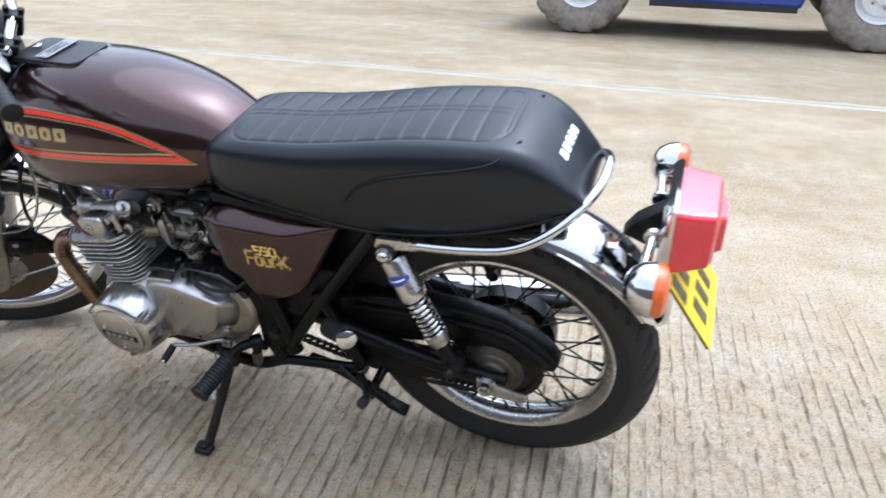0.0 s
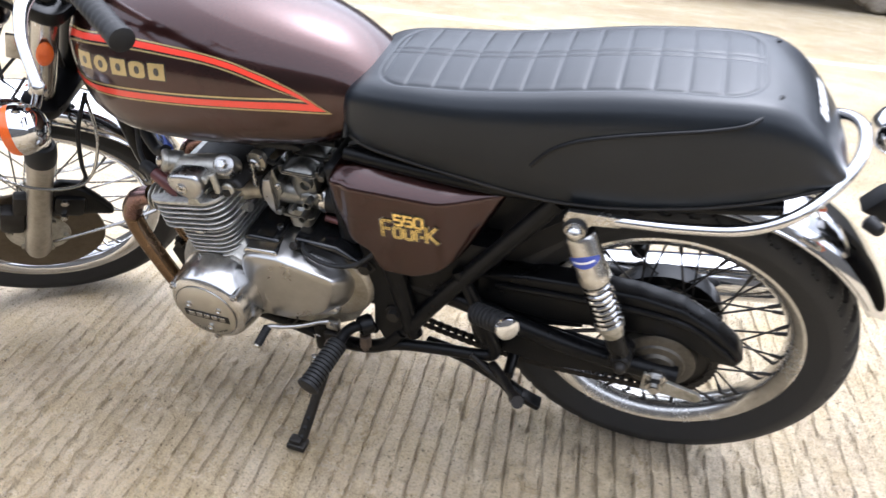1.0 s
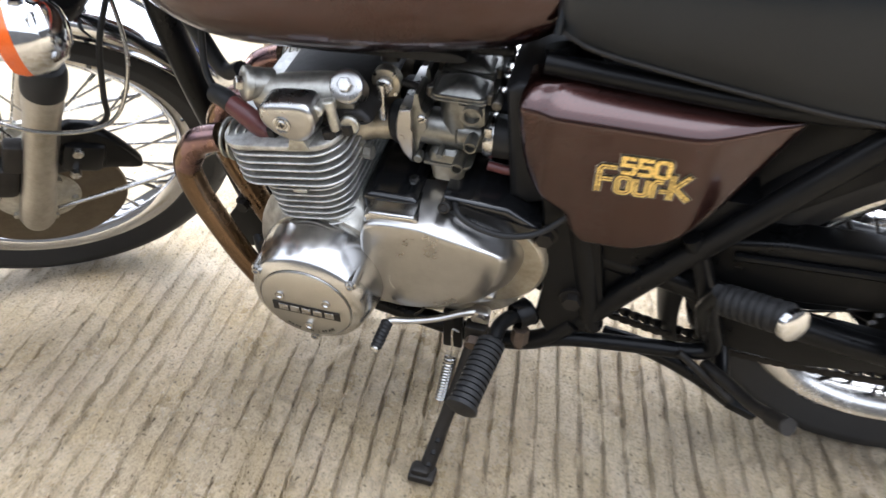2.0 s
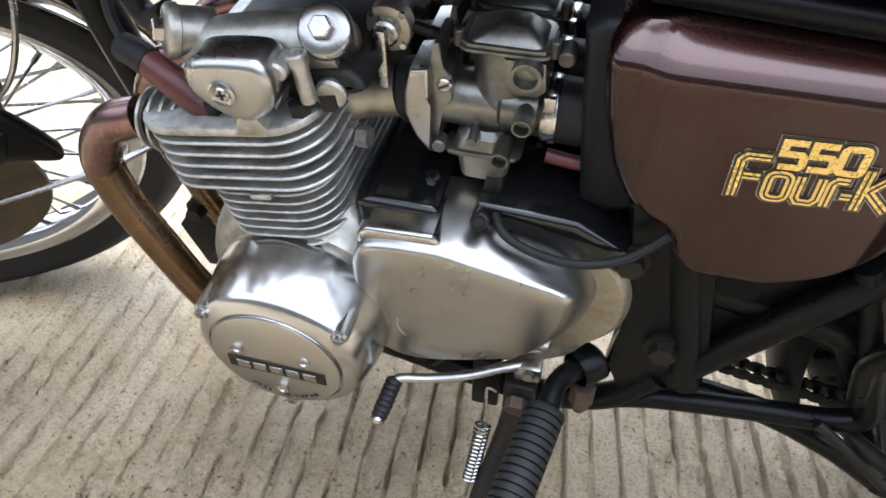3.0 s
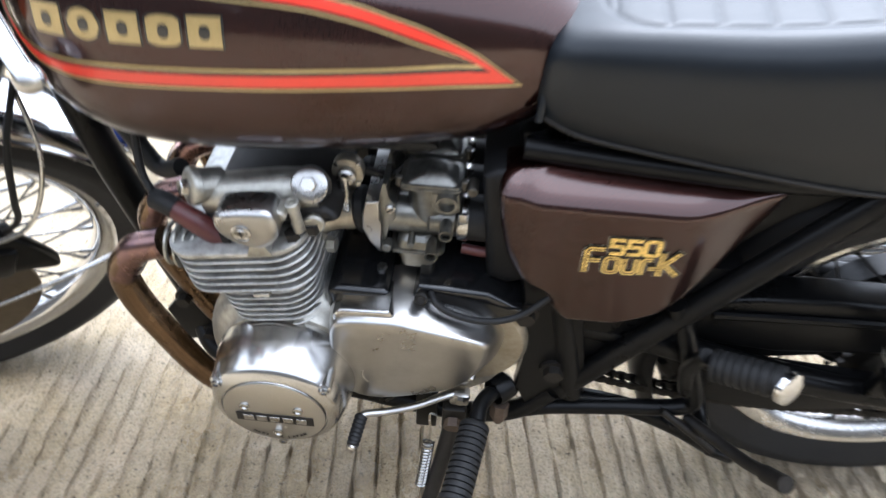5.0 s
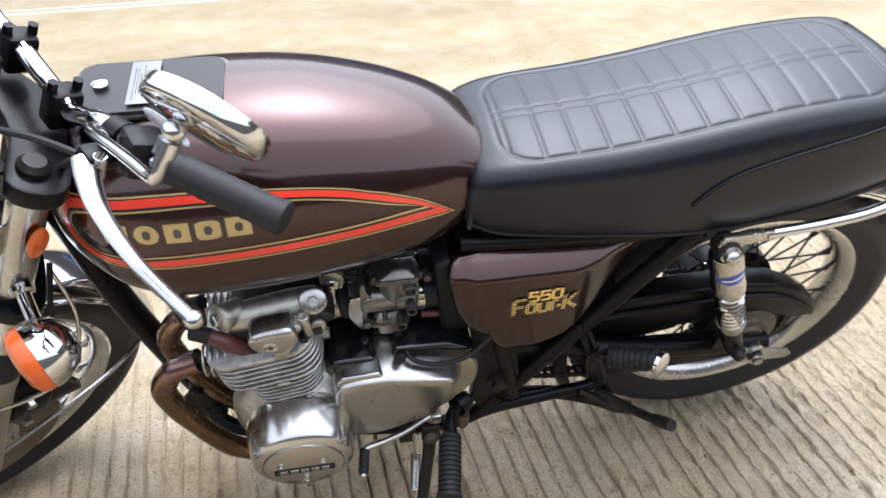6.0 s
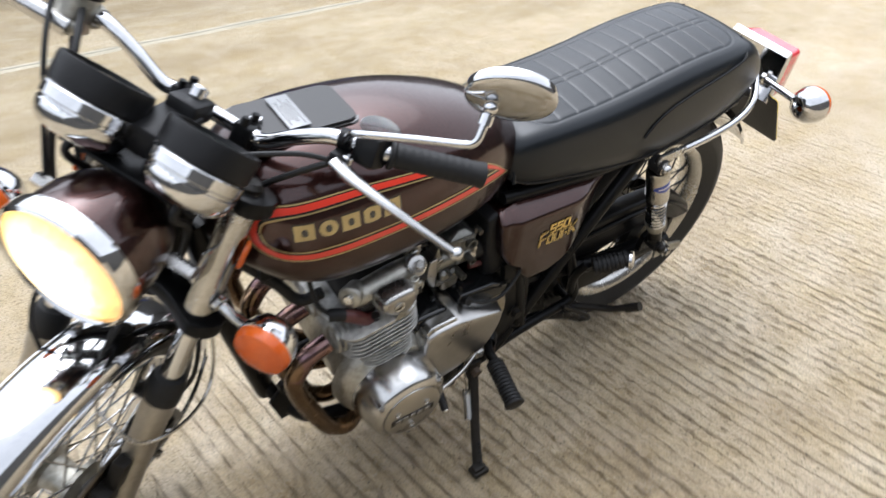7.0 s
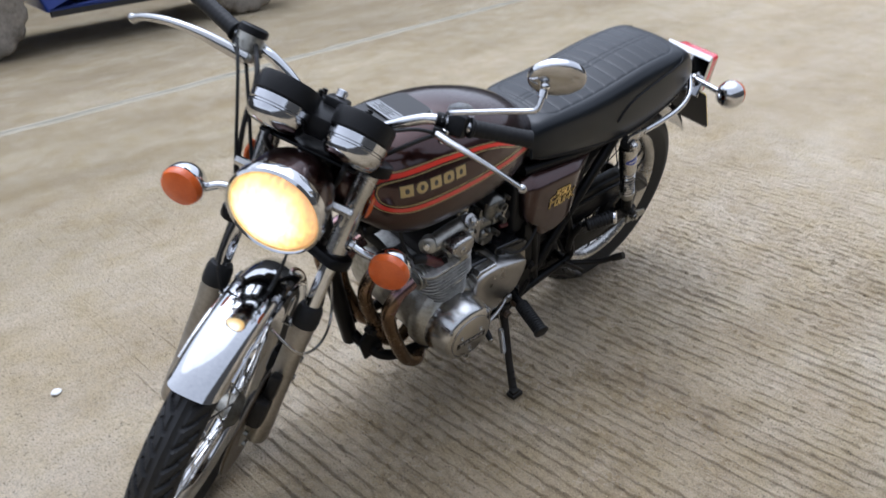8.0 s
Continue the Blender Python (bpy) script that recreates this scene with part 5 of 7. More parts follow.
# carburettors: one built, four stand in a row
def carburettor(y, label=""):
    bm = bmesh.new()
    o = Vector((0, y, 0))
    lathe(bm, [(0.010, 0.534), (0.017, 0.540), (0.0225, 0.560), (0.0262, 0.580), (0.0272, 0.600), (0.0272, 0.617)], (-0.652, y, 0), (0, 0, 1), 28)
    cyl(bm, (-0.715, y, 0.556), (-0.615, y, 0.556), 0.0235, n=24, edge=0.003)
    prism(bm, [(-0.650, 0.592), (-0.652, 0.613), (-0.621, 0.613), (-0.619, 0.590), (-0.626, 0.583), (-0.642, 0.583)], y - 0.030, y + 0.01, 0.004)
    cyl(bm, (-0.655, y - 0.012, 0.563), (-0.622, y - 0.012, 0.563), 0.0185, n=22, edge=0.003)
    body = part("carburettor", bm, CARBMAT, bike, label or "grey alloy carburettor")
    bm = bmesh.new()
    prism(bm, rounded_rect(-0.686, -0.618, y - 0.032, y + 0.016, 0.009), 0.6155, 0.6185, 0.001, plane="xy")
    prism(bm, rounded_rect(-0.685, -0.619, y - 0.031, y + 0.015, 0.009), 0.6190, 0.6225, 0.001, plane="xy")
    loft(bm, [[Vector((a, b, 0.6225)) for a, b in rounded_rect(-0.680, -0.624, y - 0.028, y + 0.012, 0.008)],
              [Vector((a, b, 0.6240)) for a, b in rounded_rect(-0.678, -0.625, y - 0.0270, y + 0.011, 0.008)],
              [Vector((a, b, 0.6315)) for a, b in rounded_rect(-0.661, -0.636, y - 0.017, y + 0.006, 0.006)],
              [Vector((a, b, 0.6328)) for a, b in rounded_rect(-0.657, -0.640, y - 0.013, y + 0.003, 0.005)]])
    part("carburettor_top", bm, CARBMAT, body, "faceted alloy carburettor top", angle=24)
    for sx in (-0.617, -0.686):
        bm = bmesh.new()
        cyl(bm, (sx, y - 0.022, 0.615), (sx, y - 0.022, 0.628), 0.0042, n=12, edge=0.001)
        part("top_screw", bm, DARKALLOY, body)
    bm = bmesh.new()
    prism(bm, rounded_rect(-0.697, -0.634, y - 0.032, y + 0.030, 0.008), 0.5200, 0.5245, 0.001, plane="xy")
    loft(bm, [[Vector((a, b, 0.5245)) for a, b in rounded_rect(-0.690, -0.642, y - 0.029, y + 0.026, 0.010)],
              [Vector((a, b, 0.5345)) for a, b in rounded_rect(-0.688, -0.645, y - 0.027, y + 0.024, 0.012)],
              [Vector((a, b, 0.5400)) for a, b in rounded_rect(-0.682, -0.650, y - 0.022, y + 0.020, 0.012)]])
    part("bowl_flange", bm, CARBMAT, body, angle=30)
    bm = bmesh.new()
    loft(bm, [[Vector((a, b, 0.5200)) for a, b in rounded_rect(-0.687, -0.642, y - 0.029, y + 0.027, 0.008)],
              [Vector((a, b, 0.4960)) for a, b in rounded_rect(-0.684, -0.645, y - 0.028, y + 0.026, 0.009)],
              [Vector((a, b, 0.4920)) for a, b in rounded_rect(-0.680, -0.648, y - 0.024, y + 0.022, 0.009)]])
    part("float_bowl", bm, TANALLOY, body, "light alloy float bowl", angle=30)
    if y < -0.06:
        bm = bmesh.new()
        for x, z, r, q in ((-0.634, 0.606, 0.0115, 0.020), (-0.633, 0.568, 0.0075, 0.028), (-0.648, 0.532, 0.0075, 0.026)):
            lathe(bm, [(r, 0), (r, q), (r * 0.78, q), (r * 0.74, q - 0.009), (1e-5, q - 0.010)], (x, y - 0.02, z), (0, -1, 0), 20)
        cyl(bm, (-0.672, y - 0.02, 0.542), (-0.672, y - 0.038, 0.540), 0.004, n=10)
        cyl(bm, (-0.700, y - 0.02, 0.527), (-0.700, y - 0.034, 0.527), 0.006, n=12, edge=0.001)
        part("drain_boss", bm, CARBMAT, body)
        bm = bmesh.new()
        cyl(bm, (-0.608, y - 0.01, 0.618), (-0.608, y - 0.03, 0.618), 0.006, n=12, edge=0.001)
        part("brass_screw", bm, DARKALLOY, body)
    bm = bmesh.new()
    prism(bm, [(-0.727, 0.555), (-0.7265, 0.574), (-0.722, 0.594), (-0.707, 0.597), (-0.7065, 0.572), (-0.7085, 0.566), (-0.704, 0.520), (-0.709, 0.521), (-0.719, 0.534)], y - 0.033, y + 0.012, 0.003, 3)
    part("mounting_plate", bm, SATIN, body, "bright carburettor mounting plate")
    bm = bmesh.new()
    prism(bm, [(-0.7080, 0.597), (-0.704, 0.616), (-0.6985, 0.616), (-0.699, 0.595), (-0.6905, 0.591), (-0.6905, 0.567), (-0.699, 0.558), (-0.703, 0.519), (-0.708, 0.520)], y - 0.026, y + 0.012, 0.002, 2)
    part("plate_ear", bm, CARBMAT, body)
    bm = bmesh.new()
    lathe(bm, [(0.0058, 0.0), (0.0058, 0.003), (0.0045, 0.0042), (1e-5, 0.0044)], (-0.6955, y - 0.026, 0.583), (0, -1, 0), 16)
    part("plate_screw", bm, OLDCHROME, body, "slotted plate screw")
    bm = bmesh.new()
    box(bm, (-0.6955, y - 0.0306, 0.583), (0.009, 0.0006, 0.0016), 0, pose(0, 0, 0, 0, -30, 0))
    part("screw_slot", bm, DARKSTEEL, body)
    bm = bmesh.new()
    cyl(bm, (-0.722, y, 0.556), (-0.738, y, 0.553), 0.027, n=24, edge=0.004)
    part("rubber_joint", bm, RUBBER, body)
    bm = bmesh.new()
    tube(bm, [(-0.736, y, 0.553), (-0.762, y - 0.004, 0.549), (-0.792, y - 0.006, 0.545)], [0.0225, 0.020, 0.026], 20)
    part("intake_stub", bm, TANALLOY, body, "stained cast intake stub")
    bm = bmesh.new()
    cyl(bm, (-0.620, y, 0.556), (-0.572, y, 0.556), 0.0265, n=24, edge=0.003)
    part("air_boot", bm, RUBBER, body)
    bm = bmesh.new()
    lathe(bm, [(0.0275, 0), (0.0282, 0.001), (0.0282, 0.011), (0.0275, 0.012)], (-0.622, y, 0.556), (1, 0, 0), 28)
    box(bm, (-0.616, y - 0.026, 0.578), (0.009, 0.007, 0.014), 0.001)
    part("hose_clamp", bm, OLDCHROME, body, "steel hose clamp")
    return body


for y in (-0.082, -0.028, 0.028, 0.082):
    carburettor(y)
bm = bmesh.new()
tube(bm, [(-0.79, -0.108, 0.525), (-0.77, -0.112, 0.523)], 0.010, 14)
hexhead(bm, (-0.768, -0.113, 0.523), (-0.758, -0.114, 0.524), 0.009)
part("intake_clamp_bolt", bm, CAST, bike)
bm = bmesh.new()
prism(bm, [(-0.584, 0.495), (-0.599, 0.645), (-0.585, 0.655), (-0.53, 0.655), (-0.51, 0.62), (-0.52, 0.50), (-0.56, 0.485)], -0.118, 0.118, 0.012, 3)
part("air_box", bm, PLASTIC, bike, "black plastic air box")
bm = bmesh.new()
prism(bm, [(-0.51, 0.645), (-0.34, 0.645), (-0.36, 0.53), (-0.42, 0.45), (-0.47, 0.44)], -0.085, 0.085, 0.01, 2)
part("battery_box", bm, ENAMEL, bike, "black battery and tool box behind the cover")
bm = bmesh.new()
prism(bm, [(-0.36, 0.46), (-0.32, 0.60), (-0.22, 0.67), (-0.12, 0.66), (-0.15, 0.58), (-0.27, 0.47)], -0.06, 0.06, 0.01, 2)
part("inner_mudguard", bm, PLASTIC, bike)
bm = bmesh.new()
tube(bm, [(-0.615, -0.10, 0.523), (-0.58, -0.10, 0.52), (-0.55, -0.09, 0.52)], 0.006, 10)
part("drain_tube", bm, MAROON, bike)
bm = bmesh.new()
tube(bm, [(-0.80, -0.06, 0.66), (-0.74, -0.055, 0.655), (-0.66, -0.05, 0.65), (-0.60, -0.055, 0.655)], 0.007, 10)
tube(bm, [(-0.72, -0.03, 0.62), (-0.70, -0.04, 0.655), (-0.68, -0.05, 0.66)], 0.004, 8)
part("cable_loom", bm, RUBBER, bike, "black cables under the tank")
# added black sheet: stands for the tank's shade and cables above the engine
bm = bmesh.new()
prism(bm, smooth2d([(-0.935, 0.640), (-0.93, 0.652), (-0.85, 0.656), (-0.74, 0.660), (-0.66, 0.664), (-0.655, 0.652), (-0.74, 0.647), (-0.85, 0.641)], 3), -0.092, 0.092, 0.003, 2)
part("tank_shade_sheet", bm, RUBBER, bike, "added black sheet standing for shade and cables under the tank")

# exhaust: four pipes into a silencer on the far side
for i, y in enumerate((-0.142, -0.05, 0.05, 0.142)):
    bm = bmesh.new()
    x = 0.0
    pts = [(-0.905, y, 0.535), (-0.945, y, 0.533), (-0.985, y * 1.0, 0.515), (-1.010, y, 0.475), (-1.006, y, 0.425), (-0.986, y, 0.365), (-0.962, y, 0.305), (-0.938, y * 0.98, 0.262), (-0.895, y * 0.92, 0.230), (-0.84, y * 0.7 + 0.02, 0.200), (-0.76, y * 0.45 + 0.06, 0.168), (-0.68, 0.09 + y * 0.2, 0.155)]
    tube(bm, pts[1:], 0.0178, 20, 8)
    pipe = part("exhaust_pipe", bm, PIPE, bike, "heat-browned chrome exhaust header pipe")
    bm = bmesh.new()
    tube(bm, pts[1:4], 0.0182, 20, 8, caps=False)
    part("blued_bend", bm, BLUED, pipe, "blue and purple heat-tinted pipe bend")
    bm = bmesh.new()
    for j in range(4):
        lathe(bm, [(0.021, 0), (0.0275 - 0.002 * (j == 3), 0.0005), (0.0275 - 0.002 * (j == 3), 0.003), (0.021, 0.0035)], Vector((-0.902 - 0.0105 * j, y, 0.5335)), (-1, 0, -0.02), 24)
    part("exhaust_collar", bm, CAST, pipe, "finned alloy exhaust collar")
bm = bmesh.new()
tube(bm, [(-0.74, 0.10, 0.155), (-0.62, 0.14, 0.17), (-0.48, 0.165, 0.205)], [0.03, 0.036, 0.034], 24)
tube(bm, [(-0.48, 0.165, 0.205), (-0.36, 0.175, 0.235), (-0.1, 0.185, 0.275), (0.2, 0.19, 0.325), (0.30, 0.19, 0.342)], [0.034, 0.046, 0.047, 0.046, 0.036], 28)
part("silencer", bm, CHROME, bike, "chrome silencer on the far side")

# stands, pegs, gear lever
bm = bmesh.new()
tube(bm, [(-0.604, -0.150, 0.275), (-0.612, -0.180, 0.225), (-0.632, -0.235, 0.135), (-0.648, -0.283, 0.066)], [0.0135, 0.0115, 0.0105, 0.012], 12)
box(bm, (-0.606, -0.16, 0.26), (0.032, 0.020, 0.05), 0.004)
stand = part("side_stand", bm, DARKSTEEL, bike, "worn black side stand carrying the lean")
bm = bmesh.new()
d = pose(0, 0, 0, -10.5, 0, 0)
box(bm, (-0.652, -0.292, 0.064), (0.040, 0.030, 0.014), 0.004, d)
box(bm, (-0.655, -0.290, 0.074), (0.028, 0.022, 0.014), 0.005, d)
part("stand_foot", bm, DARKSTEEL, stand, "dirty steel stand foot")
bm = bmesh.new()
for i in range(3):
    cyl(bm, (-0.636 - 0.004 * i, -0.250 - 0.012 * i, 0.118 - 0.017 * i), (-0.636 - 0.004 * i, -0.263 - 0.012 * i, 0.116 - 0.017 * i), 0.004, n=10)
part("stand_rubber", bm, RUBBER, stand)
bm = bmesh.new()
p0, p1 = Vector((-0.634, -0.172, 0.262)), Vector((-0.645, -0.224, 0.150))
ax = (p1 - p0).normalized()
xx, yy = frame_to(ax)
tube(bm, [p0 + ax * (0.035 + 0.075 * i / 150) + (xx * math.cos(2 * math.pi * 15 * i / 150) + yy * math.sin(2 * math.pi * 15 * i / 150)) * 0.0075 for i in range(151)], 0.0017, 6, smooth=False)
tube(bm, [p0 + Vector((0.006, 0, 0.012)), p0 + Vector((-0.004, 0, 0.012)), p0 + ax * 0.02, p0 + ax * 0.038], 0.0018, 6)
tube(bm, [p1 - ax * 0.015, p1 + ax * 0.01], 0.0018, 6)
part("stand_spring", bm, OLDCHROME, stand, "steel return spring")
bm = bmesh.new()
box(bm, (-0.645, -0.135, 0.232), (0.030, 0.012, 0.085), 0.003)
part("stand_bracket", bm, ENAMEL, bike)
bm = bmesh.new()
hexhead(bm, (-0.607, -0.170, 0.262), (-0.607, -0.182, 0.260), 0.012)
part("stand_bolt", bm, RUST, stand, "rusty stand pivot bolt")
bm = bmesh.new()
tube(bm, [(-0.53, -0.12, 0.275), (-0.555, -0.14, 0.296), (-0.572, -0.165, 0.300), (-0.576, -0.19, 0.297)], 0.011, 12)
lathe(bm, [(0.018, -0.012), (0.02, -0.008), (0.02, 0.012), (0.016, 0.016)], (-0.548, -0.132, 0.292), (0.7, 0.7, 0), 18)
pegb = part("footpeg_bracket", bm, ENAMEL, bike, "black footpeg bracket")
bm = bmesh.new()
hexhead(bm, (-0.545, -0.142, 0.272), (-0.545, -0.146, 0.246), 0.0125)
cyl(bm, (-0.545, -0.146, 0.250), (-0.545, -0.148, 0.236), 0.0065, n=12)
part("peg_nut", bm, RUST, pegb, "dull steel nut")
p0, p1 = Vector((-0.577, -0.190, 0.297)), Vector((-0.597, -0.296, 0.279))
bm = bmesh.new()
prof = [(0.010, 0.0), (0.0175, 0.003)]
L = (p1 - p0).length
for i in range(12):
    h = 0.006 + (L - 0.014) * i / 12
    prof += [(0.0195, h), (0.0195, h + 0.0052), (0.0165, h + 0.0058), (0.0165, h + (L - 0.014) / 12 - 0.0006)]
prof += [(0.0215, L - 0.008), (0.022, L - 0.002), (0.018, L), (1e-5, L)]
lathe(bm, prof, p0, p1 - p0, 20)
part("footpeg_rubber", bm, RUBBER, pegb, "ribbed black footpeg rubber")
bm = bmesh.new()
tube(bm, [(-0.606, -0.158, 0.312), (-0.625, -0.170, 0.316), (-0.655, -0.182, 0.309), (-0.690, -0.190, 0.302), (-0.718, -0.196, 0.301), (-0.724, -0.200, 0.299)], [0.0085, 0.0062, 0.0055, 0.0055, 0.0055, 0.006], 12, flat=0.8)
gear = part("gear_lever", bm, SATIN, bike, "bright alloy gear lever")
bm = bmesh.new()
box(bm, (-0.601, -0.160, 0.308), (0.026, 0.018, 0.022), 0.004)
hexhead(bm, (-0.600, -0.168, 0.312), (-0.600, -0.174, 0.312), 0.006)
part("lever_clamp", bm, SATIN, gear)
bm = bmesh.new()
prof = [(0.004, 0), (0.0075, 0.002)]
for i in range(6):
    prof += [(0.0085, 0.004 + 0.0055 * i), (0.0085, 0.0075 + 0.0055 * i), (0.0075, 0.0082 + 0.0055 * i)]
prof += [(0.0085, 0.039), (0.007, 0.042)]
lathe(bm, prof, (-0.724, -0.196, 0.300), (-0.14, -0.72, -0.34), 16)
part("lever_rubber", bm, RUBBER, gear)
bm = bmesh.new()
lathe(bm, [(0.007, 0.0), (0.008, 0.003), (0.006, 0.006), (1e-5, 0.007)], Vector((-0.724, -0.196, 0.300)) + Vector((-0.14, -0.72, -0.34)).normalized() * 0.041, (-0.14, -0.72, -0.34), 14)
part("lever_tip", bm, OLDCHROME, gear)
bm = bmesh.new()
tube(bm, [(-0.728, -0.16, 0.355), (-0.722, -0.165, 0.338), (-0.735, -0.165, 0.325), (-0.75, -0.15, 0.315)], 0.0028, 8)
tube(bm, [(-0.70, -0.150, 0.325), (-0.685, -0.152, 0.290), (-0.70, -0.15, 0.262)], 0.002, 8)
part("loose_wire", bm, DARKSTEEL, bike)

# passenger pegs folded, centre stand
for s in (-1, 1):
    bm = bmesh.new()
    tube(bm, [(-0.305, s * 0.126, 0.32), (-0.322, s * 0.138, 0.385), (-0.318, s * 0.158, 0.440)], 0.0100, 12)
    pb = part("passenger_peg_bracket", bm, ENAMEL, bike)
    bm = bmesh.new()
    prof = [(0.010, 0), (0.018, 0.002)]
    for i in range(6):
        prof += [(0.0195, 0.004 + 0.009 * i), (0.0195, 0.009 + 0.009 * i), (0.017, 0.0098 + 0.009 * i), (0.017, 0.0125 + 0.009 * i)]
    prof += [(0.0195, 0.0585), (0.0195, 0.0655), (0.017, 0.0663), (0.017, 0.069), (0.0195, 0.070), (0.0195, 0.078), (0.012, 0.081)]
    lathe(bm, prof, (-0.318, s * 0.172, 0.444), (0.069, s * 0.039, 0.028), 18)
    part("peg_rubber", bm, RUBBER, pb)
    bm = bmesh.new()
    lathe(bm, [(0.018, 0.0), (0.0205, 0.003), (0.0195, 0.009), (0.013, 0.012), (1e-5, 0.0128)], (-0.254, s * 0.211, 0.470), (0.045, s * 0.065, 0.022), 24)
    part("peg_cap", bm, CHROME, pb, "round chrome peg end cap")
bm = bmesh.new()
for s in (-1, 1):
    tube(bm, [(-0.43, s * 0.10, 0.245), (-0.36, s * 0.112, 0.246), (-0.29, s * 0.118, 0.218), (-0.235, s * 0.12, 0.180)], 0.013, 14)
    box(bm, (-0.215, s * 0.12, 0.170), (0.05, 0.028, 0.015), 0.004, pose(0, 0, 0, 0, 25, 0))
tube(bm, [(-0.26, -0.13, 0.237), (-0.26, 0.13, 0.237)], 0.011, 12)
cst = part("centre_stand", bm, ENAMEL, bike, "black centre stand folded up")
bm = bmesh.new()
tube(bm, [(-0.29, -0.13, 0.262), (-0.262, -0.165, 0.275), (-0.238, -0.205, 0.295), (-0.224, -0.238, 0.325)], 0.0085, 12)
tube(bm, [(-0.226, -0.234, 0.320), (-0.216, -0.260, 0.345)], 0.011, 12)
part("stand_tang", bm, DARKSTEEL, cst, "worn steel stand tang")
bm = bmesh.new()
tube(bm, [(-0.33, -0.14, 0.288), (-0.29, -0.15, 0.262), (-0.25, -0.16, 0.232)], 0.0055, 10)
part("stand_spring", bm, DARKSTEEL, cst)

# tail: bracket, lamp, indicators, plate
bm = bmesh.new()
prism(bm, [(0.222, 0.672), (0.24, 0.700), (0.285, 0.735), (0.285, 0.665), (0.265, 0.655)], -0.020, 0.020, 0.006, 2)
part("tail_bracket", bm, PLASTIC, bike, "black tail lamp bracket")
bm = bmesh.new()
prism(bm, [(0.285, 0.670), (0.288, 0.79), (0.300, 0.802), (0.306, 0.797), (0.306, 0.668), (0.296, 0.662)], -0.082, 0.082, 0.004, 2)
tail = part("tail_lamp", bm, CHROME, bike, "large red tail lamp with chrome base", Matrix.Translation((0, 0, -0.022)))
bm = bmesh.new()
loft(bm, [[Vector((0.306, a, b)) for a, b in rounded_rect(-0.078, 0.078, 0.668, 0.792, 0.012)],
          [Vector((0.330, a, b)) for a, b in rounded_rect(-0.076, 0.076, 0.672, 0.790, 0.012)],
          [Vector((0.366, a, b)) for a, b in rounded_rect(-0.068, 0.068, 0.682, 0.788, 0.012)],
          [Vector((0.372, a, b)) for a, b in rounded_rect(-0.060, 0.060, 0.690, 0.780, 0.012)]])
part("red_lens", bm, REDLENS, tail, "translucent red plastic lens")
bm = bmesh.new()
loft(bm, [[Vector((0.366, a, b)) for a, b in rounded_rect(-0.040, 0.040, 0.690, 0.772, 0.010)], [Vector((0.384, a, b)) for a, b in rounded_rect(-0.034, 0.034, 0.698, 0.766, 0.010)]])
part("lens_boss", bm, REDLENS, tail)


def indicator(centre, ahead, stalk, m, label):
    """Round indicator: chrome bowl, amber lens on the side it faces, chrome stalk."""
    c, d = Vector(centre), Vector(ahead).normalized()
    bm = bmesh.new()
    lathe(bm, [(0.006, -0.040), (0.018, -0.038), (0.032, -0.029), (0.0405, -0.014), (0.0435, 0.0), (0.0435, 0.006), (0.040, 0.008)], c, d, 32)
    bowl = part("indicator", bm, CHROME, bike, label, m)
    bm = bmesh.new()
    lathe(bm, [(0.0425, 0.004), (0.0425, 0.014), (0.039, 0.022), (0.028, 0.027), (0.012, 0.029), (1e-5, 0.0292)], c, d, 32)
    part("amber_lens", bm, AMBER, bowl, "ribbed amber lens")
    bm = bmesh.new()
    tube(bm, stalk, 0.009, 12)
    lathe(bm, [(0.009, 0), (0.015, 0.002), (0.015, 0.010), (0.009, 0.012)], Vector(stalk[-1]), Vector(stalk[-2]) - Vector(stalk[-1]), 14)
    part("stalk", bm, CHROME, bowl)
    return bowl


for s in (-1, 1):
    indicator((0.285, s * 0.182, 0.70), (1, 0, 0), [(0.27, s * 0.150, 0.70), (0.272, s * 0.11, 0.702), (0.275, s * 0.05, 0.705)], None, "chrome rear indicator with amber lens")
bm = bmesh.new()
MP = Matrix.Translation((0.352, 0, 0.586)) @ pose(0, 0, 0, 0, -33, 0)
prism(bm, rounded_rect(-0.100, 0.100, -0.088, 0.088, 0.010), -0.0015, 0.0, 0.0, plane="xy")
for v in bm.verts:
    v.co = Vector((v.co.z, v.co.x, v.co.y))
plate = part("number_plate", bm, YELLOW, bike, "yellow reflective rear number plate with dark marks", m=MP)
bm = bmesh.new()
prism(bm, rounded_rect(-0.100, 0.100, -0.088, 0.088, 0.010), -0.006, -0.002, 0.0, plane="xy")
for v in bm.verts:
    v.co = Vector((v.co.z, v.co.x, v.co.y))
part("plate_back", bm, PLASTIC, plate, "black plate backing")
for row, n in ((0.040, 4), (-0.035, 3)):
    for i in range(n):
        bm = bmesh.new()
        box(bm, (0.0012, -0.026 * (n - 1) + 0.052 * i * 0.92, row), (0.0012, 0.027, 0.05), 0.0)
        part("plate_bar", bm, BLACKFILM, plate)
bm = bmesh.new()
tube(bm, [(0.27, -0.03, 0.68), (0.30, -0.03, 0.655), (0.315, -0.03, 0.62)], 0.006, 8)
tube(bm, [(0.27, 0.03, 0.68), (0.30, 0.03, 0.655), (0.315, 0.03, 0.62)], 0.006, 8)
part("plate_bracket", bm, ENAMEL, bike)
bm = bmesh.new()
cyl(bm, (0.225, -0.04, 0.675), (0.245, -0.06, 0.672), 0.012, 0.010, n=18, edge=0.004)
part("rubber_bung", bm, RUBBER, bike)


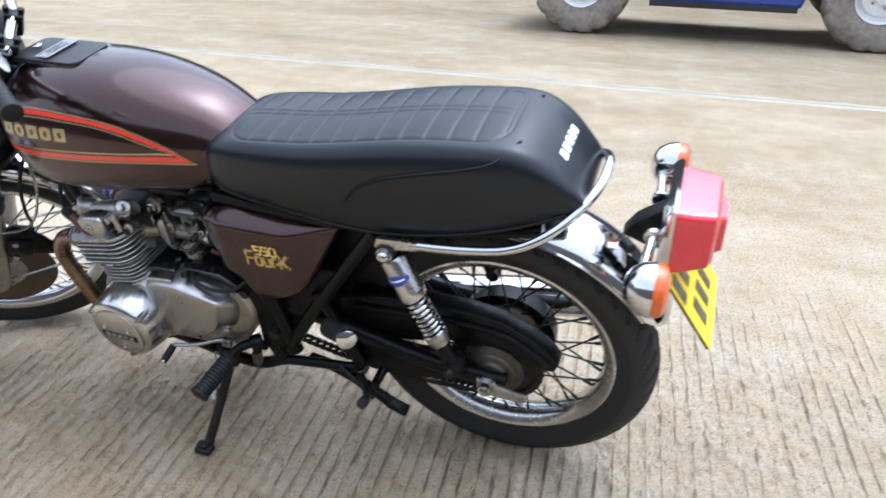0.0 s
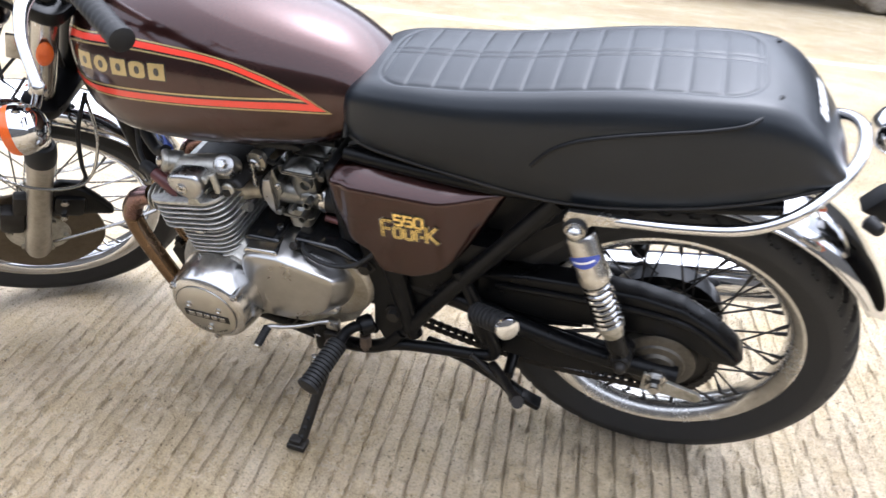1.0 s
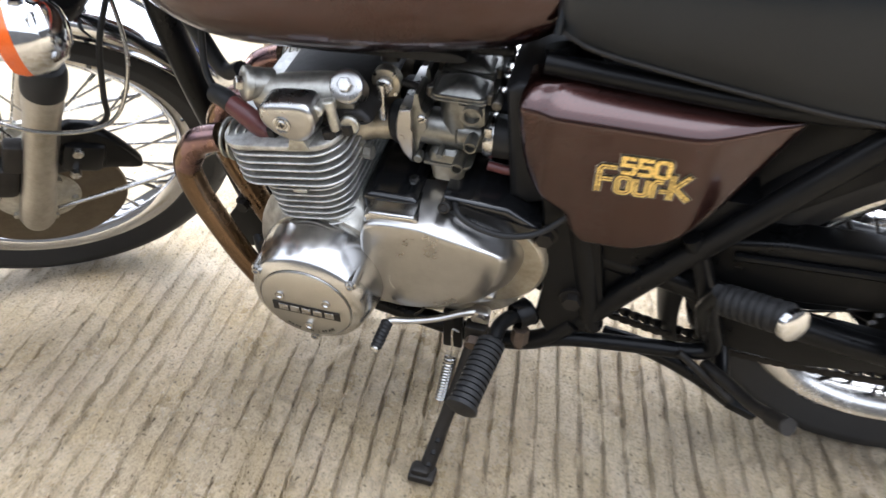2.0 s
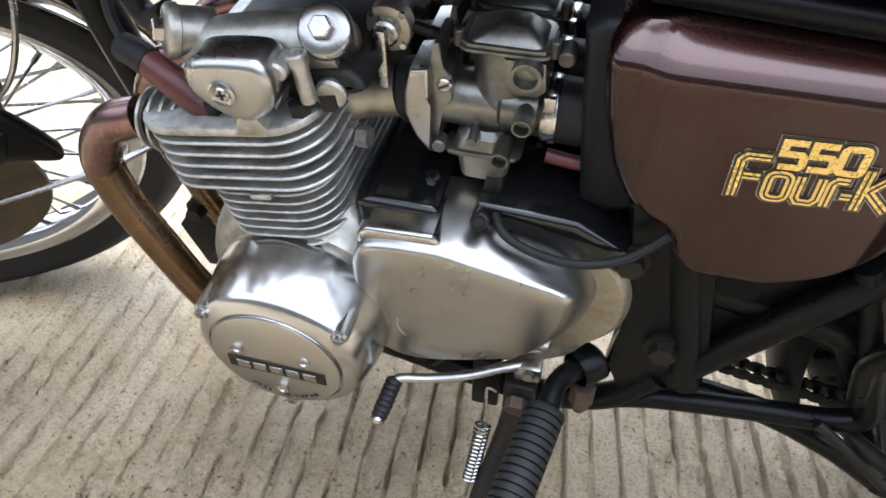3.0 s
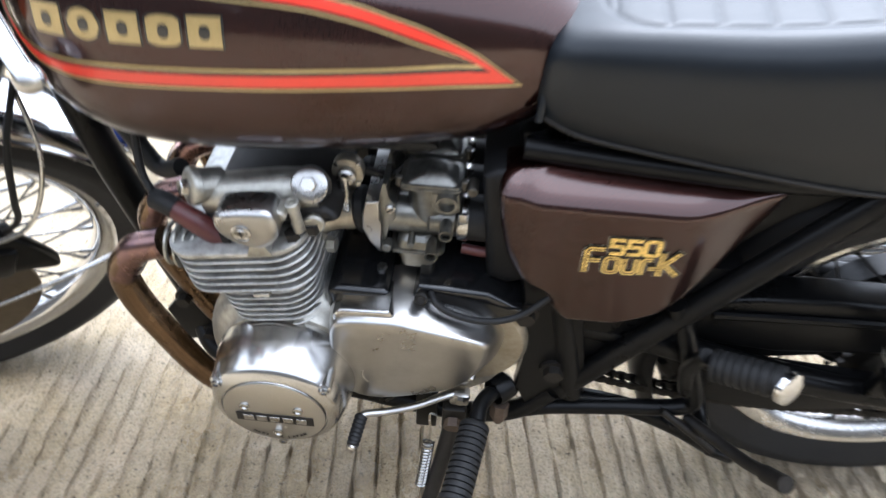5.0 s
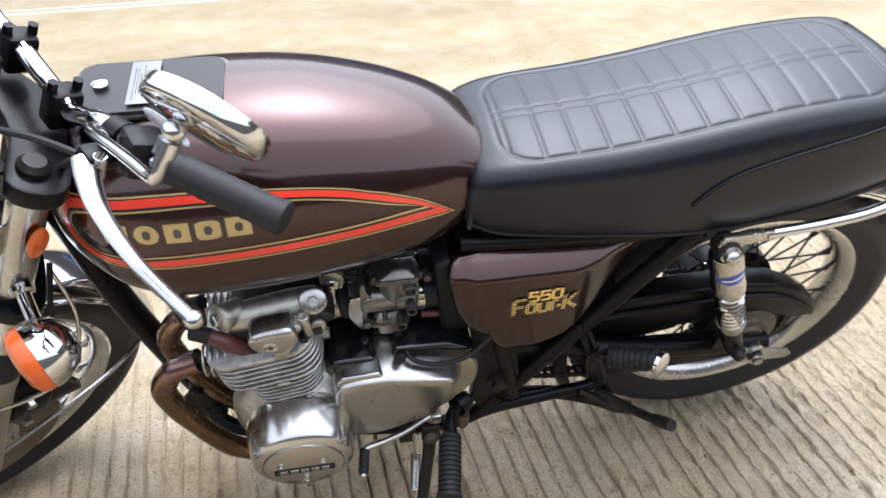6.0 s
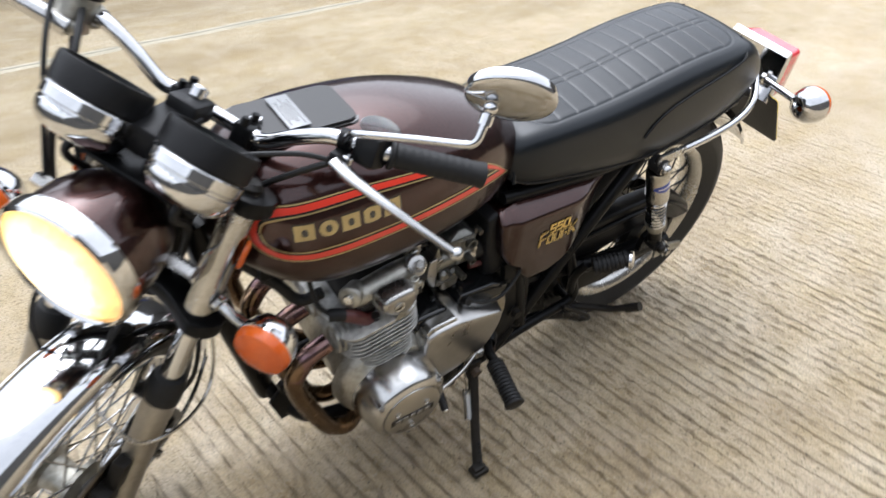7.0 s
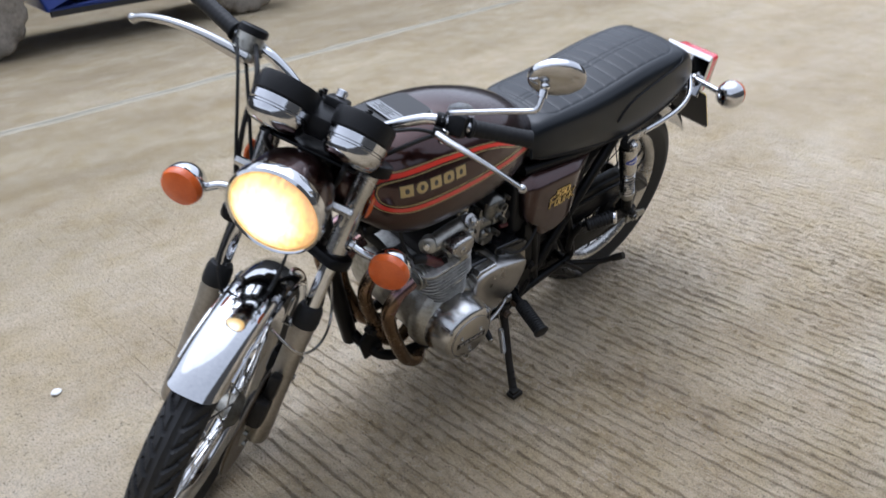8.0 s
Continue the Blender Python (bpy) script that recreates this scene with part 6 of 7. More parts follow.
# ---- motorcycle: front end (drawn straight ahead, then steered) ----
FX = -0.051
for s in (-1, 1):
    y = s * 0.104
    bm = bmesh.new()
    lathe(bm, [(0.012, 0.292), (0.022, 0.298), (0.0265, 0.31), (0.0265, 0.37), (0.0245, 0.39), (0.0245, 0.565), (0.0265, 0.58), (0.0265, 0.612), (0.018, 0.615)], (FX, y, 0), (0, 0, 1), 28)
    leg = part("fork_leg", bm, FORKALLOY, bike, "weathered alloy lower fork leg", MF)
    bm = bmesh.new()
    lathe(bm, [(0.019, 0.606), (0.028, 0.608), (0.0292, 0.622), (0.028, 0.645), (0.024, 0.656), (0.018, 0.658)], (FX, y, 0), (0, 0, 1), 26)
    part("dust_boot", bm, RUBBER, leg, "black rubber dust boot")
    bm = bmesh.new()
    cyl(bm, (FX, y, 0.60), (FX, y, 1.0), 0.0175, n=24)
    part("stanchion", bm, CHROME, leg, "chrome fork stanchion")
    bm = bmesh.new()
    lathe(bm, [(0.019, 0.79), (0.0225, 0.792), (0.0225, 0.968), (0.019, 0.97)], (FX, y, 0), (0, 0, 1), 24)
    box(bm, (FX - 0.03, s * 0.100, 0.885), (0.05, 0.006, 0.05), 0.002)
    ear = part("headlight_ear", bm, OLDCHROME, bike, "dull chrome headlight ear", MF)
    bm = bmesh.new()
    lathe(bm, [(0.024, 0), (0.024, 0.004), (0.018, 0.007), (1e-5, 0.0075)], (FX + 0.004, s * 0.130, 0.905), (0.1, s, 0), 24)
    for v in bm.verts:
        v.co.x = FX + (v.co.x - FX) * 0.55
    part("side_reflector", bm, AMBER, ear, "amber side reflector")
    bm = bmesh.new()
    lathe(bm, [(0.018, 1.0), (0.018, 1.006), (0.012, 1.012), (1e-5, 1.012)], (FX, y, 0), (0, 0, 1), 18)
    part("fork_cap", bm, DARKSTEEL, leg)
for z, h, nm in ((0.760, 0.024, "lower_yoke"), (0.972, 0.026, "upper_yoke")):
    bm = bmesh.new()
    outline = [(p.x, p.y) for p in spline([(-0.085, 0.112, 0), (-0.06, 0.142, 0), (-0.025, 0.135, 0), (0.01, 0.06, 0), (0.028, 0, 0), (0.01, -0.06, 0), (-0.025, -0.135, 0), (-0.06, -0.142, 0), (-0.085, -0.112, 0), (-0.05, -0.05, 0), (-0.04, 0, 0), (-0.05, 0.05, 0)], 3, closed=True)]
    prism(bm, outline, z, z + h, 0.004, 2, plane="xy")
    part(nm, bm, ENAMEL, bike, "fork yoke clamp", MF)
bm = bmesh.new()
cyl(bm, (0, 0, 0.74), (0, 0, 0.985), 0.027, n=24)
part("steering_head", bm, ENAMEL, bike, "black steering head", MF)

# front mudguard
bm = bmesh.new()
mudguard(bm, (FX, 0, 0.338), 0.352, 0.053, 18, 146, 56, m=11)
fg = part("front_mudguard", bm, CHROME, bike, "polished chrome front mudguard", MF, angle=60)
for s in (-1, 1):
    bm = bmesh.new()
    tube(bm, [(FX + 0.322 * math.cos(radians(a)), s * 0.054, 0.338 + 0.322 * math.sin(radians(a))) for a in range(24, 141, 8)], 0.0028, 8, 2)
    part("rolled_edge", bm, CHROME, fg)
    bm = bmesh.new()
    a = radians(24)
    tube(bm, [(FX + 0.322 * math.cos(a), s * 0.057, 0.338 + 0.322 * math.sin(a)), (FX + 0.2, s * 0.09, 0.42), (FX + 0.03, s * 0.102, 0.33)], 0.0042, 8)
    part("mudguard_stay", bm, OLDCHROME, fg, "thin steel mudguard stay")
    bm = bmesh.new()
    box(bm, (FX, s * 0.083, 0.60), (0.035, 0.045, 0.006), 0.002)
    box(bm, (FX, s * 0.063, 0.625), (0.035, 0.005, 0.055), 0.002)
    part("mudguard_bracket", bm, OLDCHROME, fg)

# brake caliper and hose on the left leg
bm = bmesh.new()
prism(bm, smooth2d([(-0.04, 0.43), (-0.045, 0.49), (-0.02, 0.53), (0.03, 0.52), (0.085, 0.468), (0.09, 0.448), (0.05, 0.445), (0.0, 0.435)], 4), -0.108, -0.086, 0.006, 2)
box(bm, (0.005, -0.088, 0.475), (0.062, 0.062, 0.062), 0.012)
calip = part("brake_caliper", bm, ENAMEL, bike, "black brake caliper behind the fork leg", MF)
for z in (0.45, 0.50):
    bm = bmesh.new()
    hexhead(bm, (-0.005, -0.119, z), (-0.005, -0.128, z), 0.008)
    part("caliper_bolt", bm, OLDCHROME, calip)
bm = bmesh.new()
box(bm, (-0.10, -0.088, 0.40), (0.05, 0.05, 0.07), 0.012)
box(bm, (-0.085, -0.1, 0.46), (0.03, 0.025, 0.06), 0.006)
part("caliper_body", bm, DARKSTEEL, calip)
bm = bmesh.new()
tube(bm, [(0.01, -0.09, 0.505), (0.03, -0.105, 0.56), (0.02, -0.115, 0.62), (0.01, -0.10, 0.70), (0.02, -0.06, 0.76)], 0.0042, 10)
part("brake_hose", bm, RUBBER, calip)
bm = bmesh.new()
pts = [(0.02, -0.06, 0.75), (0.045, -0.11, 0.68), (0.03, -0.145, 0.60), (-0.05, -0.15, 0.575), (-0.13, -0.125, 0.585), (-0.15, -0.06, 0.62)]
tube(bm, pts, 0.0032, 8)
part("guide_wire", bm, OLDCHROME, bike, "bright wire cable guide loop", MF)

# headlight
bm = bmesh.new()
hl, hd = (-0.230, 0, 0.884), (0.92, 0, 0.39)
lathe(bm, [(0.010, 0.128), (0.040, 0.126), (0.064, 0.112), (0.078, 0.085), (0.085, 0.05), (0.087, 0.012), (0.086, 0.004)], hl, hd, 44)
head = part("headlight", bm, PAINT, bike, "round lit headlight in a brown shell with chrome rim", MF)
bm = bmesh.new()
lathe(bm, [(0.0875, 0.016), (0.092, 0.012), (0.093, 0.0), (0.0915, -0.010), (0.087, -0.014), (0.0835, -0.011), (0.082, -0.004)], hl, hd, 56)
part("headlight_rim", bm, CHROME, head, "chrome headlight rim")
bm = bmesh.new()
lathe(bm, [(0.0832, -0.006), (0.076, -0.012), (0.055, -0.019), (0.028, -0.0225), (1e-5, -0.0235)], hl, hd, 48)
part("headlight_glass", bm, LAMP, head, "glowing warm headlight glass")
for s in (-1, 1):
    bm = bmesh.new()
    hexhead(bm, (-0.155, s * 0.078, 0.912), (-0.155, s * 0.118, 0.912), 0.010)
    part("headlight_bolt", bm, OLDCHROME, head)
    indicator((-0.078, s * 0.222, 0.806 - 0.012 * s), (-0.91, 0, -0.41), [(-0.066, s * 0.19, 0.806 - 0.012 * s), (-0.06, s * 0.16, 0.815), (-0.056, s * 0.125, 0.82)], MF, "chrome front indicator with amber lens")

# instruments
for s in (-1, 1):
    o = Vector((-0.170, s * 0.074, 1.002))
    d = Vector((0.36, 0, 0.93)).normalized()
    bm = bmesh.new()
    lathe(bm, [(0.02, -0.006), (0.044, 0.0), (0.052, 0.008), (0.056, 0.02), (0.0565, 0.026), (0.0545, 0.028), (0.0545, 0.031), (0.0575, 0.033), (0.058, 0.047), (0.055, 0.05)], o, d, 44)
    inst = part("instrument", bm, CHROME, bike, "round instrument with chrome can and black hood", MF)
    bm = bmesh.new()
    lathe(bm, [(0.0545, 0.049), (0.0575, 0.052), (0.0585, 0.080), (0.0565, 0.086), (0.051, 0.086), (0.050, 0.079)], o, d, 44)
    part("instrument_hood", bm, PLASTIC, inst, "black plastic instrument hood")
    bm = bmesh.new()
    lathe(bm, [(0.0505, 0.080), (0.03, 0.0825), (1e-5, 0.083)], o, d, 36)
    part("dial_glass", bm, DIALGLASS, inst, "dark green-tinted dial glass")
    bm = bmesh.new()
    tube(bm, [o + d * -0.004, o - d * 0.03 + Vector((0.01, 0, 0)), (-0.06, s * 0.05, 0.90), (-0.02, s * 0.04, 0.80)], 0.0055, 10)
    part("instrument_cable", bm, RUBBER, inst)
bm = bmesh.new()
box(bm, (-0.115, 0, 1.040), (0.085, 0.055, 0.045), 0.008, pose(0, 0, 0, 0, -12, 0))
box(bm, (-0.075, 0, 1.068), (0.05, 0.045, 0.03), 0.006)
con = part("warning_lamp_console", bm, PLASTIC, bike, "black warning lamp console between the dials", MF)
bm = bmesh.new()
cyl(bm, (-0.068, 0.0, 1.080), (-0.062, 0.0, 1.096), 0.011, n=16, edge=0.002)
part("ignition_switch", bm, CHROME, con)
for yy in (-0.05, 0.05):
    bm = bmesh.new()
    box(bm, (0.002, yy, 1.034), (0.036, 0.030, 0.050), 0.006)
    hexhead(bm, (0.016, yy, 1.058), (0.016, yy, 1.070), 0.006)
    hexhead(bm, (-0.012, yy, 1.058), (-0.012, yy, 1.070), 0.006)
    part("bar_clamp", bm, ENAMEL, bike, "black handlebar clamp", MF)
bm = bmesh.new()
box(bm, (-0.120, 0, 0.990), (0.10, 0.19, 0.006), 0.002)
part("instrument_bracket", bm, ENAMEL, bike, "", MF)

# handlebar and controls
half = [(0.0, 0.0, 1.046), (0.0, -0.06, 1.046), (-0.006, -0.085, 1.052), (-0.018, -0.125, 1.085), (-0.026, -0.165, 1.112), (-0.024, -0.20, 1.121), (-0.008, -0.26, 1.132), (0.038, -0.362, 1.152)]
bm = bmesh.new()
tube(bm, half[::-1] + [(x, -y, z - 0.028 * min(1.0, max(0.0, (-y - 0.07) / 0.12))) for x, y, z in half[1:]], 0.0112, 16, 8)
bar = part("handlebar", bm, CHROME, bike, "chrome handlebar turned to its lock", MF)
for s in (-1, 1):
    low = 0.028 if s > 0 else 0.0
    a, b = Vector((-0.014, s * 0.243, 1.1285 - low)), Vector((0.0385, s * 0.364, 1.1525 - low))
    bm = bmesh.new()
    L = (b - a).length
    prof = [(0.012, 0), (0.0205, 0.001), (0.0205, 0.006), (0.0165, 0.009)]
    for i in range(10):
        h = 0.012 + (L - 0.02) * i / 10
        prof += [(0.0168, h), (0.0175, h + 0.002), (0.0168, h + 0.006)]
    prof += [(0.0185, L - 0.006), (0.018, L - 0.001), (0.014, L + 0.001), (1e-5, L + 0.001)]
    lathe(bm, prof, a, b - a, 24)
    part("grip", bm, RUBBER, bar, "black rubber handlebar grip")
    bm = bmesh.new()
    c = Vector((-0.020, s * 0.222, 1.124 - low))
    box(bm, c, (0.042, 0.040, 0.046), 0.010, pose(0, 0, 0, 8 * s, 0, 14 * s))
    sw = part("switch_housing", bm, PLASTIC, bar, "black switch housing")
    bm = bmesh.new()
    for k in range(3):
        box(bm, c + Vector((0.022, (k - 1) * 0.011, 0.004)), (0.008, 0.008, 0.012), 0.002)
    part("switch_button", bm, PLASTIC, sw)
    # lever perch and lever
    bm = bmesh.new()
    lathe(bm, [(0.0125, -0.01), (0.0165, -0.009), (0.0165, 0.009), (0.0125, 0.01)], (-0.0245, s * 0.188, 1.118 - low), (0.15, s * 0.97, 0.2), 18)
    box(bm, (-0.046, s * 0.196, 1.100 - low), (0.034, 0.026, 0.020), 0.005)
    perch = part("lever_perch", bm, ENAMEL if s < 0 else CAST, bar, "lever perch")
    bm = bmesh.new()
    cyl(bm, (-0.052, s * 0.206, 1.112 - low), (-0.050, s * 0.206, 1.084 - low), 0.007, n=14, edge=0.001)
    part("pivot_screw", bm, CHROME, perch)
    bm = bmesh.new()
    ex = 1.10 if s > 0 else 1.0
    pts = [(-0.058, s * 0.196, 1.098 - low), (-0.070, s * 0.225 * ex, 1.096 - low), (-0.078, s * 0.265 * ex, 1.094 - low), (-0.076, s * 0.315 * ex, 1.088 - low), (-0.064, s * 0.360 * ex, 1.079 - low), (-0.056, s * 0.384 * ex, 1.074 - low)]
    if s > 0:
        pts = [(x - 0.010 * math.sin(math.pi * i / 5), y, z + 0.016 * math.sin(math.pi * i / 5)) for i, (x, y, z) in enumerate(pts)]
    tube(bm, pts, [0.014, 0.0125, 0.0095, 0.008, 0.0072, 0.0075], 12, flat=0.65 if s < 0 else 1.0)
    lv = part("lever", bm, POLISHED, perch, "polished alloy hand lever")
    bm = bmesh.new()
    bmesh.ops.create_uvsphere(bm, u_segments=16, v_segments=10, radius=0.0095, matrix=Matrix.Translation((-0.055, s * 0.386 * ex, 1.073 - low)))
    part("lever_ball", bm, POLISHED, perch)
# brake reservoir on the right
bm = bmesh.new()
lathe(bm, [(0.020, 0.0), (0.0245, 0.004), (0.0255, 0.035)], (-0.040, 0.207, 1.078), (0.12, 0, 1), 28)
res = part("brake_reservoir", bm, CAST, bar, "alloy brake fluid reservoir")
bm = bmesh.new()
lathe(bm, [(0.0255, 0.034), (0.029, 0.036), (0.029, 0.048), (0.024, 0.052), (0.022, 0.049), (1e-5, 0.049)], (-0.040, 0.207, 1.078), (0.12, 0, 1), 28)
part("reservoir_cap", bm, PLASTIC, res, "dark ribbed reservoir cap")
# clear licence disc holder behind the left perch
bm = bmesh.new()
lathe(bm, [(1e-5, -0.0015), (0.026, -0.0015), (0.028, 0.0), (0.026, 0.0015), (1e-5, 0.0015)], (0.004, -0.216, 1.146), (0.75, 0.25, 0.6), 32)
part("disc_holder", bm, CLEAR, bar, "clear round plastic disc holder")
# mirror on the left
bm = bmesh.new()
tube(bm, [(-0.040, -0.192, 1.122), (-0.060, -0.198, 1.142), (-0.072, -0.215, 1.154), (-0.088, -0.28, 1.189), (-0.100, -0.328, 1.214), (-0.104, -0.340, 1.224), (-0.102, -0.340, 1.240), (-0.097, -0.336, 1.262)], 0.0052, 12, 8)
mir = part("mirror", bm, CHROME, bar, "round chrome handlebar mirror on a long bent stem")
bm = bmesh.new()
back = MF.to_3x3().inverted() @ Vector((-0.59, -0.68, -0.42))
long_axis = MF.to_3x3().inverted() @ Vector((0.75, -0.65, 0.0))
long_axis = (long_axis - back * long_axis.dot(back) / back.length_squared).normalized()
back.normalize()
MM = Matrix.Translation((-0.088, -0.350, 1.284)) @ Matrix((back.cross(long_axis) * -1, long_axis, back)).transposed().to_4x4()
rings = []
for r, h in ((1.0, -0.012), (1.025, -0.007), (1.02, -0.001), (0.985, 0.0022), (0.93, 0.0034), (0.6, 0.0052), (0.3, 0.0060), (0.02, 0.0062)):
    rings.append([MM @ Vector((0.0415 * r * math.cos(2 * math.pi * i / 40), 0.052 * r * math.sin(2 * math.pi * i / 40), h)) for i in range(40)])
loft(bm, rings)
part("mirror_shell", bm, CHROME, mir, "smooth chrome mirror back", angle=60)
bm = bmesh.new()
loft(bm, [[MM @ Vector((0.0405 * r * math.cos(2 * math.pi * i / 40), 0.051 * r * math.sin(2 * math.pi * i / 40), h)) for i in range(40)] for r, h in ((0.99, -0.0122), (0.5, -0.0132), (0.02, -0.0135))])
part("mirror_glass", bm, MIRRORGLASS, mir)
bm = bmesh.new()
bmesh.ops.create_uvsphere(bm, u_segments=18, v_segments=12, radius=0.009, matrix=Matrix.Translation((-0.096, -0.336, 1.266)))
cyl(bm, (-0.098, -0.337, 1.258), (-0.101, -0.339, 1.246), 0.0085, n=14)
part("mirror_ball_joint", bm, CHROME, mir)
# cables
for pts, r in (([(-0.062, -0.185, 1.098), (-0.085, -0.14, 1.085), (-0.10, -0.05, 1.02), (-0.03, 0.0, 0.90), (0.05, -0.02, 0.80)], 0.0038),
               ([(-0.03, -0.205, 1.105), (-0.04, -0.15, 1.05), (-0.01, -0.09, 0.97), (0.03, -0.05, 0.86)], 0.0045),
               ([(-0.05, 0.19, 1.10), (-0.10, 0.15, 1.05), (-0.12, 0.135, 0.95), (-0.07, 0.11, 0.80), (-0.02, 0.02, 0.74)], 0.0050),
               ([(-0.07, 0.22, 1.10), (-0.11, 0.18, 1.04), (-0.12, 0.13, 0.90), (-0.10, 0.10, 0.78)], 0.0035),
               ([(-0.02, 0.225, 1.10), (-0.07, 0.16, 1.00), (-0.06, 0.10, 0.86), (0.0, 0.04, 0.76)], 0.0040),
               ([(-0.10, 0.03, 0.98), (-0.10, 0.08, 0.86), (-0.13, 0.09, 0.72), (-0.12, 0.07, 0.64), (-0.1, 0.03, 0.60)], 0.0035),
               ([(-0.09, -0.02, 0.80), (-0.13, -0.03, 0.72), (-0.11, -0.02, 0.67), (-0.08, -0.02, 0.74)], 0.0030)):
    bm = bmesh.new()
    tube(bm, pts, r, 8)
    part("control_cable", bm, RUBBER, bike, "black control cable", MF)
bm = bmesh.new()
tube(bm, [(-1.06, -0.035, 0.70), (-1.00, -0.06, 0.63), (-0.965, -0.075, 0.585), (-0.93, -0.09, 0.60)], 0.0105, 10)
tube(bm, [(-1.03, -0.03, 0.72), (-0.97, -0.05, 0.665), (-0.92, -0.055, 0.66), (-0.86, -0.05, 0.665)], 0.0075, 10)
part("wiring_loom", bm, RUBBER, bike, "black taped wiring loom")
bm = bmesh.new()
box(bm, (-1.005, -0.05, 0.665), (0.045, 0.04, 0.03), 0.006)
part("horn_mount", bm, ENAMEL, bike)


# ---- ground: one ribbed concrete sheet to the horizon ----
def value_noise(u, v, seed):
    iu, iv = np.floor(u).astype(np.int64), np.floor(v).astype(np.int64)
    fu, fv = u - iu, v - iv
    fu, fv = fu * fu * (3 - 2 * fu), fv * fv * (3 - 2 * fv)

    def h(a, b):
        n = (a * 374761393 + b * 668265263 + seed * 144665) & 0x7FFFFFFF
        n = ((n ^ (n >> 13)) * 1274126177) & 0x7FFFFFFF
        return ((n ^ (n >> 16)) & 0xFFFF) / 65535.0

    return (h(iu, iv) * (1 - fu) + h(iu + 1, iv) * fu) * (1 - fv) + (h(iu, iv + 1) * (1 - fu) + h(iu + 1, iv + 1) * fu) * fv


def spaced(lo, hi, step, far, growth=1.35):
    mid = list(np.arange(lo, hi + step / 2, step))
    d, x = step, hi
    while x < far:
        d *= growth
        x += d
        mid.append(x)
    d, x = step, lo
    while x > -far:
        d *= growth
        x -= d
        mid.insert(0, x)
    return np.array(mid)


RIB = 0.0365
STEPS = (-0.41, -0.31, -0.22, -0.15, -0.10, -0.05, 0.0, 0.05, 0.10, 0.15, 0.22, 0.31, 0.41)     # samples across one rib, dense at its groove
inner = np.array([(k + f) * RIB for k in range(-62, 51) for f in STEPS])
lo, hi = [], []
d, x = 0.01, inner[0]
while x > -900:
    d *= 1.22
    x -= d
    lo.insert(0, x)
d, x = 0.01, inner[-1]
while x < 900:
    d *= 1.22
    x += d
    hi.append(x)
us = np.concatenate([lo, inner, hi])
vs = spaced(-1.45, 2.1, 0.0064, 900, 1.25)
U, V = np.meshgrid(us, vs, indexing="ij")
near = np.clip(1 - np.maximum.reduce([np.abs(U + 0.2) - 1.85, np.abs(V - 0.3) - 1.68, np.zeros_like(U)]) / 0.12, 0, 1)
rib_no = np.round(U / RIB)
ph = np.abs(U / RIB - rib_no)
side = np.sign(U / RIB - rib_no)
# each groove has its own depth along its length, breaking off here and there
broad = value_noise(U * 1.9 + 7, V * 1.5, 5)
far = np.clip(1.0 - np.clip(V - 0.35, 0, 1.6) / 0.7, 0.22, 1) * np.clip(1.0 - np.clip(U - 0.6, 0, 1) / 1.0, 0.4, 1) * np.clip(1.0 - np.clip(-1.25 - U, 0, 1) / 0.45, 0.15, 1)
runs = value_noise(rib_no * 7.31, V * 4.5, 31)
frag = value_noise(rib_no * 3.17, V * 34.0, 32)
crumbs = value_noise(rib_no * 9.3 + 0.5 * side, V * 95.0, 35)
depth = np.clip(0.30 + 1.0 * runs + 0.7 * broad - 0.55 + 1.1 * (frag - 0.42), 0.0, 1.3) * far
groove = np.clip((0.078 + 0.12 * (frag - 0.5) + 0.13 * (crumbs - 0.5) - ph) / 0.05, 0, 1)
crack = np.clip((0.09 - np.abs(value_noise(rib_no * 4.41 + 2, V * 30.0 + 3.0 * ph, 36) - 0.5)) / 0.05, 0, 1) * (value_noise(U * 3.3, V * 3.1, 37) > 0.42)
lip = np.exp(-((ph - 0.12) / 0.05) ** 2) * np.where(side > 0, 1.0, 0.45) * value_noise(rib_no * 5.7 + side, V * 46.0, 33) * depth
block = value_noise(rib_no * 1.93 + 11, V * 27.0, 34) - 0.5
ragged = 0.5 * (value_noise(U * 70, V * 46, 6) - 0.5) + 0.6 * (value_noise(U * 120, V * 68, 16) - 0.5)
lumps = value_noise(U * 31, V * 27, 11) - 0.5
chips = np.clip(value_noise(U * 52 + 3, V * 40, 21) - 0.62, 0, 1)
pits = np.clip(value_noise(U * 80, V * 52, 7) - 0.60, 0, 1) * np.clip(value_noise(U * 5, V * 5, 8) * 1.6 - 0.3, 0, 1)
rough_zone = 0.45 + 0.9 * value_noise(U * 2.3, V * 2.6, 9)
Z = near * (-0.0068 * depth * groove + 0.0120 * lip + rough_zone * (0.06 + 0.94 * far) * (0.8 + 0.4 * groove) * (0.0048 * block * (1 - groove) + 0.0125 * ragged + 0.0045 * lumps + 0.018 * chips - 0.0038 * crack * (1 - groove)) - 0.034 * pits * (0.02 + 0.98 * far) * (0.3 + 0.7 * groove))
Z -= near * 0.002
wob = (value_noise(U * 3.1, V * 1.7, 3) - 0.5) * 0.008 + (value_noise(rib_no * 2.9, V * 13.0, 4) - 0.5) * 0.0028
U = U + wob * near
rz = radians(6.0)
X, Y = U * math.cos(rz) - V * math.sin(rz), U * math.sin(rz) + V * math.cos(rz)
fall = np.clip(Y - 3.15, 0, 4.5)
Z -= 0.085 * fall * np.clip(fall / 0.5, 0, 1)      # the yard falls gently away behind the bike
nu, nv = U.shape
co = np.stack([X, Y, Z], -1).reshape(-1, 3)
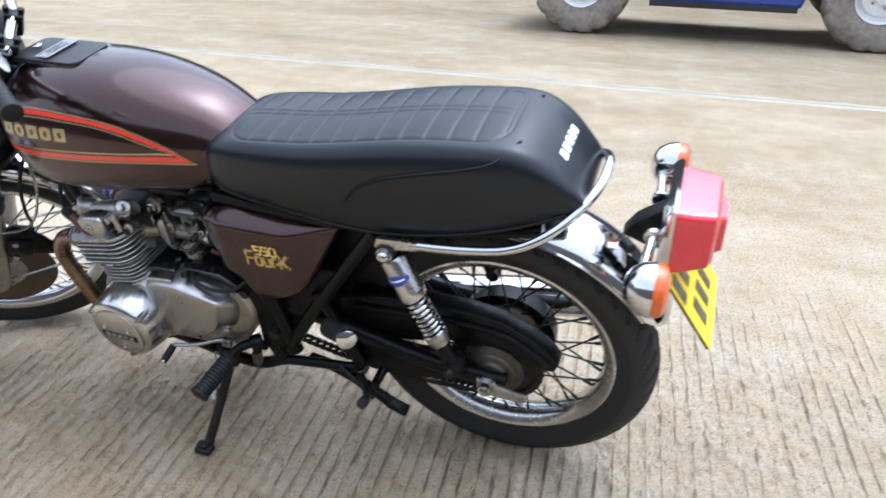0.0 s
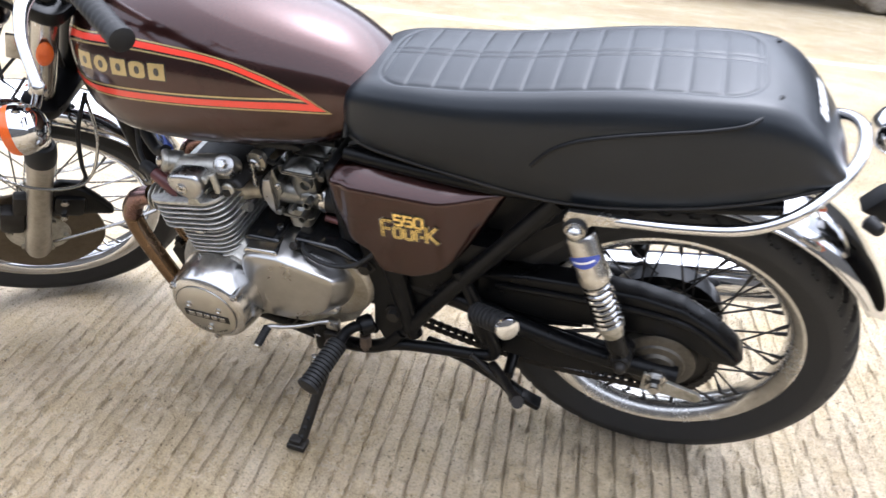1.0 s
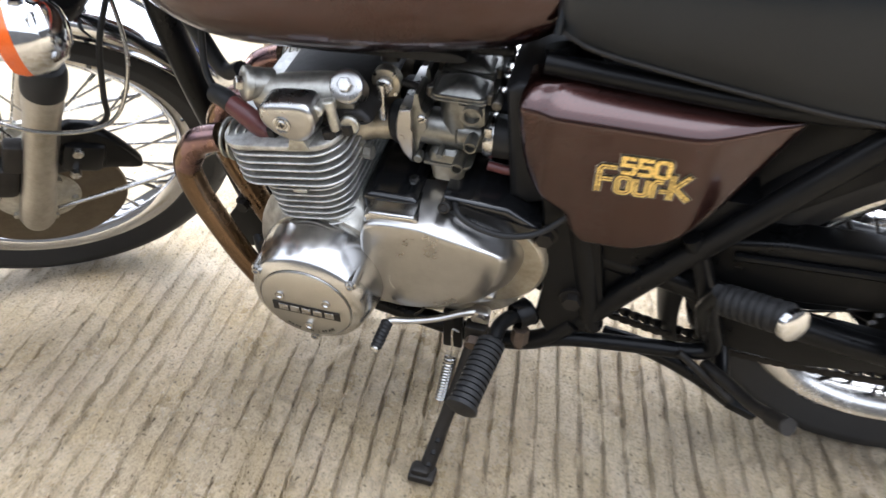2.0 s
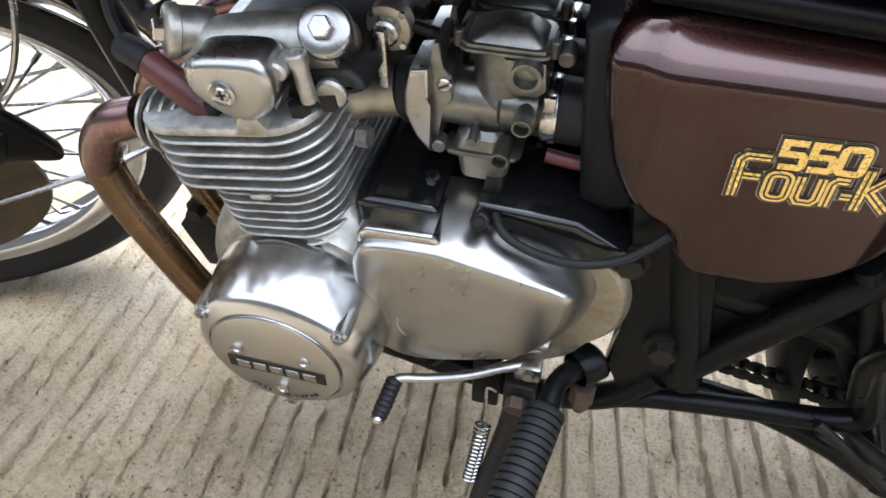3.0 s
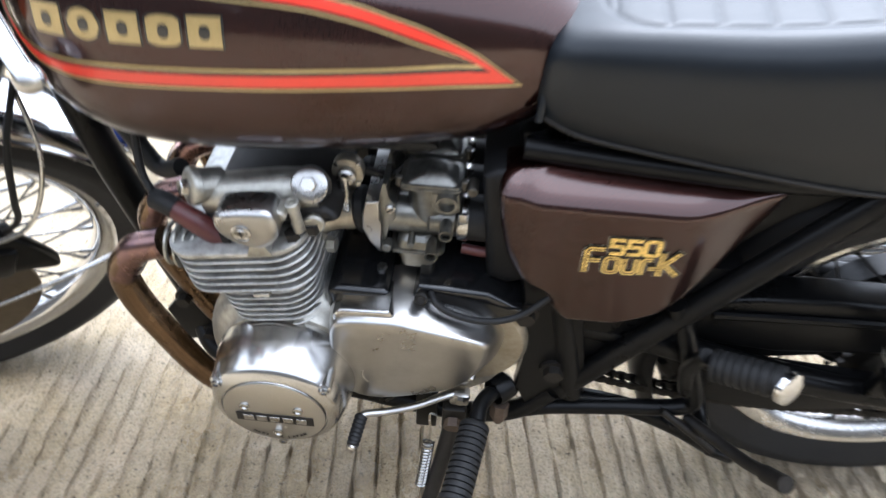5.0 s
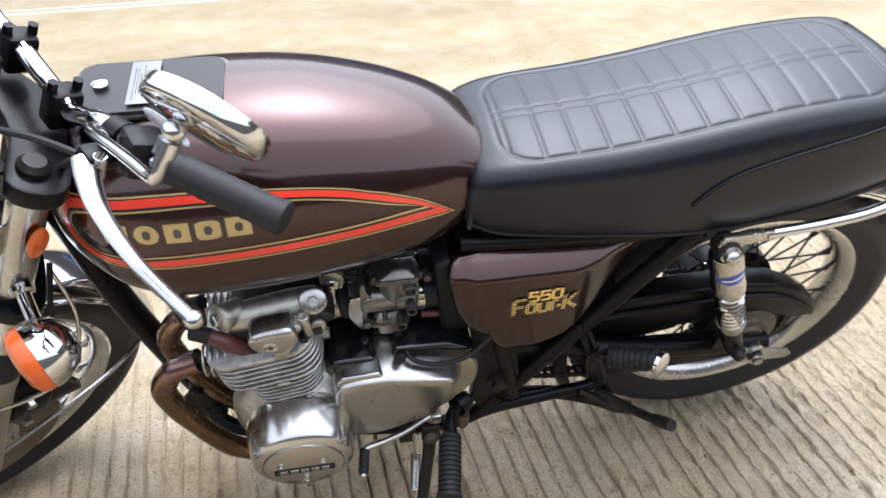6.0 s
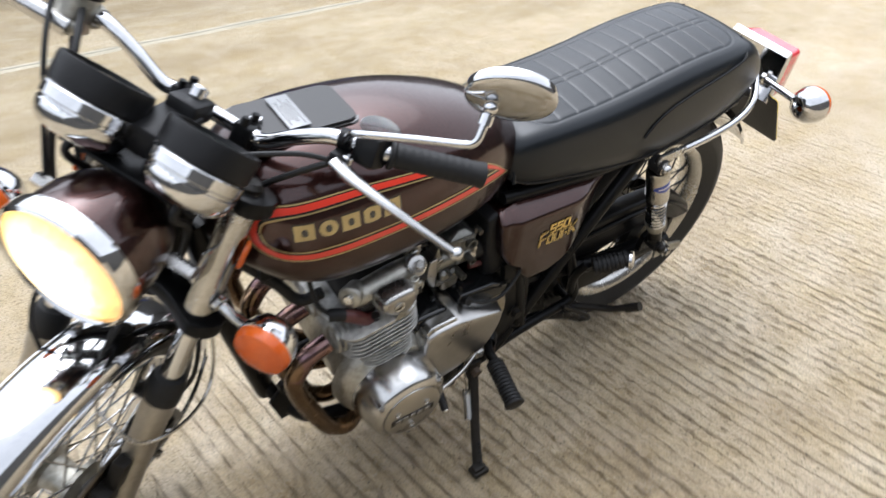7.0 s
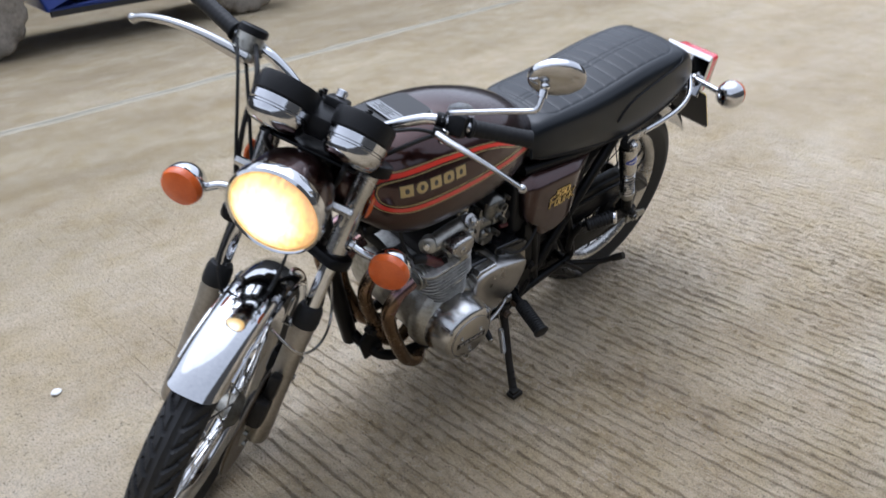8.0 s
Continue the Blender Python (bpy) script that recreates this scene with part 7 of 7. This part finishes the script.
ids = np.arange(nu * nv).reshape(nu, nv)
quads = np.stack([ids[:-1, :-1], ids[1:, :-1], ids[1:, 1:], ids[:-1, 1:]], -1).reshape(-1, 4)
me = bpy.data.meshes.new("ground")
me.vertices.add(len(co))
me.vertices.foreach_set("co", co.astype(np.float32).ravel())
me.loops.add(quads.size)
me.loops.foreach_set("vertex_index", quads.ravel().astype(np.int32))
me.polygons.add(len(quads))
me.polygons.foreach_set("loop_start", np.arange(0, quads.size, 4, dtype=np.int32))
me.polygons.foreach_set("loop_total", np.full(len(quads), 4, dtype=np.int32))
me.polygons.foreach_set("use_smooth", np.ones(len(quads), dtype=bool))
me.update(calc_edges=True)
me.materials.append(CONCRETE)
ground = tagged(new("ground", me), "damp beige tamped concrete yard with straight ribs", "ground", kind="structure")

# joint across the slab: an algae-stained strip with a pale sealed line along it
def joint_strip(name, half, lift, material, label):
    bm = bmesh.new()
    rows = []
    for i in range(161):
        x = -6.0 + 11.0 * i / 160
        y = 3.08 + 0.03 * (x + 0.8) + 0.012 * noise.noise(Vector((x * 3, 0, 0)))
        f = min(max(y - 3.15, 0), 4.5)
        z = -0.085 * f * min(f / 0.5, 1) + lift
        w = half * (1 + 0.5 * noise.noise(Vector((x * 5, 4, 0))))
        rows.append([Vector((x, y - w, z - 0.006)), Vector((x, y - w * 0.6, z)), Vector((x, y + w * 0.6, z)), Vector((x, y + w, z - 0.006))])
    loft(bm, rows, caps=False, closed=False)
    return tagged(part(name, bm, material, None), label, "joint", kind="structure")


joint_strip("joint_edge", 0.060, 0.0025, ALGAEMAT, "greenish algae-stained edge of the concrete slab")
joint_strip("expansion_joint", 0.009, 0.0045, JOINTMAT, "pale weathered joint line across the concrete slab")

# unseen made-up walls that block low sky and darken ground and reflections
def sky_block_wall(name, p, q, h, material, label):
    bm = bmesh.new()
    a, b = Vector(p), Vector(q)
    d = (b - a).normalized()
    n = Vector((-d.y, d.x, 0)) * 0.12
    loft(bm, [[v + o + Vector((0, 0, z)) for o, z in ((n, -0.5), (n, h), (-n, h), (-n, -0.5))] for v in (a, b)])
    return tagged(part(name, bm, material, None, label), label, "wall", kind="structure")


sky_block_wall("sky_block_south", (-9, -4.0, 0), (9, -4.0, 0), 2.5, WALLMAT, "unseen added dark grey wall behind the viewer that blocks sky light")
sky_block_wall("sky_block_east", (9, -3.8, 0), (11, 10.5, 0), 3.6, WALLMAT, "unseen added dark grey wall that blocks low sky light")
sky_block_wall("sky_block_west", (-9, -3.8, 0), (-12, 10.5, 0), 3.0, WALLMAT, "unseen added dark grey wall that blocks low sky light")
sky_block_wall("sky_block_north", (-12, 10.5, 0), (11, 10.5, 0), 4.6, WALLMAT, "unseen added dark grey wall that blocks low sky light")

# loose white stone near the front wheel
bm = bmesh.new()
bmesh.ops.create_icosphere(bm, subdivisions=2, radius=0.016)
for v in bm.verts:
    v.co = Vector((v.co.x * 1.2, v.co.y * 0.9, v.co.z * 0.6)) * (0.85 + 0.3 * noise.noise(v.co * 60))
stone = part("stone", bm, WHITE, None, "", pose(-1.62, 0.63, 0.006, 0, 0, 30))
tagged(stone, "small pale loose stone lying on the concrete", "stone")


# ---- parked blue off-road vehicle ----
car = new("off_road_vehicle")
car.matrix_basis = pose(0.40, 5.55, -0.204, 0, 0, 1)
tagged(car, "blue off-road vehicle with muddy tyres and white steel wheels, parked", "vehicle")
WB = 1.205


def car_wheel(x, y, out):
    bm = bmesh.new()
    prof = [(0.215, -0.10), (0.28, -0.122), (0.37, -0.130), (0.415, -0.120), (0.438, -0.09), (0.445, -0.045), (0.445, 0.045), (0.438, 0.09), (0.415, 0.120), (0.37, 0.130), (0.28, 0.122), (0.215, 0.10)]
    rings = lathe(bm, prof, (0, 0, 0), (0, 1, 0), 96)
    for i, ring in enumerate(rings):
        for j in (3, 4, 5, 6, 7, 8):
            if (i + (3 if j > 5 else 0)) % 6 < 2:
                ring[j].co = ring[j].co * 0.965
    t = part("wheel", bm, MUDDY, car, "mud-caked chunky tyre", Matrix.Translation((x, y, 0.443)))
    bm = bmesh.new()
    lathe(bm, [(0.21, -0.092 * out), (0.205, -0.088 * out), (0.195, -0.03 * out), (0.17, -0.02 * out), (0.15, -0.05 * out), (0.10, -0.055 * out), (0.06, -0.045 * out), (0.055, -0.07 * out), (1e-5, -0.075 * out)], (0, 0, 0), (0, 1, 0), 48)
    part("rim", bm, WHEELWHITE, t, "white steel rim")
    bm = bmesh.new()
    for i in range(5):
        a = radians(72 * i)
        hexhead(bm, (0.085 * math.cos(a), -0.05 * out, 0.085 * math.sin(a)), (0.085 * math.cos(a), -0.072 * out, 0.085 * math.sin(a)), 0.014)
    part("wheel_nut", bm, OLDCHROME, t)


for x in (-WB, WB):
    car_wheel(x, 0.0, 1)
    car_wheel(x, 1.35, -1)


def car_shell(name, outline, y0, y1, material, edge, label=""):
    bm = bmesh.new()
    prism(bm, outline, y0, y1, edge, 3)
    return part(name, bm, material, car, label)


def arch(cx, r, a0=180, a1=0, n=12, z=0.44):
    return [(cx + r * math.cos(radians(a0 + (a1 - a0) * i / n)), z + r * math.sin(radians(a0 + (a1 - a0) * i / n))) for i in range(n + 1)]


lower = [(-1.72, 0.56), (-1.70, 0.98), (-0.62, 1.02), (1.72, 1.02), (1.76, 0.55), (1.56, 0.52)] + arch(WB, 0.53, 20, 160) + [(0.62, 0.32), (-0.62, 0.32)] + arch(-WB, 0.53, 20, 160) + [(-1.56, 0.52)]
body = car_shell("body", lower, -0.08, 1.43, CARBLUE, 0.03, "blue painted body tub")
cabin = [(-0.60, 1.02), (-0.36, 1.62), (1.62, 1.66), (1.72, 1.02)]
car_shell("cabin", cabin, -0.02, 1.37, CARBLUE, 0.05, "blue painted cabin")
for x0, x1, sl in ((-0.42, 0.30, 0.2), (0.42, 1.0, 0.0), (1.08, 1.58, 0.0)):
    car_shell("window", [(x0, 1.10), (x0 + sl, 1.52), (x1, 1.54), (x1, 1.10)], -0.024, -0.016, GLASSDARK, 0.002)
car_shell("sill", [(-0.60, 0.28), (-0.60, 0.33), (0.60, 0.33), (0.60, 0.28)], -0.075, -0.03, CHASSIS, 0.008, "dark rusty sill")
car_shell("chassis_rail", [(-1.7, 0.40), (-1.7, 0.52), (1.7, 0.52), (1.7, 0.40)], 0.28, 0.36, CHASSIS, 0.01)
car_shell("chassis_rail", [(-1.7, 0.40), (-1.7, 0.52), (1.7, 0.52), (1.7, 0.40)], 0.99, 1.07, CHASSIS, 0.01)
car_shell("bumper", [(-1.84, 0.50), (-1.84, 0.62), (-1.72, 0.62), (-1.72, 0.50)], 0.0, 1.35, CHASSIS, 0.015, "dark steel bumper")
car_shell("bumper", [(1.76, 0.50), (1.76, 0.60), (1.86, 0.60), (1.86, 0.50)], 0.0, 1.35, CHASSIS, 0.015, "dark steel bumper")
for x in (-WB, WB):
    bm = bmesh.new()
    cyl(bm, (x, 0.1, 0.443), (x, 1.25, 0.443), 0.045, n=16)
    bmesh.ops.create_uvsphere(bm, u_segments=16, v_segments=10, radius=0.12, matrix=Matrix.Translation((x, 0.8, 0.443)))
    part("axle", bm, CHASSIS, car, "muddy dark axle")
